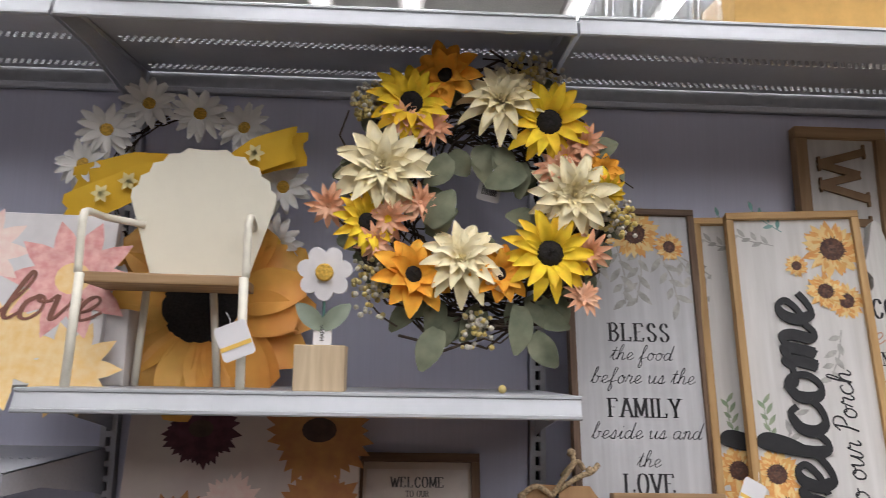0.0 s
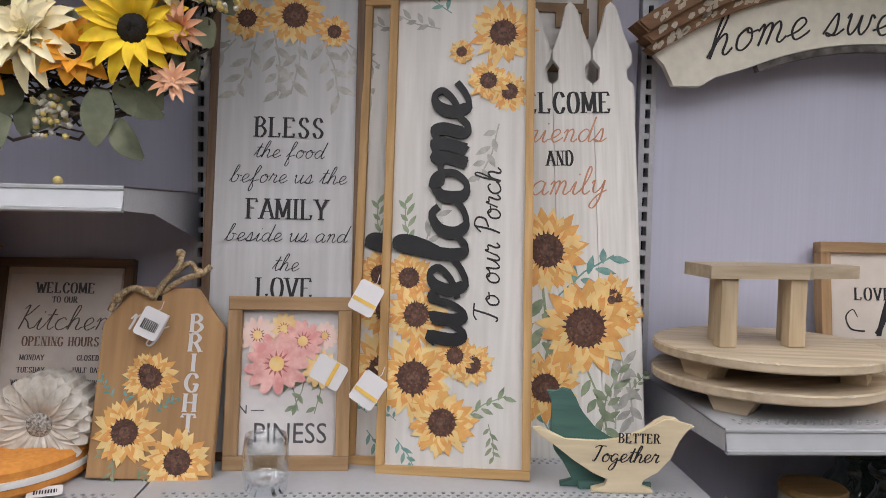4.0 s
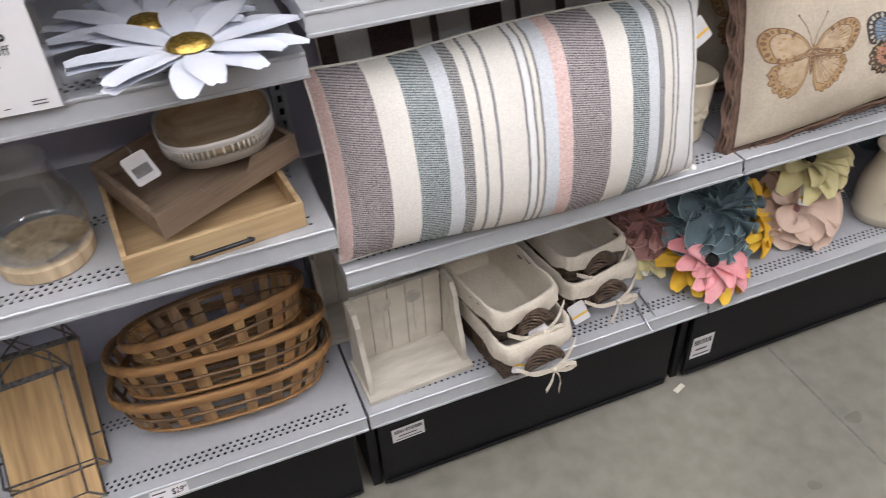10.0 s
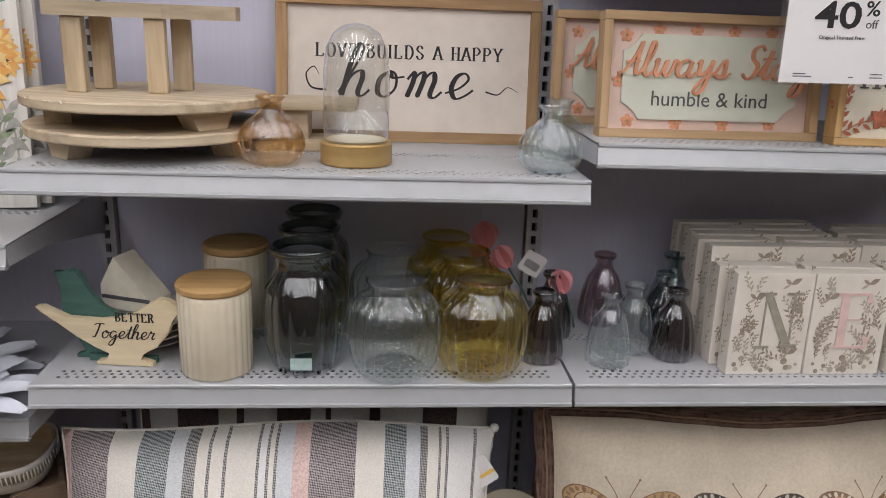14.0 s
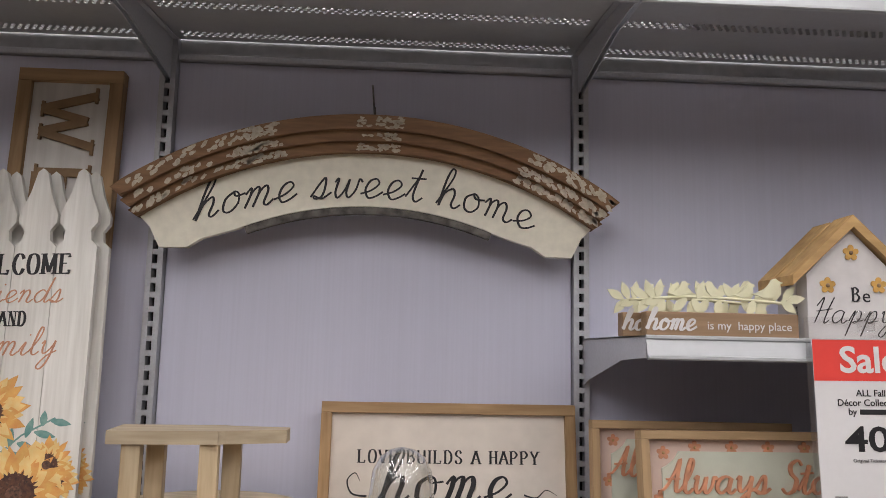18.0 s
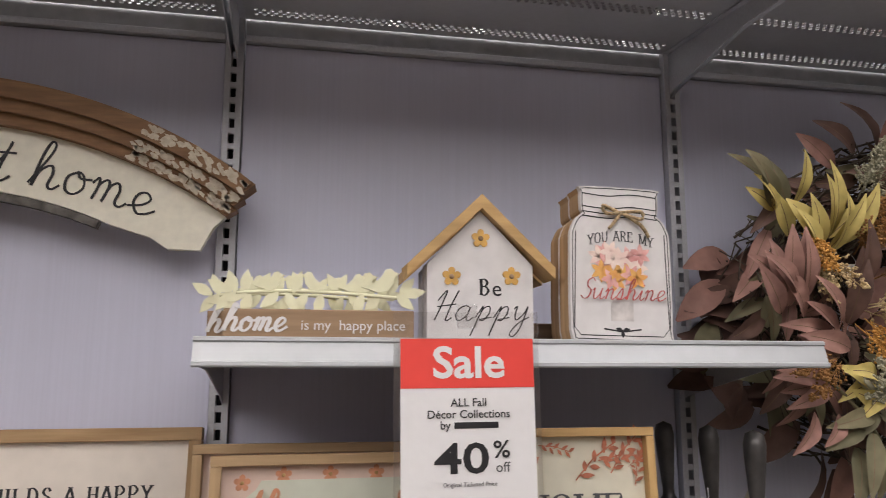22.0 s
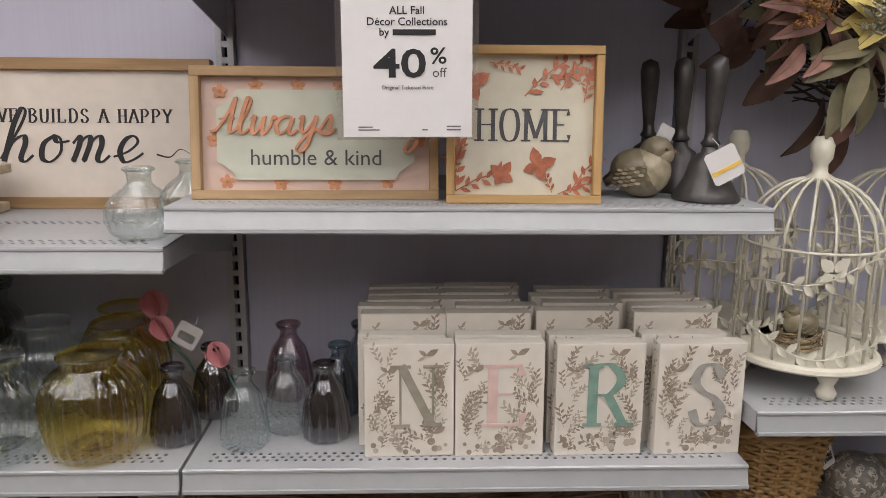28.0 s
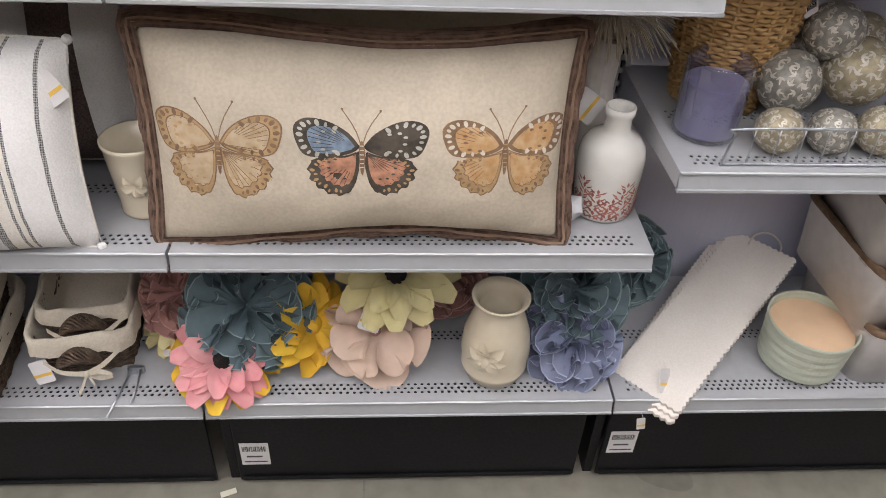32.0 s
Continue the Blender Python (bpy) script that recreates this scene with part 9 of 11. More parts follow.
for pts in ([(-0.005, -0.004, 0.197), (-0.03, -0.008, 0.205), (-0.025, -0.008, 0.193), (0.0, -0.005, 0.196)], [(0.0, -0.005, 0.196), (0.03, -0.01, 0.198), (0.03, -0.01, 0.186), (0.0, -0.005, 0.195)], [(0.0, -0.005, 0.196), (-0.012, -0.006, 0.18), (-0.02, -0.004, 0.17)], [(0.0, -0.005, 0.196), (0.03, -0.007, 0.178), (0.045, -0.004, 0.16)]):
    tube(smooth_line3(pts), 0.0028, bm, 6)
part("jute_bow", bm, mat("jute_rope", (0.46, 0.34, 0.20)), ms)
tagged(ms, group="jar signs")
copy_thing(ms, pose(2.446, -0.326, Z4T, -1, 1.0, 0))
sale_sign(pose(2.187, -0.4505, 2.0985, -1.5, -0.5, 0))
bk2 = thing("dark_block", "low dark wooden block at the back of the shelf", "block", pose(2.36, -0.15, Z4T))
part("block", boxed(-0.07, 0.07, -0.08, 0.08, 0, 0.035, 0.002), M_WALN, bk2)

# ---- framed signs, bird, bells ----
M_LTOAK = wood("light_oak", (0.50, 0.34, 0.19), (0.38, 0.25, 0.13), 0)
M_LTOAKV = wood("light_oak_upright", (0.50, 0.34, 0.19), (0.38, 0.25, 0.13), 2)
M_BLUSH = mat("blush_board", (0.69, 0.525, 0.45), 0.7, var=0.02, scale=30)
M_MINT = mat("mint_board", (0.61, 0.63, 0.53), 0.7, var=0.02, scale=30)
M_COPS = mat("copper_script", (0.66, 0.30, 0.17), 0.5, var=0.1, scale=50)


def kind_sign(m):
    e = framed("kind_sign", "light oak framed blush sign with copper script and little flowers", m, 0.412, 0.22, 0.016, 0.036, 0.018, (M_LTOAK, M_LTOAKV), M_BLUSH, group="humble and kind signs")
    o = []
    for sx, sz in ((1, 1), (-1, 1), (-1, -1), (1, -1)):
        c = [(0.165 * sx, 0.045 * sz), (0.155 * sx, 0.05 * sz), (0.14 * sx, 0.062 * sz), (0.132 * sx, 0.075 * sz)]
        o += c if sx * sz > 0 else c[::-1]
    part("plaque", prism([(x, z + 0.108) for x, z in o], 0.0125, 0.0178), M_MINT, e, "pale mint shaped plaque")
    write(e, script("Always Stay", 0.0295, 0.22, 0.005, 0.25, 0.1, 0.5), 0.004, 0.110, 0.0124, M_COPS, "lettering", label="raised copper script")
    write(e, typed("humble & kind", 0.038), 0, 0.058, 0.0122, M_GREYINK)
    for x, z in ((-0.16, 0.18), (-0.1, 0.19), (-0.03, 0.19), (0.04, 0.19), (0.11, 0.19), (0.16, 0.18), (-0.15, 0.03), (-0.06, 0.027), (0.03, 0.027), (0.12, 0.03), (-0.17, 0.1), (0.172, 0.1)):
        bm = bmesh.new()
        for k in range(5):
            petal_flat(bm, x, z, k * 1.2566 + 0.3, 0.0125, 0.0090, -0.00002 * k, 0, 0.8)
        bm.normal_update()
        bmesh.ops.solidify(bm, geom=list(bm.faces), thickness=-0.0015)
        fw = part("flower", bm, M_COPS, e, at=pose(0, 0.0163, 0))
        bm = bmesh.new()
        dome(bm, pose(x, -0.0001, z, 90), 0.003, 0.0015, n=10)
        part("eye", bm, M_ROOFW, fw)
    return e


KS = kind_sign(pose(2.044, -0.36, Z4A, -7, 0, 1.0) @ Matrix.Scale(0.935, 4))
copy_thing(KS, pose(2.0, -0.20, Z4A, -4, 0, -2))
e = framed("stencil_sign", "light oak framed cream sign with copper butterflies and stencil letters", pose(2.366, -0.395, Z4A, -5, 0, -2) @ Matrix.Scale(0.91, 4), 0.262, 0.262, 0.014, 0.04, 0.02, (M_ROOFW, wood("roof_wood_upright", (0.58, 0.37, 0.16), (0.44, 0.27, 0.11), 2)), mat("ivory_board", (0.70, 0.66, 0.54), 0.7, var=0.02, scale=30))
write(e, serif("HOME", 0.054, 0.0008, thick=0.125, thin=0.036, width=0.62, space=0.2), 0.0, 0.105, 0.0197, mat("slate_ink", (0.09, 0.09, 0.10), 0.6))
for cx, cz, s, tilt in ((-0.092, 0.198, 0.038, 20), (-0.035, 0.047, 0.027, -10), (0.025, 0.062, 0.034, 25)):
    bm = bmesh.new()
    for sx in (-1, 1):
        for a, ln, wd in ((50, 1.0, 0.62), (-40, 0.75, 0.55)):
            petal_flat(bm, 0, 0, math.radians(a if sx > 0 else 180 - a), s * ln, s * wd, 0.0, 0)
    bm.normal_update()
    bmesh.ops.solidify(bm, geom=list(bm.faces), thickness=-0.0035)
    part("butterfly", bm, P_COPPER, e, at=pose(cx, 0.016, cz, 0, tilt, 0))
for x, z, a, ln in ((0.0, 0.18, 0.7, 0.1), (0.06, 0.19, 0.9, 0.085), (0.04, 0.21, 0.1, 0.08), (0.10, 0.17, 1.3, 0.07), (-0.115, 0.02, 1.5, 0.1), (-0.115, 0.02, 0.4, 0.09), (-0.11, 0.03, 2.0, 0.06), (0.08, 0.018, 0.9, 0.09), (0.06, 0.016, 0.3, 0.08), (0.05, 0.018, 1.9, 0.05), (-0.115, 0.06, 1.2, 0.05), (0.09, 0.2, 0.5, 0.04), (-0.06, 0.235, -0.2, 0.06)):
    bm = bmesh.new()
    sprig_flat(bm, rr, x, z, a, ln * 0.92, 0.0, 0, 8, 0.26)
    part("copper_sprig", bm, P_COPPER, e, at=pose(0, 0.0165, 0))
M_PEWTER = mat("dark_pewter", (0.12, 0.115, 0.115), 0.45, metal=0.6, color2=(0.07, 0.065, 0.065), scale=20, coarse=14, stain=0.2)


def hand_bell(m):
    e = thing("hand_bell", "dark pewter hand bell with a turned wooden handle", "bell", m, "hand bells")
    part("bell", lathe([(0.052, 0.0), (0.054, 0.004), (0.047, 0.015), (0.036, 0.035), (0.031, 0.055), (0.026, 0.068), (0.014, 0.076), (0.012, 0.085)], 40), M_PEWTER, e, smooth=True)
    part("handle", lathe([(0.012, 0.0852), (0.016, 0.09), (0.011, 0.097), (0.010, 0.11), (0.0135, 0.15), (0.0165, 0.185), (0.0175, 0.205), (0.014, 0.222), (0.001, 0.228)], 24), M_PEWTER, e, smooth=True)
    return e


BL = hand_bell(pose(2.668, -0.345, Z4A, 0, 1, 0))
copy_thing(BL, pose(2.662, -0.232, Z4A, 0, -1, 0))
copy_thing(BL, pose(2.640, -0.122, Z4A, 0, -2, 0))
hang_tag(pose(2.683, -0.405, 1.775, 0, -28, 0), w=0.05, h=0.052)
hang_tag(pose(2.60, -0.29, 1.80, 0, 25, 20), bars=True, w=0.032)
M_FEATH = mat("grey_brown_glaze", (0.27, 0.23, 0.15), 0.35, color2=(0.13, 0.11, 0.075), scale=40, coarse=20, stain=0.2, bump=0.1)


M_FEATHP = mat("pale_feather_glaze", (0.40, 0.35, 0.25), 0.35, color2=(0.27, 0.23, 0.15), scale=60, coarse=20, stain=0.1)
M_FEATHD = mat("dark_feather_glaze", (0.13, 0.095, 0.07), 0.35, var=0.2, scale=60)


def bird_figure(m, s=1.0, name="bird_figurine"):
    """A plump songbird: body, head, beak, tail and wing feathers in one cast."""
    bm = bmesh.new()

    def lump(x, z, rx, ry, rz, tilt, mi):
        g = bmesh.ops.create_uvsphere(bm, u_segments=20, v_segments=12, radius=1.0, matrix=pose(x * s, 0, z * s, 0, tilt, 0) @ Matrix.Diagonal((rx * s, ry * s, rz * s, 1)))
        for f in {f for v in g["verts"] for f in v.link_faces}:
            f.material_index, f.smooth = mi, True
    lump(0.0, 0.046, 0.056, 0.043, 0.045, 18, 0)
    lump(0.016, 0.05, 0.044, 0.0415, 0.046, 0, 1)
    lump(0.03, 0.088, 0.031, 0.028, 0.028, 0, 0)
    lump(0.038, 0.081, 0.026, 0.0265, 0.022, 0, 1)
    tube([(0.055 * s, 0, 0.088 * s), (0.076 * s, 0, 0.084 * s)], 0.0075 * s, bm, 7, 2, taper=lambda t: 1 - 0.9 * t)
    tube([(-0.035 * s, 0, 0.045 * s), (-0.05 * s, 0, 0.033 * s), (-0.064 * s, 0, 0.026 * s)], 0.02 * s, bm, 7, 2, taper=lambda t: 1 - 0.55 * t)
    for side in (-1, 1):
        ball(bm, (0.046 * s, side * 0.0245 * s, 0.093 * s), 0.0034 * s, 2, 1)
        for row in range(5):
            for k in range(5):
                x, z = 0.008 - 0.011 * k - 0.003 * row, 0.062 - 0.008 * row - 0.002 * k
                y = side * 0.0445 * math.sqrt(max(0.1, 1 - (x / 0.062) ** 2 - ((z - 0.046) / 0.052) ** 2))
                ring = [bm.verts.new(((x + 0.0062 * math.cos(q * 1.05) * (1.2 if math.cos(q * 1.05) < 0 else 0.7)) * s, (y + side * (0.0015 + 0.0006 * math.cos(q * 1.05))) * s, (z + 0.0032 * math.sin(q * 1.05)) * s)) for q in range(6)]
                bm.faces.new(ring if side < 0 else ring[::-1]).material_index = (1, 0)[(row + k) % 2]
    ob = link(name, bm, [M_FEATH, M_FEATHP, M_FEATHD], at=m)
    return tagged(ob, "glazed grey-brown ceramic songbird figurine with pale feathers", "figurine", "bird figurines")


bird_figure(pose(2.566, -0.315, Z4A, 0, 0, -12), 0.86)

# ---- letter books ----
M_BOOK = mat("book_cream", (0.74, 0.69, 0.62), 0.75, var=0.02, scale=40, coarse=8, stain=0.03)
LETM = {"N": mat("letter_taupe", (0.35, 0.32, 0.26), 0.8, var=0.08), "E": mat("letter_pink", (0.74, 0.54, 0.50), 0.8, var=0.05), "R": mat("letter_green", (0.22, 0.36, 0.30), 0.8, var=0.08), "S": mat("letter_grey", (0.38, 0.37, 0.34), 0.8, var=0.08)}


P_BOOK = mat("printed_sage_leaf", (0.50, 0.45, 0.37), 0.8, color2=(0.40, 0.35, 0.28), scale=80, bump=0)
P_BOOK2 = mat("printed_umber_leaf", (0.27, 0.22, 0.17), 0.8, color2=(0.38, 0.32, 0.26), scale=80, bump=0)


def letter_book(letter, seed, h=0.192):
    w, d = 0.146, 0.034
    e = thing("letter_book", "cream book box printed with grey leaves and a large letter", "book box", None, "letter book boxes")
    part("box", boxed(-w / 2, w / 2, 0, d, 0, h, 0.0015), M_BOOK, e)
    r = random.Random(seed)
    bm = bmesh.new()
    for k in range(38):
        side = k % 5
        if side < 2:
            x, z, a = r.uniform(-0.066, -0.03), r.uniform(0.03, h * 0.82), r.uniform(0.5, 2.2)
        elif side < 4:
            x, z, a = r.uniform(0.035, 0.064), r.uniform(0.02, h * 0.82), r.uniform(0.9, 2.6)
        else:
            x, z, a = r.uniform(-0.05, 0.05), r.uniform(0.006, 0.03), r.uniform(0.3, 2.8)
        ln = r.uniform(0.022, 0.044)
        ex = x + math.cos(a) * ln * 1.2
        if abs(ex) > 0.07:
            a = math.pi - a
        sprig_flat(bm, r, x, z, a, ln, -0.0003 - 0.00001 * k, r.randrange(2), 7, 0.3)
    for i in range(16):
        disc_flat(bm, r.uniform(-0.06, 0.062), r.uniform(0.006, 0.035), r.uniform(0.003, 0.007), -0.00058 - 0.00002 * i, r.randrange(2), 8)
    for x, z in ((0.028, h * 0.9), (r.uniform(-0.045, -0.03), h * 0.76), (0.04, 0.04)):
        petal_flat(bm, x, z, 0.5, 0.022, 0.010, -0.00094, 1)
        petal_flat(bm, x, z, 2.5, 0.015, 0.007, -0.00098, 1)
        petal_flat(bm, x, z, -2.6, 0.018, 0.005, -0.00102, 0)
    tagged(part("leaf_print", bm, [P_BOOK, P_BOOK2], e), kind="stuff")
    bm = bmesh.new()
    for z in (0.03, 0.08, 0.13, 0.17):
        sprig_flat(bm, r, 0.004, z, 1.2, 0.035, 0, 0, 5, 0.3)
    part("side_print", bm, [P_BOOK, P_BOOK2], e, at=pose(-w / 2 - 0.0003, 0, 0, 0, 0, -90) @ pose(-0.03, 0, 0))
    write(e, serif(letter, 0.105, 0.0006, thick=0.155, thin=0.035, width=0.66), 0.012, 0.052, -0.0012, LETM[letter], "letter", label="large printed capital letter")
    return e


first_books = {c: letter_book(c, i) for i, c in enumerate("NERS")}
tall_books = {}
rb = random.Random(40)
for c, x0 in (("N", 2.19), ("E", 2.338), ("R", 2.502), ("S", 2.668)):
    b0 = first_books[c]
    rows = 7 if c in "NE" else 6
    y, first_y = -0.395, True
    for k in range(rows):
        m = pose(x0 + (0 if k == 0 else rb.uniform(-0.02, 0.006)), y, Z4B, -rb.uniform(0.5, 3.0), 0, rb.uniform(-2, 2))
        src = b0 if k < 2 else tall_books.get(c)
        if src is None:
            src = tall_books[c] = letter_book(c if c != "S" else "R", 9 + k, 0.216)
            src.matrix_basis = m
            y += 0.044
            continue
        if k == 0:
            b0.matrix_basis = m
        else:
            copy_thing(src, m)
        y += 0.038 + rb.uniform(0.004, 0.012) + (0.02 if (k == 1 and c == "R") else 0)

# ---- things beside the butterfly pillow ----
TALL = [(0.054, 0), (0.062, 0.007), (0.0655, 0.035), (0.0655, 0.128), (0.062, 0.150), (0.049, 0.168), (0.030, 0.180), (0.0255, 0.188), (0.025, 0.213), (0.0285, 0.218), (0.0285, 0.233)]
floral_vase(pose(2.668, -0.282, Z4C), "bottle_vase", TALL, "tall white glazed bottle vase with red leaf pattern", 0.085)
M_DRYGR = mat("dry_white_grass", (0.74, 0.68, 0.56), 0.9, color2=(0.60, 0.54, 0.42), scale=30)
gr = thing("dried_grass", "bunch of dried whitish grass at the back of the shelf", "dried plant", pose(2.66, -0.12, Z4C))
bm = bmesh.new()
rg = random.Random(8)
for i in range(420):
    a, sp = rg.uniform(0, 6.28), rg.uniform(0.02, 0.16)
    tube([(rg.uniform(-0.03, 0.03), rg.uniform(-0.02, 0.02), 0.30), (sp * 0.5 * math.cos(a), sp * 0.3 * math.sin(a), 0.36), (sp * math.cos(a), sp * 0.5 * math.sin(a) - 0.02, 0.36 - rg.uniform(0, 0.09))], 0.0014, bm, 4)
tagged(part("blades", bm, M_DRYGR, gr), kind="stuff")
part("wrapped_stems", lathe([(0.0, 0.0), (0.045, 0.002), (0.05, 0.1), (0.035, 0.2), (0.04, 0.30), (0.0, 0.301)], 20), mat("tissue_wrap", (0.66, 0.62, 0.58), 0.6, var=0.04, scale=30, bump=0.2), gr, "grey-white tissue wrapping")
hang_tag(pose(2.64, -0.235, 0.995, -20, -60, 0), w=0.06)
wt = thing("tissue_scrap", "crumpled clear plastic tag by the vase", "plastic scrap", pose(2.595, -0.34, Z4C))
bm = bmesh.new()
ball(bm, (0, 0, 0.03), 0.022, 0, 2)
for v in bm.verts:
    v.co += Vector((rg.uniform(-0.008, 0.008), rg.uniform(-0.005, 0.005), rg.uniform(-0.006, 0.02)))
part("film", bm, mat("crumpled_film", (0.62, 0.62, 0.64), 0.3, var=0.1, scale=30), wt)

# ---- foam flower heads on the bottom shelf ----
M_FDUST = mat("foam_dusty_teal", (0.085, 0.13, 0.15), 0.8, color2=(0.125, 0.175, 0.195), scale=16, coarse=20, stain=0.15)
M_FEDGE = mat("foam_teal_edge", (0.24, 0.33, 0.34), 0.8, var=0.1)
M_FBLUE = mat("foam_blue", (0.16, 0.18, 0.28), 0.8, color2=(0.23, 0.26, 0.37), scale=16, coarse=20)
M_FPINK = mat("foam_pink", (0.80, 0.40, 0.41), 0.8, color2=(0.70, 0.27, 0.29), scale=12, coarse=20, stain=0.1)
M_FYEL = mat("foam_yellow", (0.80, 0.53, 0.05), 0.8, color2=(0.68, 0.37, 0.03), scale=12, coarse=20, stain=0.1)
M_FCRM = mat("foam_pale_yellow", (0.74, 0.66, 0.34), 0.8, color2=(0.66, 0.60, 0.34), scale=12, coarse=20)
M_FBEI = mat("foam_beige", (0.68, 0.52, 0.42), 0.8, color2=(0.60, 0.45, 0.36), scale=12, coarse=20)
M_FROSE = mat("foam_dusty_rose", (0.38, 0.20, 0.18), 0.8, color2=(0.30, 0.15, 0.14), scale=12, coarse=20)


FOAMRIM = {"foam_dusty_teal": M_FEDGE, "foam_blue": mat("foam_blue_edge", (0.36, 0.40, 0.55), 0.8, var=0.1), "foam_dusty_rose": mat("foam_rose_edge", (0.52, 0.32, 0.28), 0.8, var=0.1)}


def ruffled_petal(m, ln, spread, rise, rng, amp=0.011, waves=7.5):
    """A broad foam petal: a sector of a bowl with a wavy rim whose cut edge shows pale."""
    bm = bmesh.new()
    nu, nv, ph, rs = 9, 32, rng.uniform(0, 6.28), math.radians(rise)
    rows = []
    for i in range(nu + 1):
        t = 0.12 + 0.88 * i / nu
        row = []
        for j in range(nv + 1):
            v = -1 + 2 * j / nv
            ruf = amp * max(0.0, t - 0.42) ** 1.25
            wv = v * waves + ph + 0.9 * math.sin(v * 2.3 + ph)
            rad = ln * t * (1 - 0.22 * abs(v) ** 4)
            tilt = rs * (1.15 - 0.45 * t)
            off = ruf * (0.75 * math.sin(wv) + 1.3 * noise.noise(Vector((v * 3.1 + ph * 5, t * 1.7, ph))))
            ang = v * spread + 0.9 * ruf / ln * math.cos(wv)
            rr_, z = rad * math.cos(tilt) - off * math.sin(tilt), rad * math.sin(tilt) + off * math.cos(tilt)
            row.append(bm.verts.new(m @ Vector((rr_ * math.cos(ang), rr_ * math.sin(ang), z))))
        rows.append(row)
    for i in range(nu):
        for j in range(nv):
            bm.faces.new((rows[i][j], rows[i][j + 1], rows[i + 1][j + 1], rows[i + 1][j])).smooth = True
    rim = []
    for j in range(nv + 1):
        rim.append(bm.verts.new(rows[-1][j].co + (rows[-1][j].co - rows[-2][j].co).normalized() * 0.003))
    for j in range(nv):
        f = bm.faces.new((rows[-1][j], rows[-1][j + 1], rim[j + 1], rim[j]))
        f.material_index, f.smooth = 1, True
    return bm


def foam_flower(m, material, label, s=1.0, kind="peony", seed=1, core=None):
    e = thing("foam_flower", label, "artificial flower", m, "large foam flower heads")
    r = random.Random(seed)
    rim = FOAMRIM.get(material.name, material)
    if kind in ("peony", "bowl"):
        rounds = ((5, 0.104, 0.80, 20), (4, 0.100, 0.98, 42), (4, 0.092, 0.95, 60), (3, 0.074, 1.15, 76)) if kind == "peony" else ((4, 0.098, 0.95, 34), (3, 0.085, 1.2, 60))
        for k, (n, ln, spread, rise) in enumerate(rounds):
            for i in range(n):
                a = 360 * (i + 0.5 * (k % 2)) / n + r.uniform(-9, 9)
                bm = ruffled_petal(pose(0, 0, 0.003 * k, 0, 0, a), ln * s * r.uniform(0.92, 1.06), spread, rise + r.uniform(-7, 7), r, (0.060 if kind == "peony" else 0.045) * s, 8.5 if kind == "peony" else 7.0)
                part("petal", bm, [material, rim], e)
    else:
        for k, (n, ln, wd, rise, r0, cup, droop) in enumerate(((12, 0.10, 0.044, 4, 0.014, 0.40, 0.2), (10, 0.085, 0.040, 17, 0.013, 0.42, 0.12))):
            for i in range(n):
                bm = bmesh.new()
                a = 360 * (i + 0.5 * (k % 2)) / n + r.uniform(-7, 7)
                petal3(bm, pose(0, 0, 0.002 * k, 0, 0, a) @ pose(r0, 0, 0, r.uniform(-10, 10), -rise + r.uniform(-7, 7), 0), ln * s * r.uniform(0.88, 1.08), wd * s, 0, cup, droop, 0.03, 8, tip=0.42, rng=r)
                part("petal", bm, material, e)
        for i in range(5):
            bm = ruffled_petal(pose(0, 0, 0.004, 0, 0, 72 * i + r.uniform(-12, 12)) @ pose(0.012 * s, 0, 0), 0.042 * s, 0.62, 40 + r.uniform(-8, 8), r, 0.022 * s, 6.0)
            part("inner_petal", bm, [material, rim], e)
    bm = bmesh.new()
    dome(bm, pose(0, 0, 0.006), 0.023 * s, 0.020 * s, bumps=0.003, rng=r)
    part("centre", bm, core or material, e)
    return e


zb = ZB
foam_flower(pose(1.915, -0.25, zb + 0.125, 48, 0, 8), M_FDUST, "dusty teal foam peony with ruffled petals", 1.45, "peony", 1)
foam_flower(pose(1.870, -0.362, zb + 0.064, 36, 6, 0), M_FPINK, "pink foam dahlia lying on the shelf", 1.0, "daisy", 2, F_DRK)
foam_flower(pose(1.870, -0.335, zb + 0.024, 12, -2, 20), M_FYEL, "yellow foam daisy lying under a pink one", 1.08, "daisy", 3)
foam_flower(pose(2.055, -0.275, zb + 0.09, 40, 52, 0), M_FYEL, "yellow foam sunflower standing on its edge", 1.05, "daisy", 4)
foam_flower(pose(2.25, -0.23, zb + 0.20, 38, 0, 0), M_FCRM, "pale yellow foam sunflower on top of the pile", 1.25, "daisy", 5, F_DRK)
foam_flower(pose(2.205, -0.275, zb + 0.06, 38, -5, 0), M_FBEI, "beige foam flower with cupped petals", 1.35, "bowl", 6, M_FROSE)
foam_flower(pose(1.765, -0.2, zb + 0.12, 50, -20, 0), M_FROSE, "dusty rose foam flower behind others", 1.05, "peony", 7)
foam_flower(pose(1.755, -0.23, zb + 0.04, 25, -10, 0), M_FCRM, "pale yellow foam flower under others", 0.8, "daisy", 8)
foam_flower(pose(2.66, -0.21, zb + 0.13, 45, 4, 0), M_FDUST, "dusty teal foam peony with ruffled petals", 1.4, "peony", 9)
foam_flower(pose(2.655, -0.295, zb + 0.05, 32, 2, 0), M_FBLUE, "dusty blue foam peony lying on the shelf", 1.2, "peony", 10)
foam_flower(pose(2.80, -0.14, zb + 0.17, 55, 25, 0), M_FDUST, "dusty teal foam peony leaning at the back", 1.1, "peony", 11)
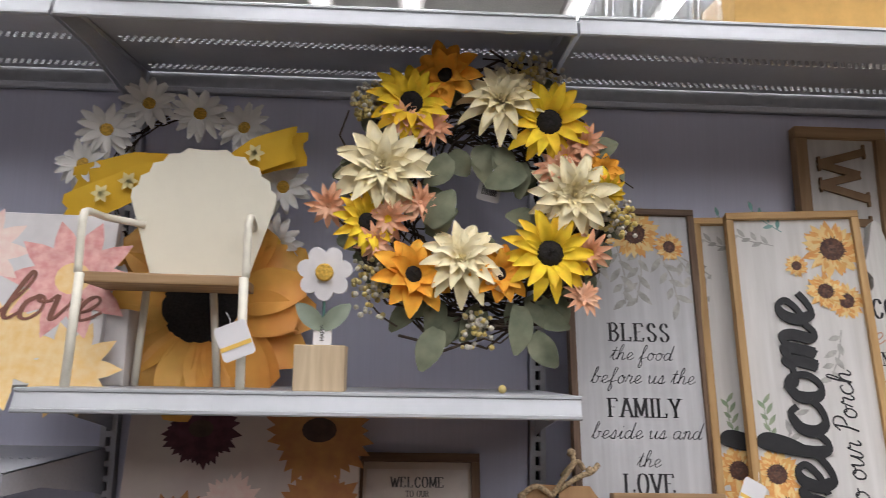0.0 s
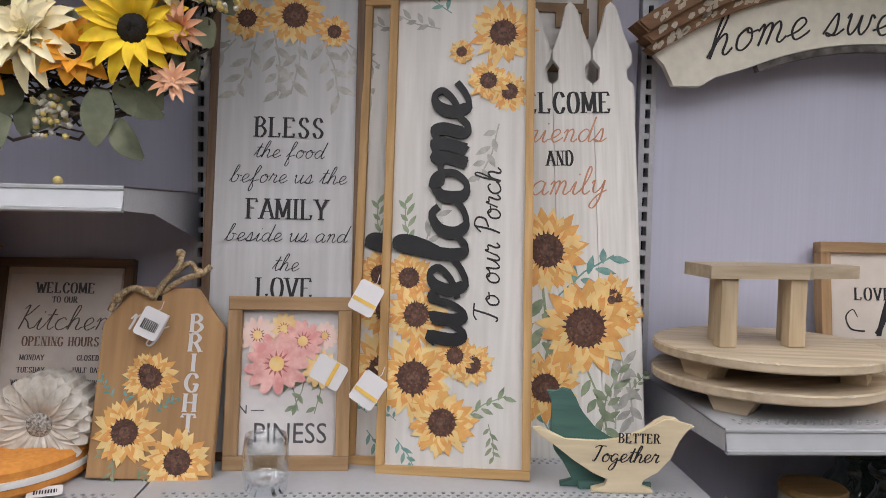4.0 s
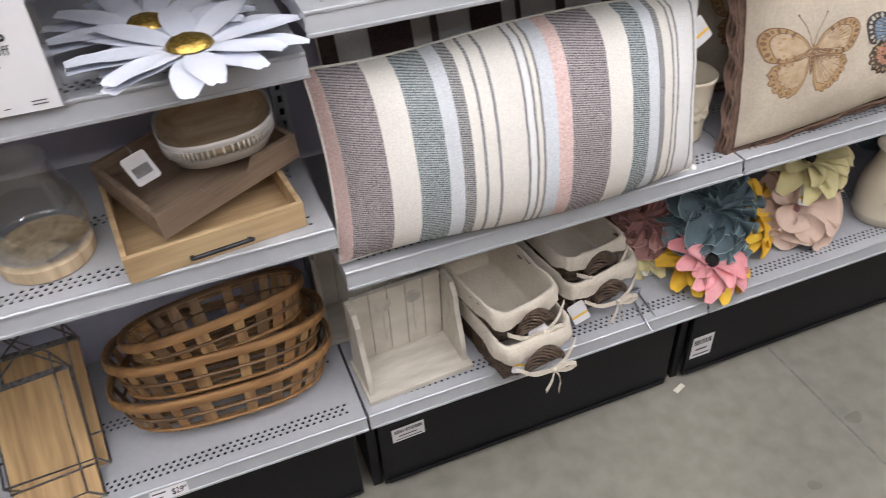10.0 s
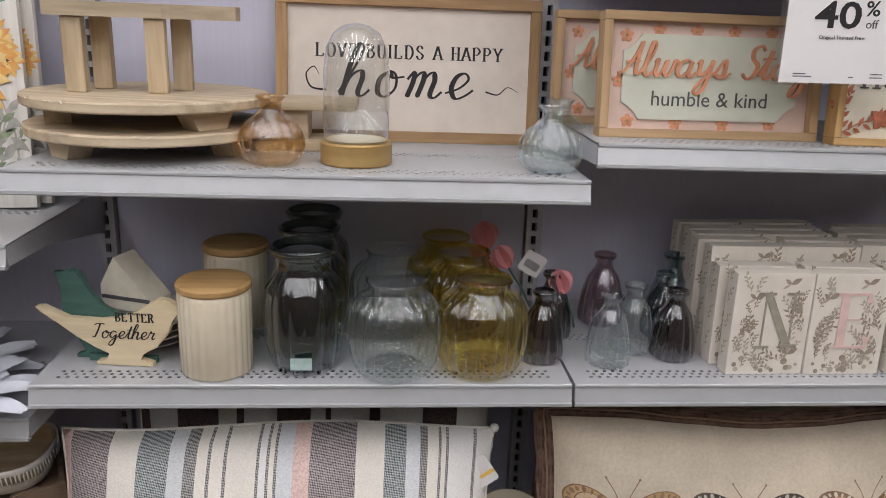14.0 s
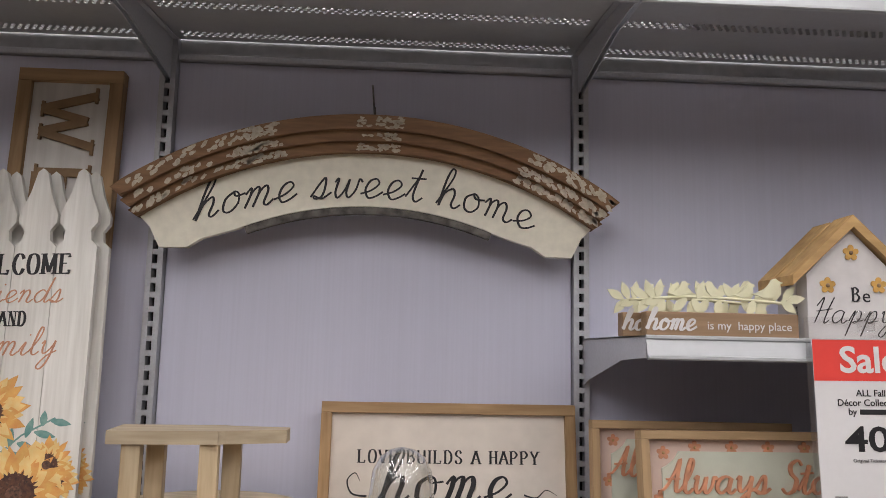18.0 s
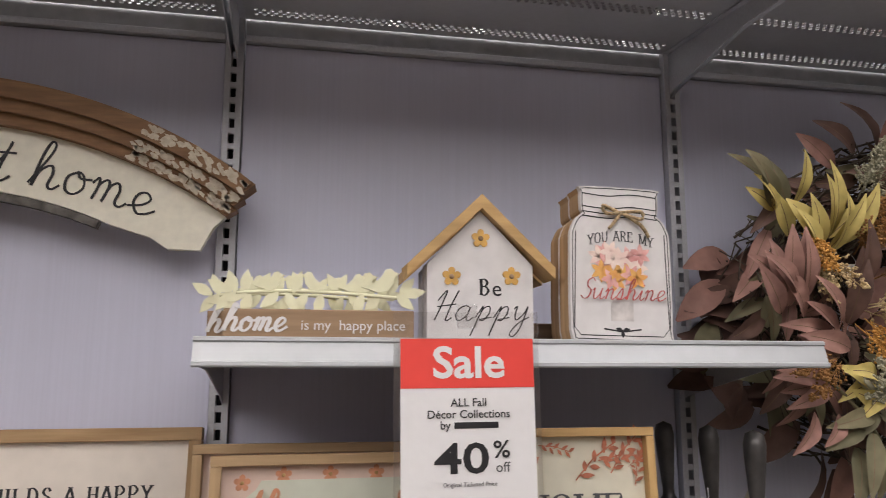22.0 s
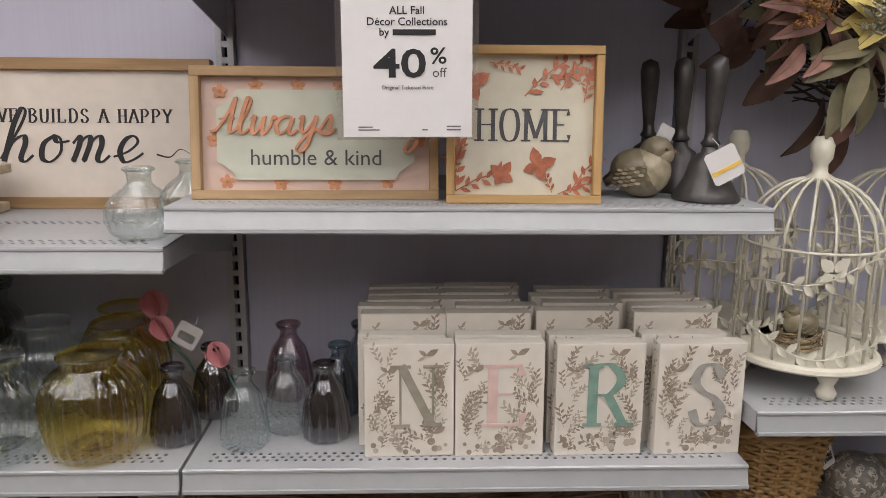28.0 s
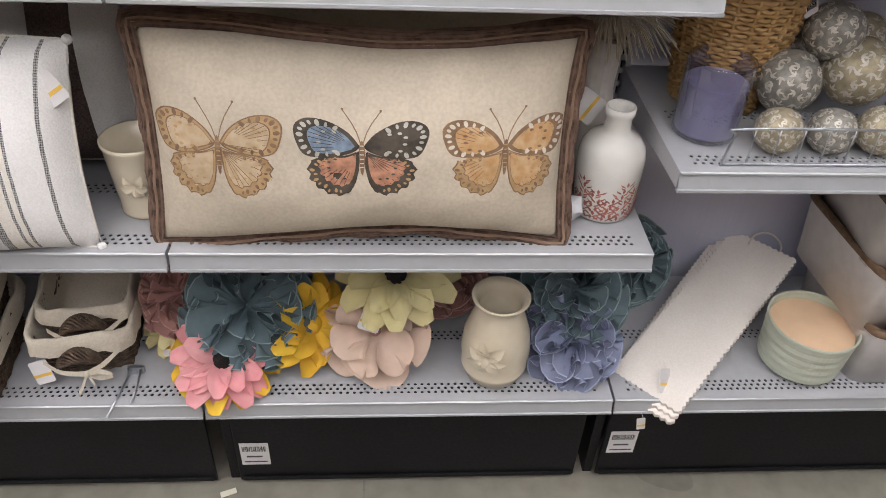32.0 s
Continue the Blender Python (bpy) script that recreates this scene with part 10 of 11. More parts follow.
foam_flower(pose(2.37, -0.13, zb + 0.12, 50, 0, 0), M_FROSE, "dusty rose foam flower behind others", 1.0, "peony", 12)
hang_tag(pose(2.185, -0.33, zb + 0.12, -30, 25, 0), w=0.05)
hang_tag(pose(1.74, -0.30, zb + 0.01, -60, 20, 10), w=0.05)
vb = thing("cream_vase", "cream ceramic vase with a raised flower and a flared mouth", "vase", pose(2.475, -0.338, zb))
part("body", lathe([(q * 1.15, zz) for q, zz in [(0.0, 0.0), (0.045, 0.0), (0.056, 0.006), (0.064, 0.03), (0.0655, 0.034), (0.0655, 0.038), (0.064, 0.042), (0.068, 0.08), (0.064, 0.13), (0.05, 0.18), (0.044, 0.205), (0.047, 0.222), (0.056, 0.232), (0.053, 0.235), (0.043, 0.225), (0.04, 0.205), (0.05, 0.12), (0.0, 0.05)]], 48), M_CRGLAZE, vb, smooth=True)
bm = bmesh.new()
bloom3(bm, pose(-0.03, -0.0715, 0.115, 88, 0, -22), random.Random(4), [(7, 0.045, 0.026, 3, 0, 0.003, 0.25, 0.22), (6, 0.026, 0.016, 12, 0, 0.002, 0.3, 0.2)])
part("raised_flower", bm, M_CRGLAZE, vb)
scr = link("petal_scrap", boxed(-0.02, 0.02, -0.008, 0.008, 0.0, 0.004, 0.002), M_CREAM, at=pose(1.83, -0.405, 0.001, 0, 0, 20))
tagged(scr, "torn cream scrap lying on the concrete floor", "scrap")
M_RUN = mat("white_runner_cloth", (0.84, 0.79, 0.74), 0.9, color2=(0.78, 0.73, 0.68), scale=200, coarse=5, stain=0.05, bump=0.12)
ru = thing("table_runner", "folded cream table runner with a scalloped edge", "table runner", pose(3.015, -0.220, zb + 0.03, 0, 0, 44))
for k in range(3):
    L, W = 0.55, 0.172
    o = []
    n1, n2 = 74, 22
    for i in range(n1 + 1):
        o.append((-L / 2 + L * i / n1, -W / 2 - (0.005 if i % 2 else 0)))
    for i in range(1, n2):
        o.append((L / 2 + (0.005 if i % 2 else 0), -W / 2 + W * i / n2))
    for i in range(n1 + 1):
        o.append((L / 2 - L * i / n1, W / 2 + (0.005 if i % 2 else 0)))
    for i in range(1, n2):
        o.append((-L / 2 - (0.005 if i % 2 else 0), W / 2 - W * i / n2))
    bm = bmesh.new()
    a = [bm.verts.new((x, y, 0.0)) for x, y in o]
    b = [bm.verts.new((x, y, 0.011)) for x, y in o]
    bm.faces.new(a[::-1]), bm.faces.new(b)
    for i in range(len(o)):
        bm.faces.new((a[i], a[(i + 1) % len(o)], b[(i + 1) % len(o)], b[i]))
    part("fold", bm, M_RUN, ru, at=pose(-0.01 * k, 0.008 * k, 0.013 * (2 - k), 0, -14, 1.5 * k))
bm = bmesh.new()
for r_ in range(4):
    for i in range(26):
        ball(bm, (-0.22 + i * 0.0175, -0.073 + 0.004 * (r_ % 2), -0.005 + 0.009 * r_), 0.0062, 0, 1)
part("knitted_edge", bm, M_RUN, ru, at=pose(0, 0, -0.005, 0, -14, 0))
part("hanging_loop", tube(smooth_line3([(0.235, 0.03, 0.085), (0.262, 0.03, 0.118), (0.29, 0.0, 0.125), (0.29, -0.035, 0.105), (0.25, -0.045, 0.085)]), 0.0025), M_RUN, ru)
hang_tag(pose(2.865, -0.415, zb + 0.0, -35, 30, 30))
hang_tag(pose(2.815, -0.455, 0.30, 0, -10, 0), w=0.02, h=0.04)
M_SAGE = mat("sage_glaze", (0.56, 0.59, 0.49), 0.35, color2=(0.50, 0.54, 0.44), scale=10, coarse=8, stretch=(1, 1, 12), stain=0.06)
M_WAX = mat("peach_wax", (0.78, 0.55, 0.36), 0.45, var=0.03, scale=10, coarse=20)
cb = thing("bowl_candle", "wide sage green ribbed candle bowl with peach wax", "candle", pose(3.215, -0.318, zb))
pr = [(0.0, 0.0), (0.07, 0.0), (0.082, 0.01)] + [(0.088 + 0.0015 * (i % 2) + 0.0008 * i, 0.016 + 0.011 * i) for i in range(9)] + [(0.098, 0.122), (0.097, 0.126), (0.093, 0.125), (0.091, 0.105), (0.0, 0.104)]
pr = [(q * 1.06, zz * 1.08) for q, zz in pr]
part("bowl", lathe(pr, 56), M_SAGE, cb)
part("wax", lathe([(0.0, 0.117), (0.095, 0.117), (0.0958, 0.1135)], 48), M_WAX, cb, "peach wax")


def storage_bin(m, w=0.26, d=0.30, h=0.16):
    e = thing("storage_bin", "white storage bin with a brown wooden rim", "storage bin", m, "white storage bins")
    part("body", loft([rr_ring(w * 0.92, d * 0.92, 0.0, 36, 0.25), rr_ring(w, d, h, 36, 0.25)]), M_WHITE, e)
    part("rim", loft([rr_ring(w * 1.03, d * 1.03, h + 0.0005, 36, 0.25), rr_ring(w * 1.03, d * 1.03, h + 0.014, 36, 0.25), rr_ring(w * 0.93, d * 0.93, h + 0.014, 36, 0.25), rr_ring(w * 0.93, d * 0.93, h - 0.01, 36, 0.25)], cap=False), M_WALN, e, "brown wooden rim")
    return e


SB = storage_bin(pose(3.44, -0.235, zb, 0, 0, 0), 0.28, 0.34, 0.16)
copy_thing(SB, pose(3.40, -0.21, zb + 0.15, 0, 0, 4))
copy_thing(SB, pose(3.40, -0.2, zb + 0.30, 0, 0, -3))

# ---- last bay: candle, ornaments, basket ----
Z5B, Z5C = 1.4065, 0.9925
M_WICK = mat("honey_wicker", (0.56, 0.36, 0.16), 0.6, color2=(0.40, 0.24, 0.09), scale=20, coarse=20, stain=0.12, bump=0.1)
wb = thing("wicker_basket", "tall honey-coloured wicker basket with a braided rim", "basket", pose(2.90, -0.145, Z5C))
for k in range(33):
    z = 0.006 + k * 0.0084
    f = 0.085 + 0.042 * z / 0.28
    bm = bmesh.new()
    n = 44
    pts = []
    for i in range(n):
        a = 2 * math.pi * i / n
        o = 0.0048 * (1 if (i + k) % 2 else -1)
        pts.append(Vector(((f + o) * math.cos(a), (f + o) * math.sin(a), z)))
    tube(pts + pts[:1], 0.0043, bm, 6)
    part("woven_cane", bm, M_WICK, wb)
for i in range(22):
    a = 2 * math.pi * i / 22
    part("upright_cane", tube([(0.086 * math.cos(a), 0.086 * math.sin(a), 0), (0.13 * math.cos(a), 0.13 * math.sin(a), 0.285)], 0.004), M_WICK, wb)
for k in range(2):
    pts = [Vector(((0.13 + 0.006 * math.cos(i * 1.2 + k * 3.1)) * math.cos(2 * math.pi * i / 40), (0.13 + 0.006 * math.cos(i * 1.2 + k * 3.1)) * math.sin(2 * math.pi * i / 40), 0.288 + 0.006 * math.sin(i * 1.2 + k * 3.1))) for i in range(40)]
    part("braided_rim", tube(pts + pts[:1], 0.007), M_WICK, wb)
hang_tag(pose(3.0, -0.23, 1.20, 0, -25, 20), w=0.03, bars=True)
M_LILAC = mat("lilac_wax", (0.46, 0.45, 0.62), 0.5, color2=(0.52, 0.51, 0.66), scale=10, coarse=20)
M_VIOLG = glass("violet_glass", (0.56, 0.55, 0.67))
pc = thing("jar_candle", "lilac wax candle in a violet glass tumbler", "candle", pose(2.832, -0.29, Z5C))
part("glass", lathe([(0.0, 0.002), (0.056, 0.0), (0.06, 0.004), (0.061, 0.145), (0.06, 0.15), (0.057, 0.15)], 64, ribs=20, rib=0.01), M_VIOLG, pc, smooth=True)
part("wax", lathe([(0.0, 0.008), (0.054, 0.008), (0.0565, 0.012), (0.057, 0.105), (0.053, 0.108), (0.0, 0.109)], 48), M_LILAC, pc, "lilac wax")
M_SILV = mat("silver_filigree", (0.26, 0.25, 0.225), 0.45, metal=0.35, color2=(0.38, 0.36, 0.32), scale=90, coarse=40, stain=0.2, bump=0.5)
M_GOLDB = mat("gilt_ball", (0.44, 0.38, 0.26), 0.45, metal=0.3, color2=(0.36, 0.31, 0.21), scale=90, coarse=40, stain=0.2, bump=0.5)
M_FROST = mat("frosted_relief", (0.66, 0.63, 0.56), 0.4, metal=0.15, var=0.1, scale=60)


def ornament(x, y, z, r, k):
    e = thing("ball_ornament", "silver and gold patterned decorative ball in clear wrap", "decorative ball", pose(x, y, z), "patterned decorative balls")
    bm = bmesh.new()
    ball(bm, (0, 0, r), r, 0, 3)
    part("ball", bm, M_SILV if k % 2 else M_GOLDB, e)
    bm = bmesh.new()
    rq = random.Random(k)
    for i in range(150):
        u, a = -0.94 + 1.88 * i / 149, i * 2.39996 + rq.uniform(-0.08, 0.08)
        nrm = Vector((math.sqrt(1 - u * u) * math.cos(a), math.sqrt(1 - u * u) * math.sin(a), u))
        mm = Matrix.Translation(Vector((0, 0, r)) + nrm * (r + 0.0006)) @ nrm.to_track_quat("Z", "Y").to_matrix().to_4x4()
        for turn in (0, 50, -50):
            petal3(bm, mm @ pose(0, 0, 0, 0, 0, turn + 70 * (i % 5)), r * (0.23 if turn == 0 else 0.17), r * 0.07, 0, 0.1, 0.1, nu=2)
    tagged(part("leaf_relief", bm, M_FROST, e), kind="stuff")


for i, (x, y, z, r) in enumerate(((2.94, -0.36, 0, 0.043), (3.04, -0.36, 0, 0.043), (3.135, -0.36, 0, 0.046), (2.985, -0.255, 0.03, 0.06), (3.115, -0.25, 0.045, 0.065), (3.06, -0.15, 0.06, 0.06), (3.17, -0.14, 0.06, 0.06), (3.23, -0.3, 0, 0.055), (2.99, -0.13, 0.07, 0.05), (3.06, -0.22, 0.12, 0.055))):
    ornament(x, y, Z5C + z, r, i)
rk = thing("wire_fence", "clear-grey wire shelf fence along the front edge", "shelf fence", pose(3.2, -0.412, Z5C))
part("top_rail", tube(smooth_line3([(-0.375, 0.0, 0.0), (-0.365, 0.0, 0.06), (-0.345, 0.0, 0.075), (0.0, 0.0, 0.075), (0.4, 0, 0.075)]), 0.0025), M_ZINC, rk)
part("bottom_rail", tube([(-0.372, 0, 0.004), (0.4, 0, 0.004)], 0.0022), M_ZINC, rk)
for i in range(17):
    part("wire", tube([(-0.33 + i * 0.045, 0, 0.004), (-0.33 + i * 0.045, 0, 0.075)], 0.0014, n=4), M_ZINC, rk)

# birdcages
M_CAGE = mat("ivory_cage_paint", (0.74, 0.71, 0.60), 0.45, var=0.03, scale=60)


def birdcage(m, s=1.0):
    e = thing("birdcage", "ivory metal birdcage with vine trim, finial and footed base", "birdcage", m, "ivory birdcages")
    r, h = 0.105 * s, 0.19 * s
    z0 = 0.045 * s
    part("base", lathe([(0.0, z0), (0.115 * s, z0), (0.121 * s, z0 + 0.005), (0.119 * s, z0 + 0.011), (0.112 * s, z0 + 0.014), (0.0, z0 + 0.014)], 48), M_CAGE, e)
    for a in (-90, 30, 150):
        bm = lathe([(0.0, 0.0), (0.012 * s, 0.002), (0.016 * s, 0.012 * s), (0.010 * s, 0.024 * s), (0.016 * s, 0.036 * s), (0.018 * s, z0 - 0.0005)], 16)
        part("foot", bm, M_CAGE, e, at=pose(0.09 * s * math.cos(math.radians(a)), 0.09 * s * math.sin(math.radians(a)), 0), smooth=True)
    n = 18
    for i in range(n):
        a = 2 * math.pi * i / n
        pts = [(r * math.cos(a), r * math.sin(a), z0 + 0.014)]
        for q in range(9):
            t = q / 8 * math.pi / 2
            pts.append((r * math.cos(t) * math.cos(a), r * math.cos(t) * math.sin(a), z0 + h + 0.105 * s * math.sin(t)))
        part("bar", tube(pts, 0.0026, n=5), M_CAGE, e)
    for z in (z0 + h,):
        pts = [Vector((r * math.cos(2 * math.pi * i / 36), r * math.sin(2 * math.pi * i / 36), z)) for i in range(36)]
        part("hoop", tube(pts + pts[:1], 0.0026), M_CAGE, e)
    for k, z in enumerate((z0 + 0.06 * s, z0 + 0.15 * s)):
        bm = bmesh.new()
        pts = [Vector(((r + 0.004) * math.cos(2 * math.pi * i / 48), (r + 0.004) * math.sin(2 * math.pi * i / 48), z + 0.03 * s * math.sin(2 * math.pi * i / 48 + 2 * k) + 0.008 * s * math.sin(2 * math.pi * i / 12))) for i in range(48)]
        tube(pts + pts[:1], 0.0016, bm, 5)
        for i in range(48):
            a = 360 * i / 48
            petal3(bm, Matrix.Translation(pts[i]) @ pose(0, 0, 0, 0, 0, a + 90) @ pose(0, 0, 0, 90, 0, 0) @ pose(0, 0, 0, 0, 0, 52 if i % 2 else -52), 0.021 * s, 0.010 * s, 0, 0.2, 0.1, nu=3)
        part("leaf_vine", bm, M_CAGE, e, "painted metal leaf vine")
    part("finial", lathe([(0.02 * s, z0 + h + 0.098 * s), (0.022 * s, z0 + h + 0.105 * s), (0.012 * s, z0 + h + 0.112 * s), (0.011 * s, z0 + h + 0.125 * s), (0.017 * s, z0 + h + 0.135 * s), (0.018 * s, z0 + h + 0.155 * s), (0.012 * s, z0 + h + 0.168 * s), (0.001, z0 + h + 0.17 * s)], 24), M_CAGE, e, smooth=True)
    bm = bmesh.new()
    for sx in (-1, 1):
        for a, ln in ((45, 0.032), (-35, 0.024)):
            petal_flat(bm, 0, 0, math.radians(a if sx > 0 else 180 - a), ln * s, ln * 0.6 * s, 0, 0)
    bm.normal_update()
    bmesh.ops.solidify(bm, geom=list(bm.faces), thickness=-0.001)
    part("butterfly", bm, M_CAGE, e, at=pose(-0.02 * s, -r - 0.004, z0 + h * 0.86))
    return e


birdcage(pose(2.882, -0.29, Z5B), 1.06)
birdcage(pose(2.815, -0.115, Z5B, 0, 0, 20), 1.06)
birdcage(pose(3.115, -0.14, Z5B, 0, 0, -15), 1.06)
nest = thing("nest", "small round nest of pale twigs inside the birdcage", "nest", pose(2.872, -0.300, Z5B + 0.0635))
bm = bmesh.new()
rn = random.Random(5)
for i in range(46):
    q, z = rn.uniform(0.026, 0.040), 0.004 + 0.024 * i / 46
    a0 = rn.uniform(0, 6.28)
    tube([(q * math.cos(a0 + 0.4 * j), q * math.sin(a0 + 0.4 * j), z + 0.003 * math.sin(j + a0)) for j in range(6)], 0.0016, bm, 4)
tagged(part("twigs", bm, mat("nest_twig", (0.40, 0.31, 0.19), 0.9, var=0.2), nest), kind="stuff")
bird_figure(pose(2.875, -0.300, Z5B + 0.0795, 0, 0, 160), 0.5)

# ---- autumn wreath ----
aw = thing("autumn_wreath", "large autumn wreath of mauve and yellow leaves, seed sprays and twigs", "wreath", pose(3.078, -0.205, 2.206, 90, 0, 0) @ Matrix.Scale(0.92, 4))
rw = random.Random(77)
W_MAUVE = mat("mauve_leaf", (0.37, 0.20, 0.165), 0.7, color2=(0.27, 0.14, 0.115), scale=14, coarse=30, stain=0.2)
W_BROWN = mat("brown_leaf", (0.10, 0.055, 0.045), 0.7, color2=(0.17, 0.095, 0.075), scale=14, coarse=30, stain=0.2)
W_YEL = mat("straw_leaf", (0.62, 0.50, 0.17), 0.7, color2=(0.52, 0.42, 0.14), scale=14, coarse=30, stain=0.15)
W_OLIVE = mat("olive_leaf", (0.13, 0.12, 0.07), 0.75, color2=(0.22, 0.19, 0.11), scale=14)
W_RUST = mat("rust_seed", (0.30, 0.14, 0.045), 0.85, color2=(0.38, 0.20, 0.07), scale=60)
W_ORSEED = mat("orange_seed", (0.62, 0.31, 0.075), 0.85, var=0.15, scale=60)
W_STRAW = mat("straw_seed", (0.66, 0.50, 0.28), 0.85, color2=(0.56, 0.42, 0.23), scale=60)
W_SAGE = mat("sage_seed", (0.42, 0.40, 0.29), 0.85, color2=(0.32, 0.30, 0.22), scale=60)
W_VEIN = mat("leaf_vein", (0.20, 0.13, 0.08), 0.8, var=0.1)
bm = bmesh.new()
for k in range(460):
    a0 = rw.uniform(0, 6.28)
    r0, stp, out = rw.uniform(0.125, 0.31), rw.choice((-1, 1)) * rw.uniform(0.1, 0.18), (0.014 if k % 5 == 0 else 0)
    tube([((r0 + rw.uniform(-0.02, 0.02) + out * q) * math.cos(a0 + q * stp), (r0 + rw.uniform(-0.02, 0.02) + out * q) * math.sin(a0 + q * stp), rw.uniform(-0.06, 0.03)) for q in range(6)], rw.uniform(0.0010, 0.0028), bm, 4)
part("twig_ring", bm, F_TWIG, aw, "dark tangled twig base")


def long_leaf(x, z, ang, ln, wd, material, h, tilt):
    """A pointed silk leaf with a folded midrib."""
    bm = bmesh.new()
    m = pose(x, z, h, 0, 0, math.degrees(ang)) @ pose(0, 0, 0, rw.uniform(-32, 32), -tilt, 0)
    bend = rw.uniform(-0.16, 0.16)
    rows = []
    for i in range(9):
        t = i / 8
        w = wd / 2 * (math.sin(math.pi * min(1, t * 0.93 + 0.05)) ** 0.9) * (1 - 0.12 * t)
        cx, cy, cz = t * ln, bend * ln * t * t, ln * (0.16 * math.sin(2.4 * t) - 0.16 * t * t)
        rows.append([bm.verts.new(m @ Vector((cx, cy + w * j, cz + 0.35 * w * abs(j) + 0.05 * w * math.sin(9 * t + 4 * j)))) for j in (-1, -0.5, 0, 0.5, 1)])
    for a, b in zip(rows, rows[1:]):
        for j in range(4):
            bm.faces.new((a[j], a[j + 1], b[j + 1], b[j])).smooth = True
    for a, b in zip(rows[:-1], rows[1:-1]):
        va, vb2 = a[2].co, b[2].co
        up = (m.to_3x3() @ Vector((0, 0, 0.0008)))
        sd = (m.to_3x3() @ Vector((0, 0.0007, 0)))
        bm.faces.new([bm.verts.new(v) for v in (va + up - sd, va + up + sd, vb2 + up + sd, vb2 + up - sd)]).material_index = 1
    part("leaf", bm, [material, W_VEIN], aw)


# dark filling leaves first, then fans of leaves: root x, root z, direction, spread, count, material, length
for i in range(120):
    a = rw.uniform(0, 6.28)
    r0 = rw.uniform(0.16, 0.31)
    long_leaf(r0 * math.cos(a), r0 * math.sin(a), a + rw.uniform(0.3, 1.7), rw.uniform(0.09, 0.13), rw.uniform(0.03, 0.045), rw.choice((W_BROWN, W_OLIVE, W_BROWN, W_MAUVE)), rw.uniform(-0.02, 0.02), rw.uniform(-5, 15))
FANS = ((-0.20, 0.05, 92, 62, 9, W_YEL, 0.15), (-0.27, 0.12, 118, 40, 4, W_YEL, 0.12), (-0.27, -0.06, 122, 36, 9, W_MAUVE, 0.16), (-0.16, -0.13, 148, 42, 7, W_MAUVE, 0.15), (-0.14, -0.06, 85, 8, 2, W_BROWN, 0.19),
        (-0.06, 0.22, 58, 26, 7, W_MAUVE, 0.17), (0.06, 0.27, 50, 26, 7, W_MAUVE, 0.17), (0.15, 0.22, -8, 26, 6, W_YEL, 0.16), (0.30, 0.12, -62, 40, 7, W_MAUVE, 0.15), (0.22, 0.27, 25, 40, 5, W_BROWN, 0.13),
        (-0.08, -0.19, 178, 40, 5, W_YEL, 0.14), (0.22, -0.18, -92, 48, 8, W_YEL, 0.17), (0.29, -0.10, -68, 30, 6, W_MAUVE, 0.15), (0.13, -0.12, 62, 24, 2, W_BROWN, 0.15), (0.05, -0.27, -115, 50, 6, W_MAUVE, 0.13),
        (-0.13, -0.24, -125, 50, 7, W_OLIVE, 0.15), (-0.20, -0.20, 205, 40, 5, W_MAUVE, 0.13), (-0.28, 0.16, 132, 40, 4, W_OLIVE, 0.13), (0.02, 0.14, -150, 30, 2, W_BROWN, 0.10), (0.16, 0.02, -105, 30, 4, W_BROWN, 0.12), (0.02, -0.14, 40, 25, 2, W_OLIVE, 0.09))
for fx, fz, direction, spread, count, leaf_mat, length in FANS:
    for i in range(count):
        a = math.radians(direction + spread * (2 * (i + 0.5) / count - 1) * rw.uniform(0.7, 1.0))
        back = rw.uniform(0.0, 0.05)
        long_leaf(fx + back * math.cos(a) + rw.uniform(-0.025, 0.025), fz + back * math.sin(a) + rw.uniform(-0.025, 0.025), a, length * rw.uniform(0.72, 1.0), length * rw.uniform(0.23, 0.31), leaf_mat, 0.035 + rw.uniform(0, 0.035), rw.uniform(6, 30))


def seed_spray(x, z, ang, ln, material, h, dense=36, dot=0.0031, wide=0.32):
    bm = bmesh.new()
    mm = pose(x, z, h, 0, 0, math.degrees(ang)) @ pose(0, 0, 0, 0, -rw.uniform(8, 24), 0)
    tube([mm @ Vector((0, 0, 0)), mm @ Vector((ln * 0.5, 0, 0.01)), mm @ Vector((ln, 0, 0))], 0.0014, bm, 4)
    for i in range(dense):
        t = rw.uniform(0.08, 1.0)
        s = (1.12 - t) * ln * wide
        b = mm @ Vector((t * ln, 0, 0.01))
        p = mm @ Vector((t * ln + s * 0.8, rw.uniform(-s, s), 0.01 + rw.uniform(-s, s) * 0.6))
        tube([b, p], 0.0007, bm, 3)
        for q in range(4):
            ball(bm, b.lerp(p, 0.5 + 0.17 * q) + Vector((rw.uniform(-1, 1), rw.uniform(-1, 1), rw.uniform(-1, 1))) * 0.003, dot * rw.uniform(0.6, 1.15), 0, 1)
    part("seed_spray", bm, material, aw)


def umbel(x, z, r, material, h):
    """A flat head of tiny seeds on rays from one point."""
    bm = bmesh.new()
    for i in range(16):
        a, q = 6.283 * i / 16 + rw.uniform(-0.2, 0.2), r * rw.uniform(0.5, 1.0)
        tip = Vector((x + q * math.cos(a), z + q * math.sin(a), h + 0.03))
        tube([(x, z, h), tip], 0.0009, bm, 3)
        for k in range(9):
            ball(bm, tip + Vector((rw.uniform(-1, 1), rw.uniform(-1, 1), rw.uniform(-0.4, 0.6))) * r * 0.2, 0.0034 * rw.uniform(0.6, 1.2), 0, 1)
    part("seed_head", bm, material, aw)


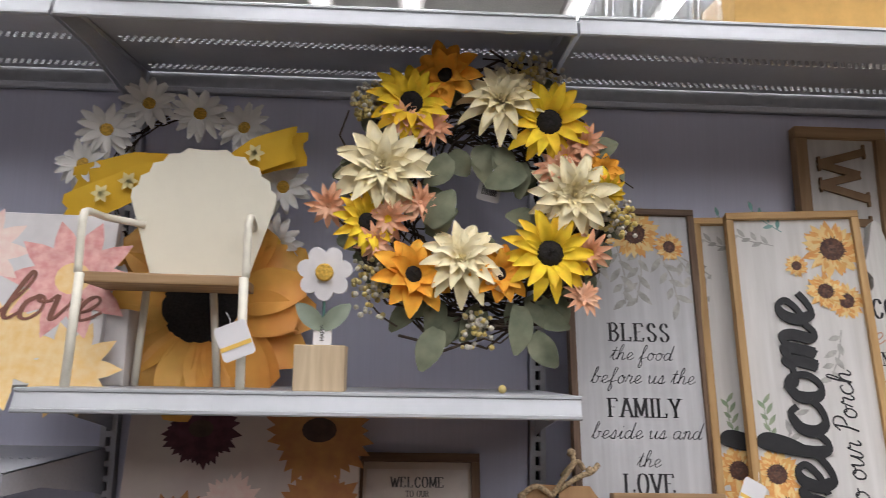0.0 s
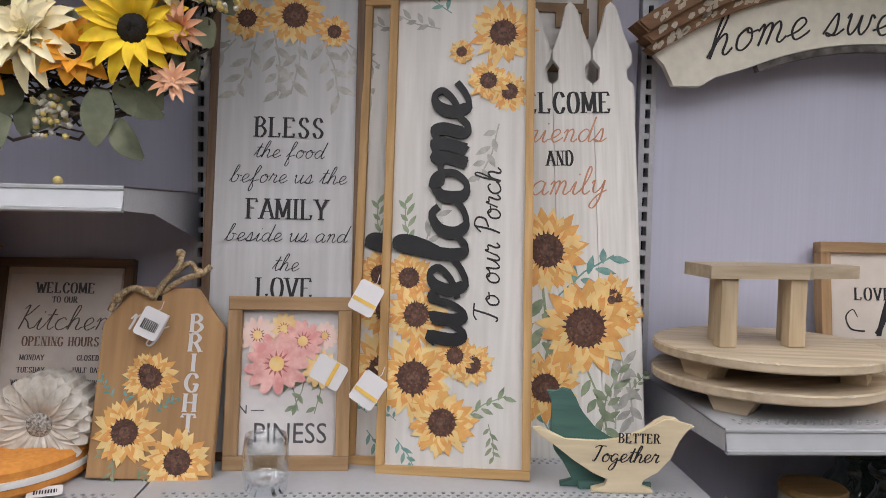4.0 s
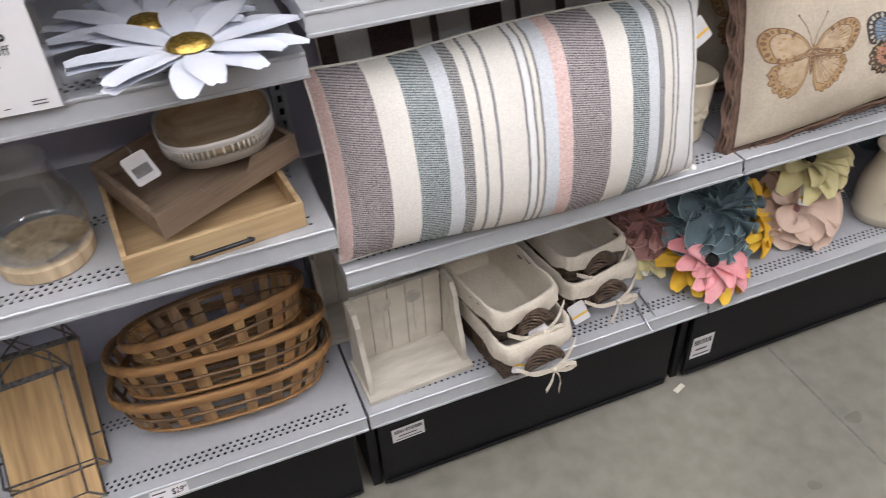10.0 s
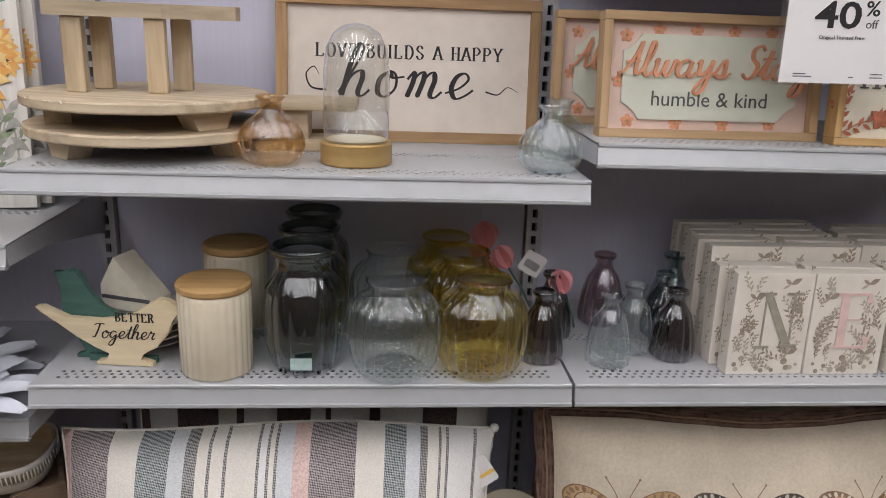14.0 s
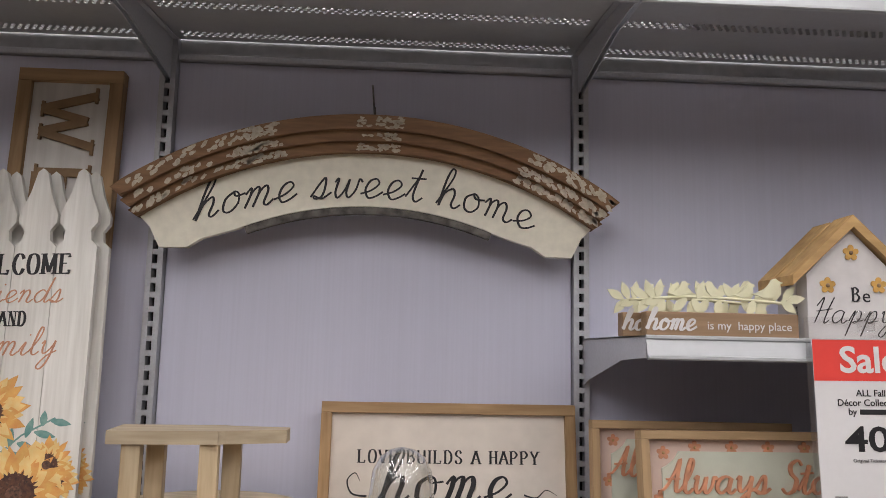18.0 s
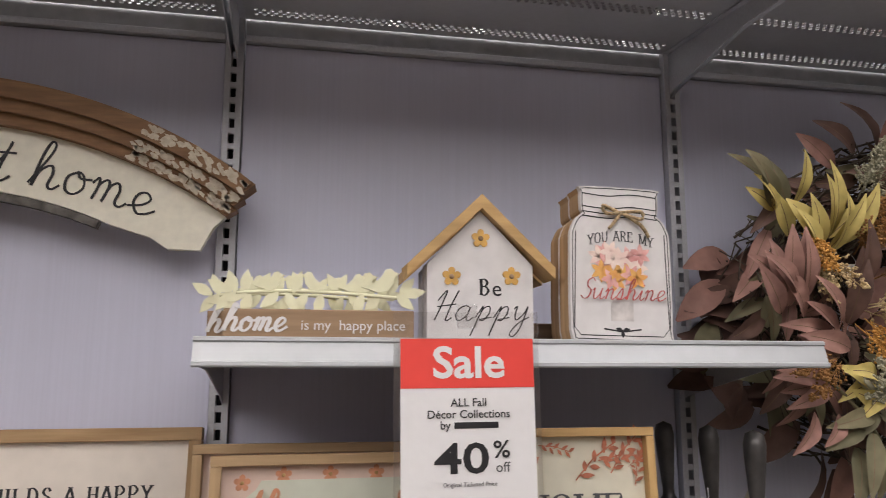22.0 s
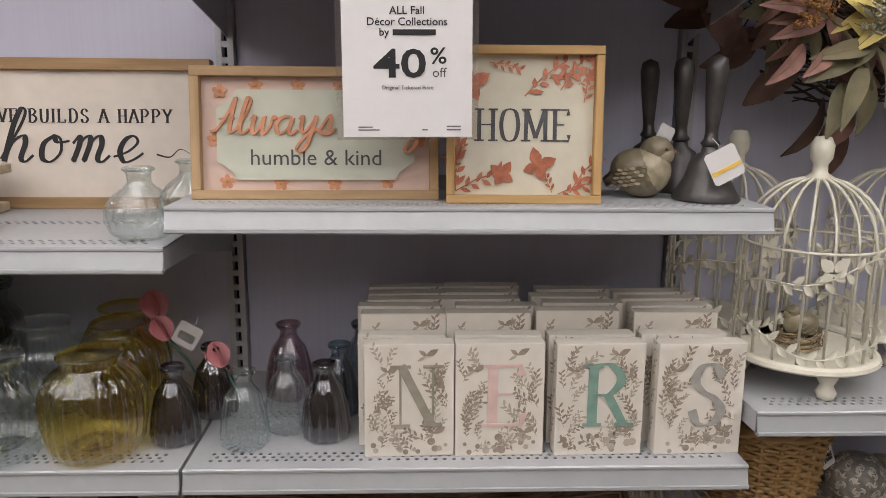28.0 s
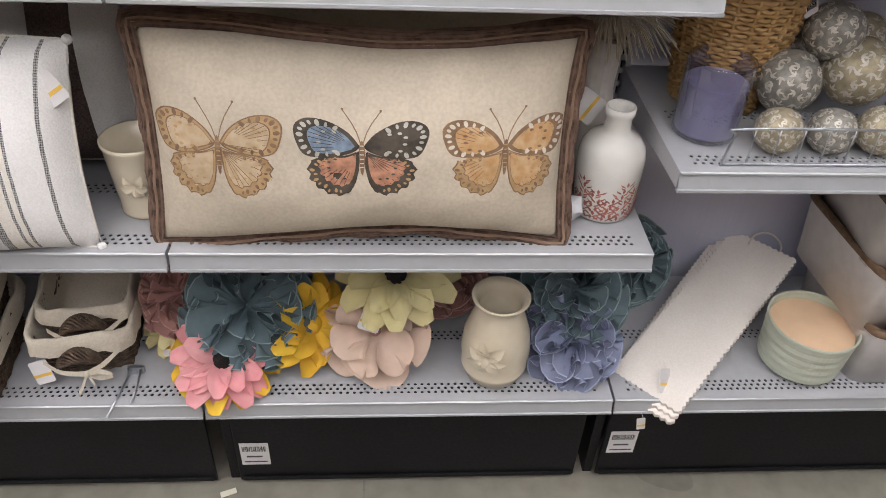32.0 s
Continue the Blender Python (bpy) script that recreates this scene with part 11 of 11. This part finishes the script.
SPRAYS = ((-0.13, 0.05, 62, 3, W_RUST, 0.13), (-0.10, 0.02, 35, 2, W_RUST, 0.10), (-0.12, 0.17, 85, 3, W_SAGE, 0.12), (0.0, 0.20, 5, 3, W_ORSEED, 0.13), (0.06, 0.16, -35, 4, W_STRAW, 0.15), (0.14, 0.15, -50, 4, W_STRAW, 0.16), (0.15, 0.07, -55, 3, W_RUST, 0.13),
          (0.22, 0.0, -62, 3, W_ORSEED, 0.11), (-0.13, -0.08, -48, 3, W_ORSEED, 0.11), (-0.13, -0.05, -10, 3, W_STRAW, 0.11), (0.0, -0.15, 5, 4, W_RUST, 0.13), (0.12, -0.17, 55, 4, W_STRAW, 0.14), (0.22, -0.14, 80, 2, W_STRAW, 0.12), (-0.24, 0.06, -55, 3, W_STRAW, 0.11),
          (-0.25, 0.10, -70, 2, W_ORSEED, 0.09), (0.05, 0.08, -75, 2, W_BROWN, 0.11), (0.10, 0.05, -85, 2, W_BROWN, 0.12), (0.12, -0.22, -60, 2, W_STRAW, 0.13), (-0.02, -0.25, -110, 3, W_SAGE, 0.12), (-0.2, -0.16, -150, 2, W_RUST, 0.12), (0.05, 0.29, 70, 2, W_BROWN, 0.12), (-0.07, -0.20, 160, 3, W_SAGE, 0.12), (0.25, 0.18, -40, 3, W_ORSEED, 0.12))
for fx, fz, direction, count, seed_mat, length in SPRAYS:
    for i in range(count):
        seed_spray(fx + rw.uniform(-0.02, 0.02), fz + rw.uniform(-0.02, 0.02), math.radians(direction + rw.uniform(-24, 24)), length * rw.uniform(0.85, 1.1), seed_mat, rw.uniform(0.05, 0.085))
for fx, fz, r in ((0.0, 0.16, 0.05), (0.01, -0.21, 0.075), (0.07, -0.10, 0.04), (-0.08, 0.21, 0.04)):
    umbel(fx, fz, r, W_SAGE, 0.06)
part("curved_stem", tube([(0.30 * math.cos(t), 0.27 * math.sin(t) - 0.02, 0.10) for t in (-1.1, -0.9, -0.7, -0.5, -0.3, -0.1, 0.1)], 0.006), W_OLIVE, aw)
part("curved_stem", tube([(0.23 * math.cos(t), 0.25 * math.sin(t), 0.075) for t in (3.95, 4.1, 4.25, 4.4, 4.55)], 0.010, taper=lambda t: 1 - 0.5 * t), W_SAGE, aw)
part("curved_stem", tube([(-0.24 + 0.12 * math.sin(t), -0.17 - 0.1 * t, 0.07) for t in (0, 0.4, 0.8, 1.2, 1.6)], 0.004), W_OLIVE, aw)
hang_tag(pose(2.975, -0.235, 2.20, 0, -5, 0), w=0.04, h=0.05)
wh2 = thing("wall_hook", "black wire hook holding the autumn wreath", "hook", pose(3.05, 0, 2.45))
part("wire", tube([(0, 0.004, 0.0), (0, -0.2, 0.0), (0, -0.215, 0.02)], 0.003), M_DARK, wh2)
e = framed("white_letter_sign", "oak-framed sign with a leaf print beside the wreath", lean(3.50, -0.2, Z5B, -0.12, 0.62), 0.3, 0.62, 0.025, 0.03, 0.012, (M_OAK, M_OAKV), M_BOARD)

# Added dark backing: its brown leaves stand in for shade in the wreath's hole.
ab = thing("autumn_wreath", "added dark brown twigs and leaves that darken the wreath's hole like shade", "wreath", pose(3.03, -0.075, 2.14, 90, 0, 0))
bm = bmesh.new()
for k in range(260):
    a0, r0, stp = rw.uniform(0, 6.28), rw.uniform(0.06, 0.27), rw.choice((-1, 1)) * rw.uniform(0.1, 0.2)
    tube([((r0 + rw.uniform(-0.02, 0.02)) * math.cos(a0 + q * stp), (r0 + rw.uniform(-0.02, 0.02)) * math.sin(a0 + q * stp), rw.uniform(-0.04, 0.03)) for q in range(6)], rw.uniform(0.0014, 0.003), bm, 4)
part("twig_ring", bm, F_TWIG, ab, "dark tangled twig base")
for i in range(120):
    a, r0 = rw.uniform(0, 6.28), rw.uniform(0.03, 0.28)
    bm = bmesh.new()
    petal3(bm, pose(r0 * math.cos(a), r0 * math.sin(a), rw.uniform(-0.02, 0.04), 0, 0, math.degrees(a) + rw.uniform(-70, 110)) @ pose(0, 0, 0, rw.uniform(-40, 40), rw.uniform(-20, 10), 0), rw.uniform(0.1, 0.16), rw.uniform(0.04, 0.06), 0, 0.25, 0.22, 0.015, 6, base=0.1, tip=0.0, rng=rw)
    part("leaf", bm, (W_BROWN, W_BROWN, W_OLIVE, W_MAUVE)[i % 4 if i % 3 else 0], ab)

# ---- on the top shelf ----
RISE = math.tan(math.radians(5.2))


def on_top(x, y):
    """The pose of a thing on the tilted top shelf."""
    return pose(x, y, ZTOP + 0.001 + RISE * (y + 0.43), 5.2)


tb = thing("letter_crate", "weathered brown wooden sign lying on the top shelf", "wooden sign", on_top(2.95, -0.36))
part("board", boxed(-0.125, 0.125, -0.06, 0.06, 0, 0.09, 0.003), M_ARCHW, tb)
tv = thing("teal_vase", "round teal glass vase on the top shelf", "vase", on_top(3.29, -0.26))
part("glass", lathe([(0.0, 0.002), (0.05, 0.0), (0.09, 0.03), (0.115, 0.08), (0.11, 0.13), (0.07, 0.17), (0.03, 0.19), (0.025, 0.22), (0.035, 0.24)], 48), glass("teal_glass", (0.12, 0.55, 0.58)), tv, smooth=True)
for x, w, c, lab in ((2.30, 0.62, (0.30, 0.30, 0.31), "grey carton lying flat on the top shelf"), (0.48, 0.34, (0.66, 0.40, 0.12), "orange-brown carton on the top shelf"), (3.16, 0.16, (0.55, 0.06, 0.06), "red box on the top shelf")):
    bxx = thing("carton", lab, "box", on_top(x, -0.2 if w > 0.5 else -0.28))
    part("carton_body", boxed(-w / 2, w / 2, -0.1, 0.06, 0, 0.1 if w < 0.5 else 0.06, 0.003), mat("carton_%d" % int(c[0] * 100), c, 0.75, var=0.05, scale=30), bxx)
for i in range(5):
    gj = thing("clear_vase", "clear glass vase on the top shelf", "vase", on_top(0.05 + i * 0.055, -0.36), "clear vases on the top shelf")
    part("glass", lathe([(0.0, 0.002), (0.022, 0.0), (0.024, 0.01), (0.02, 0.12), (0.026, 0.15)], 24), M_CLEAR, gj, smooth=True)
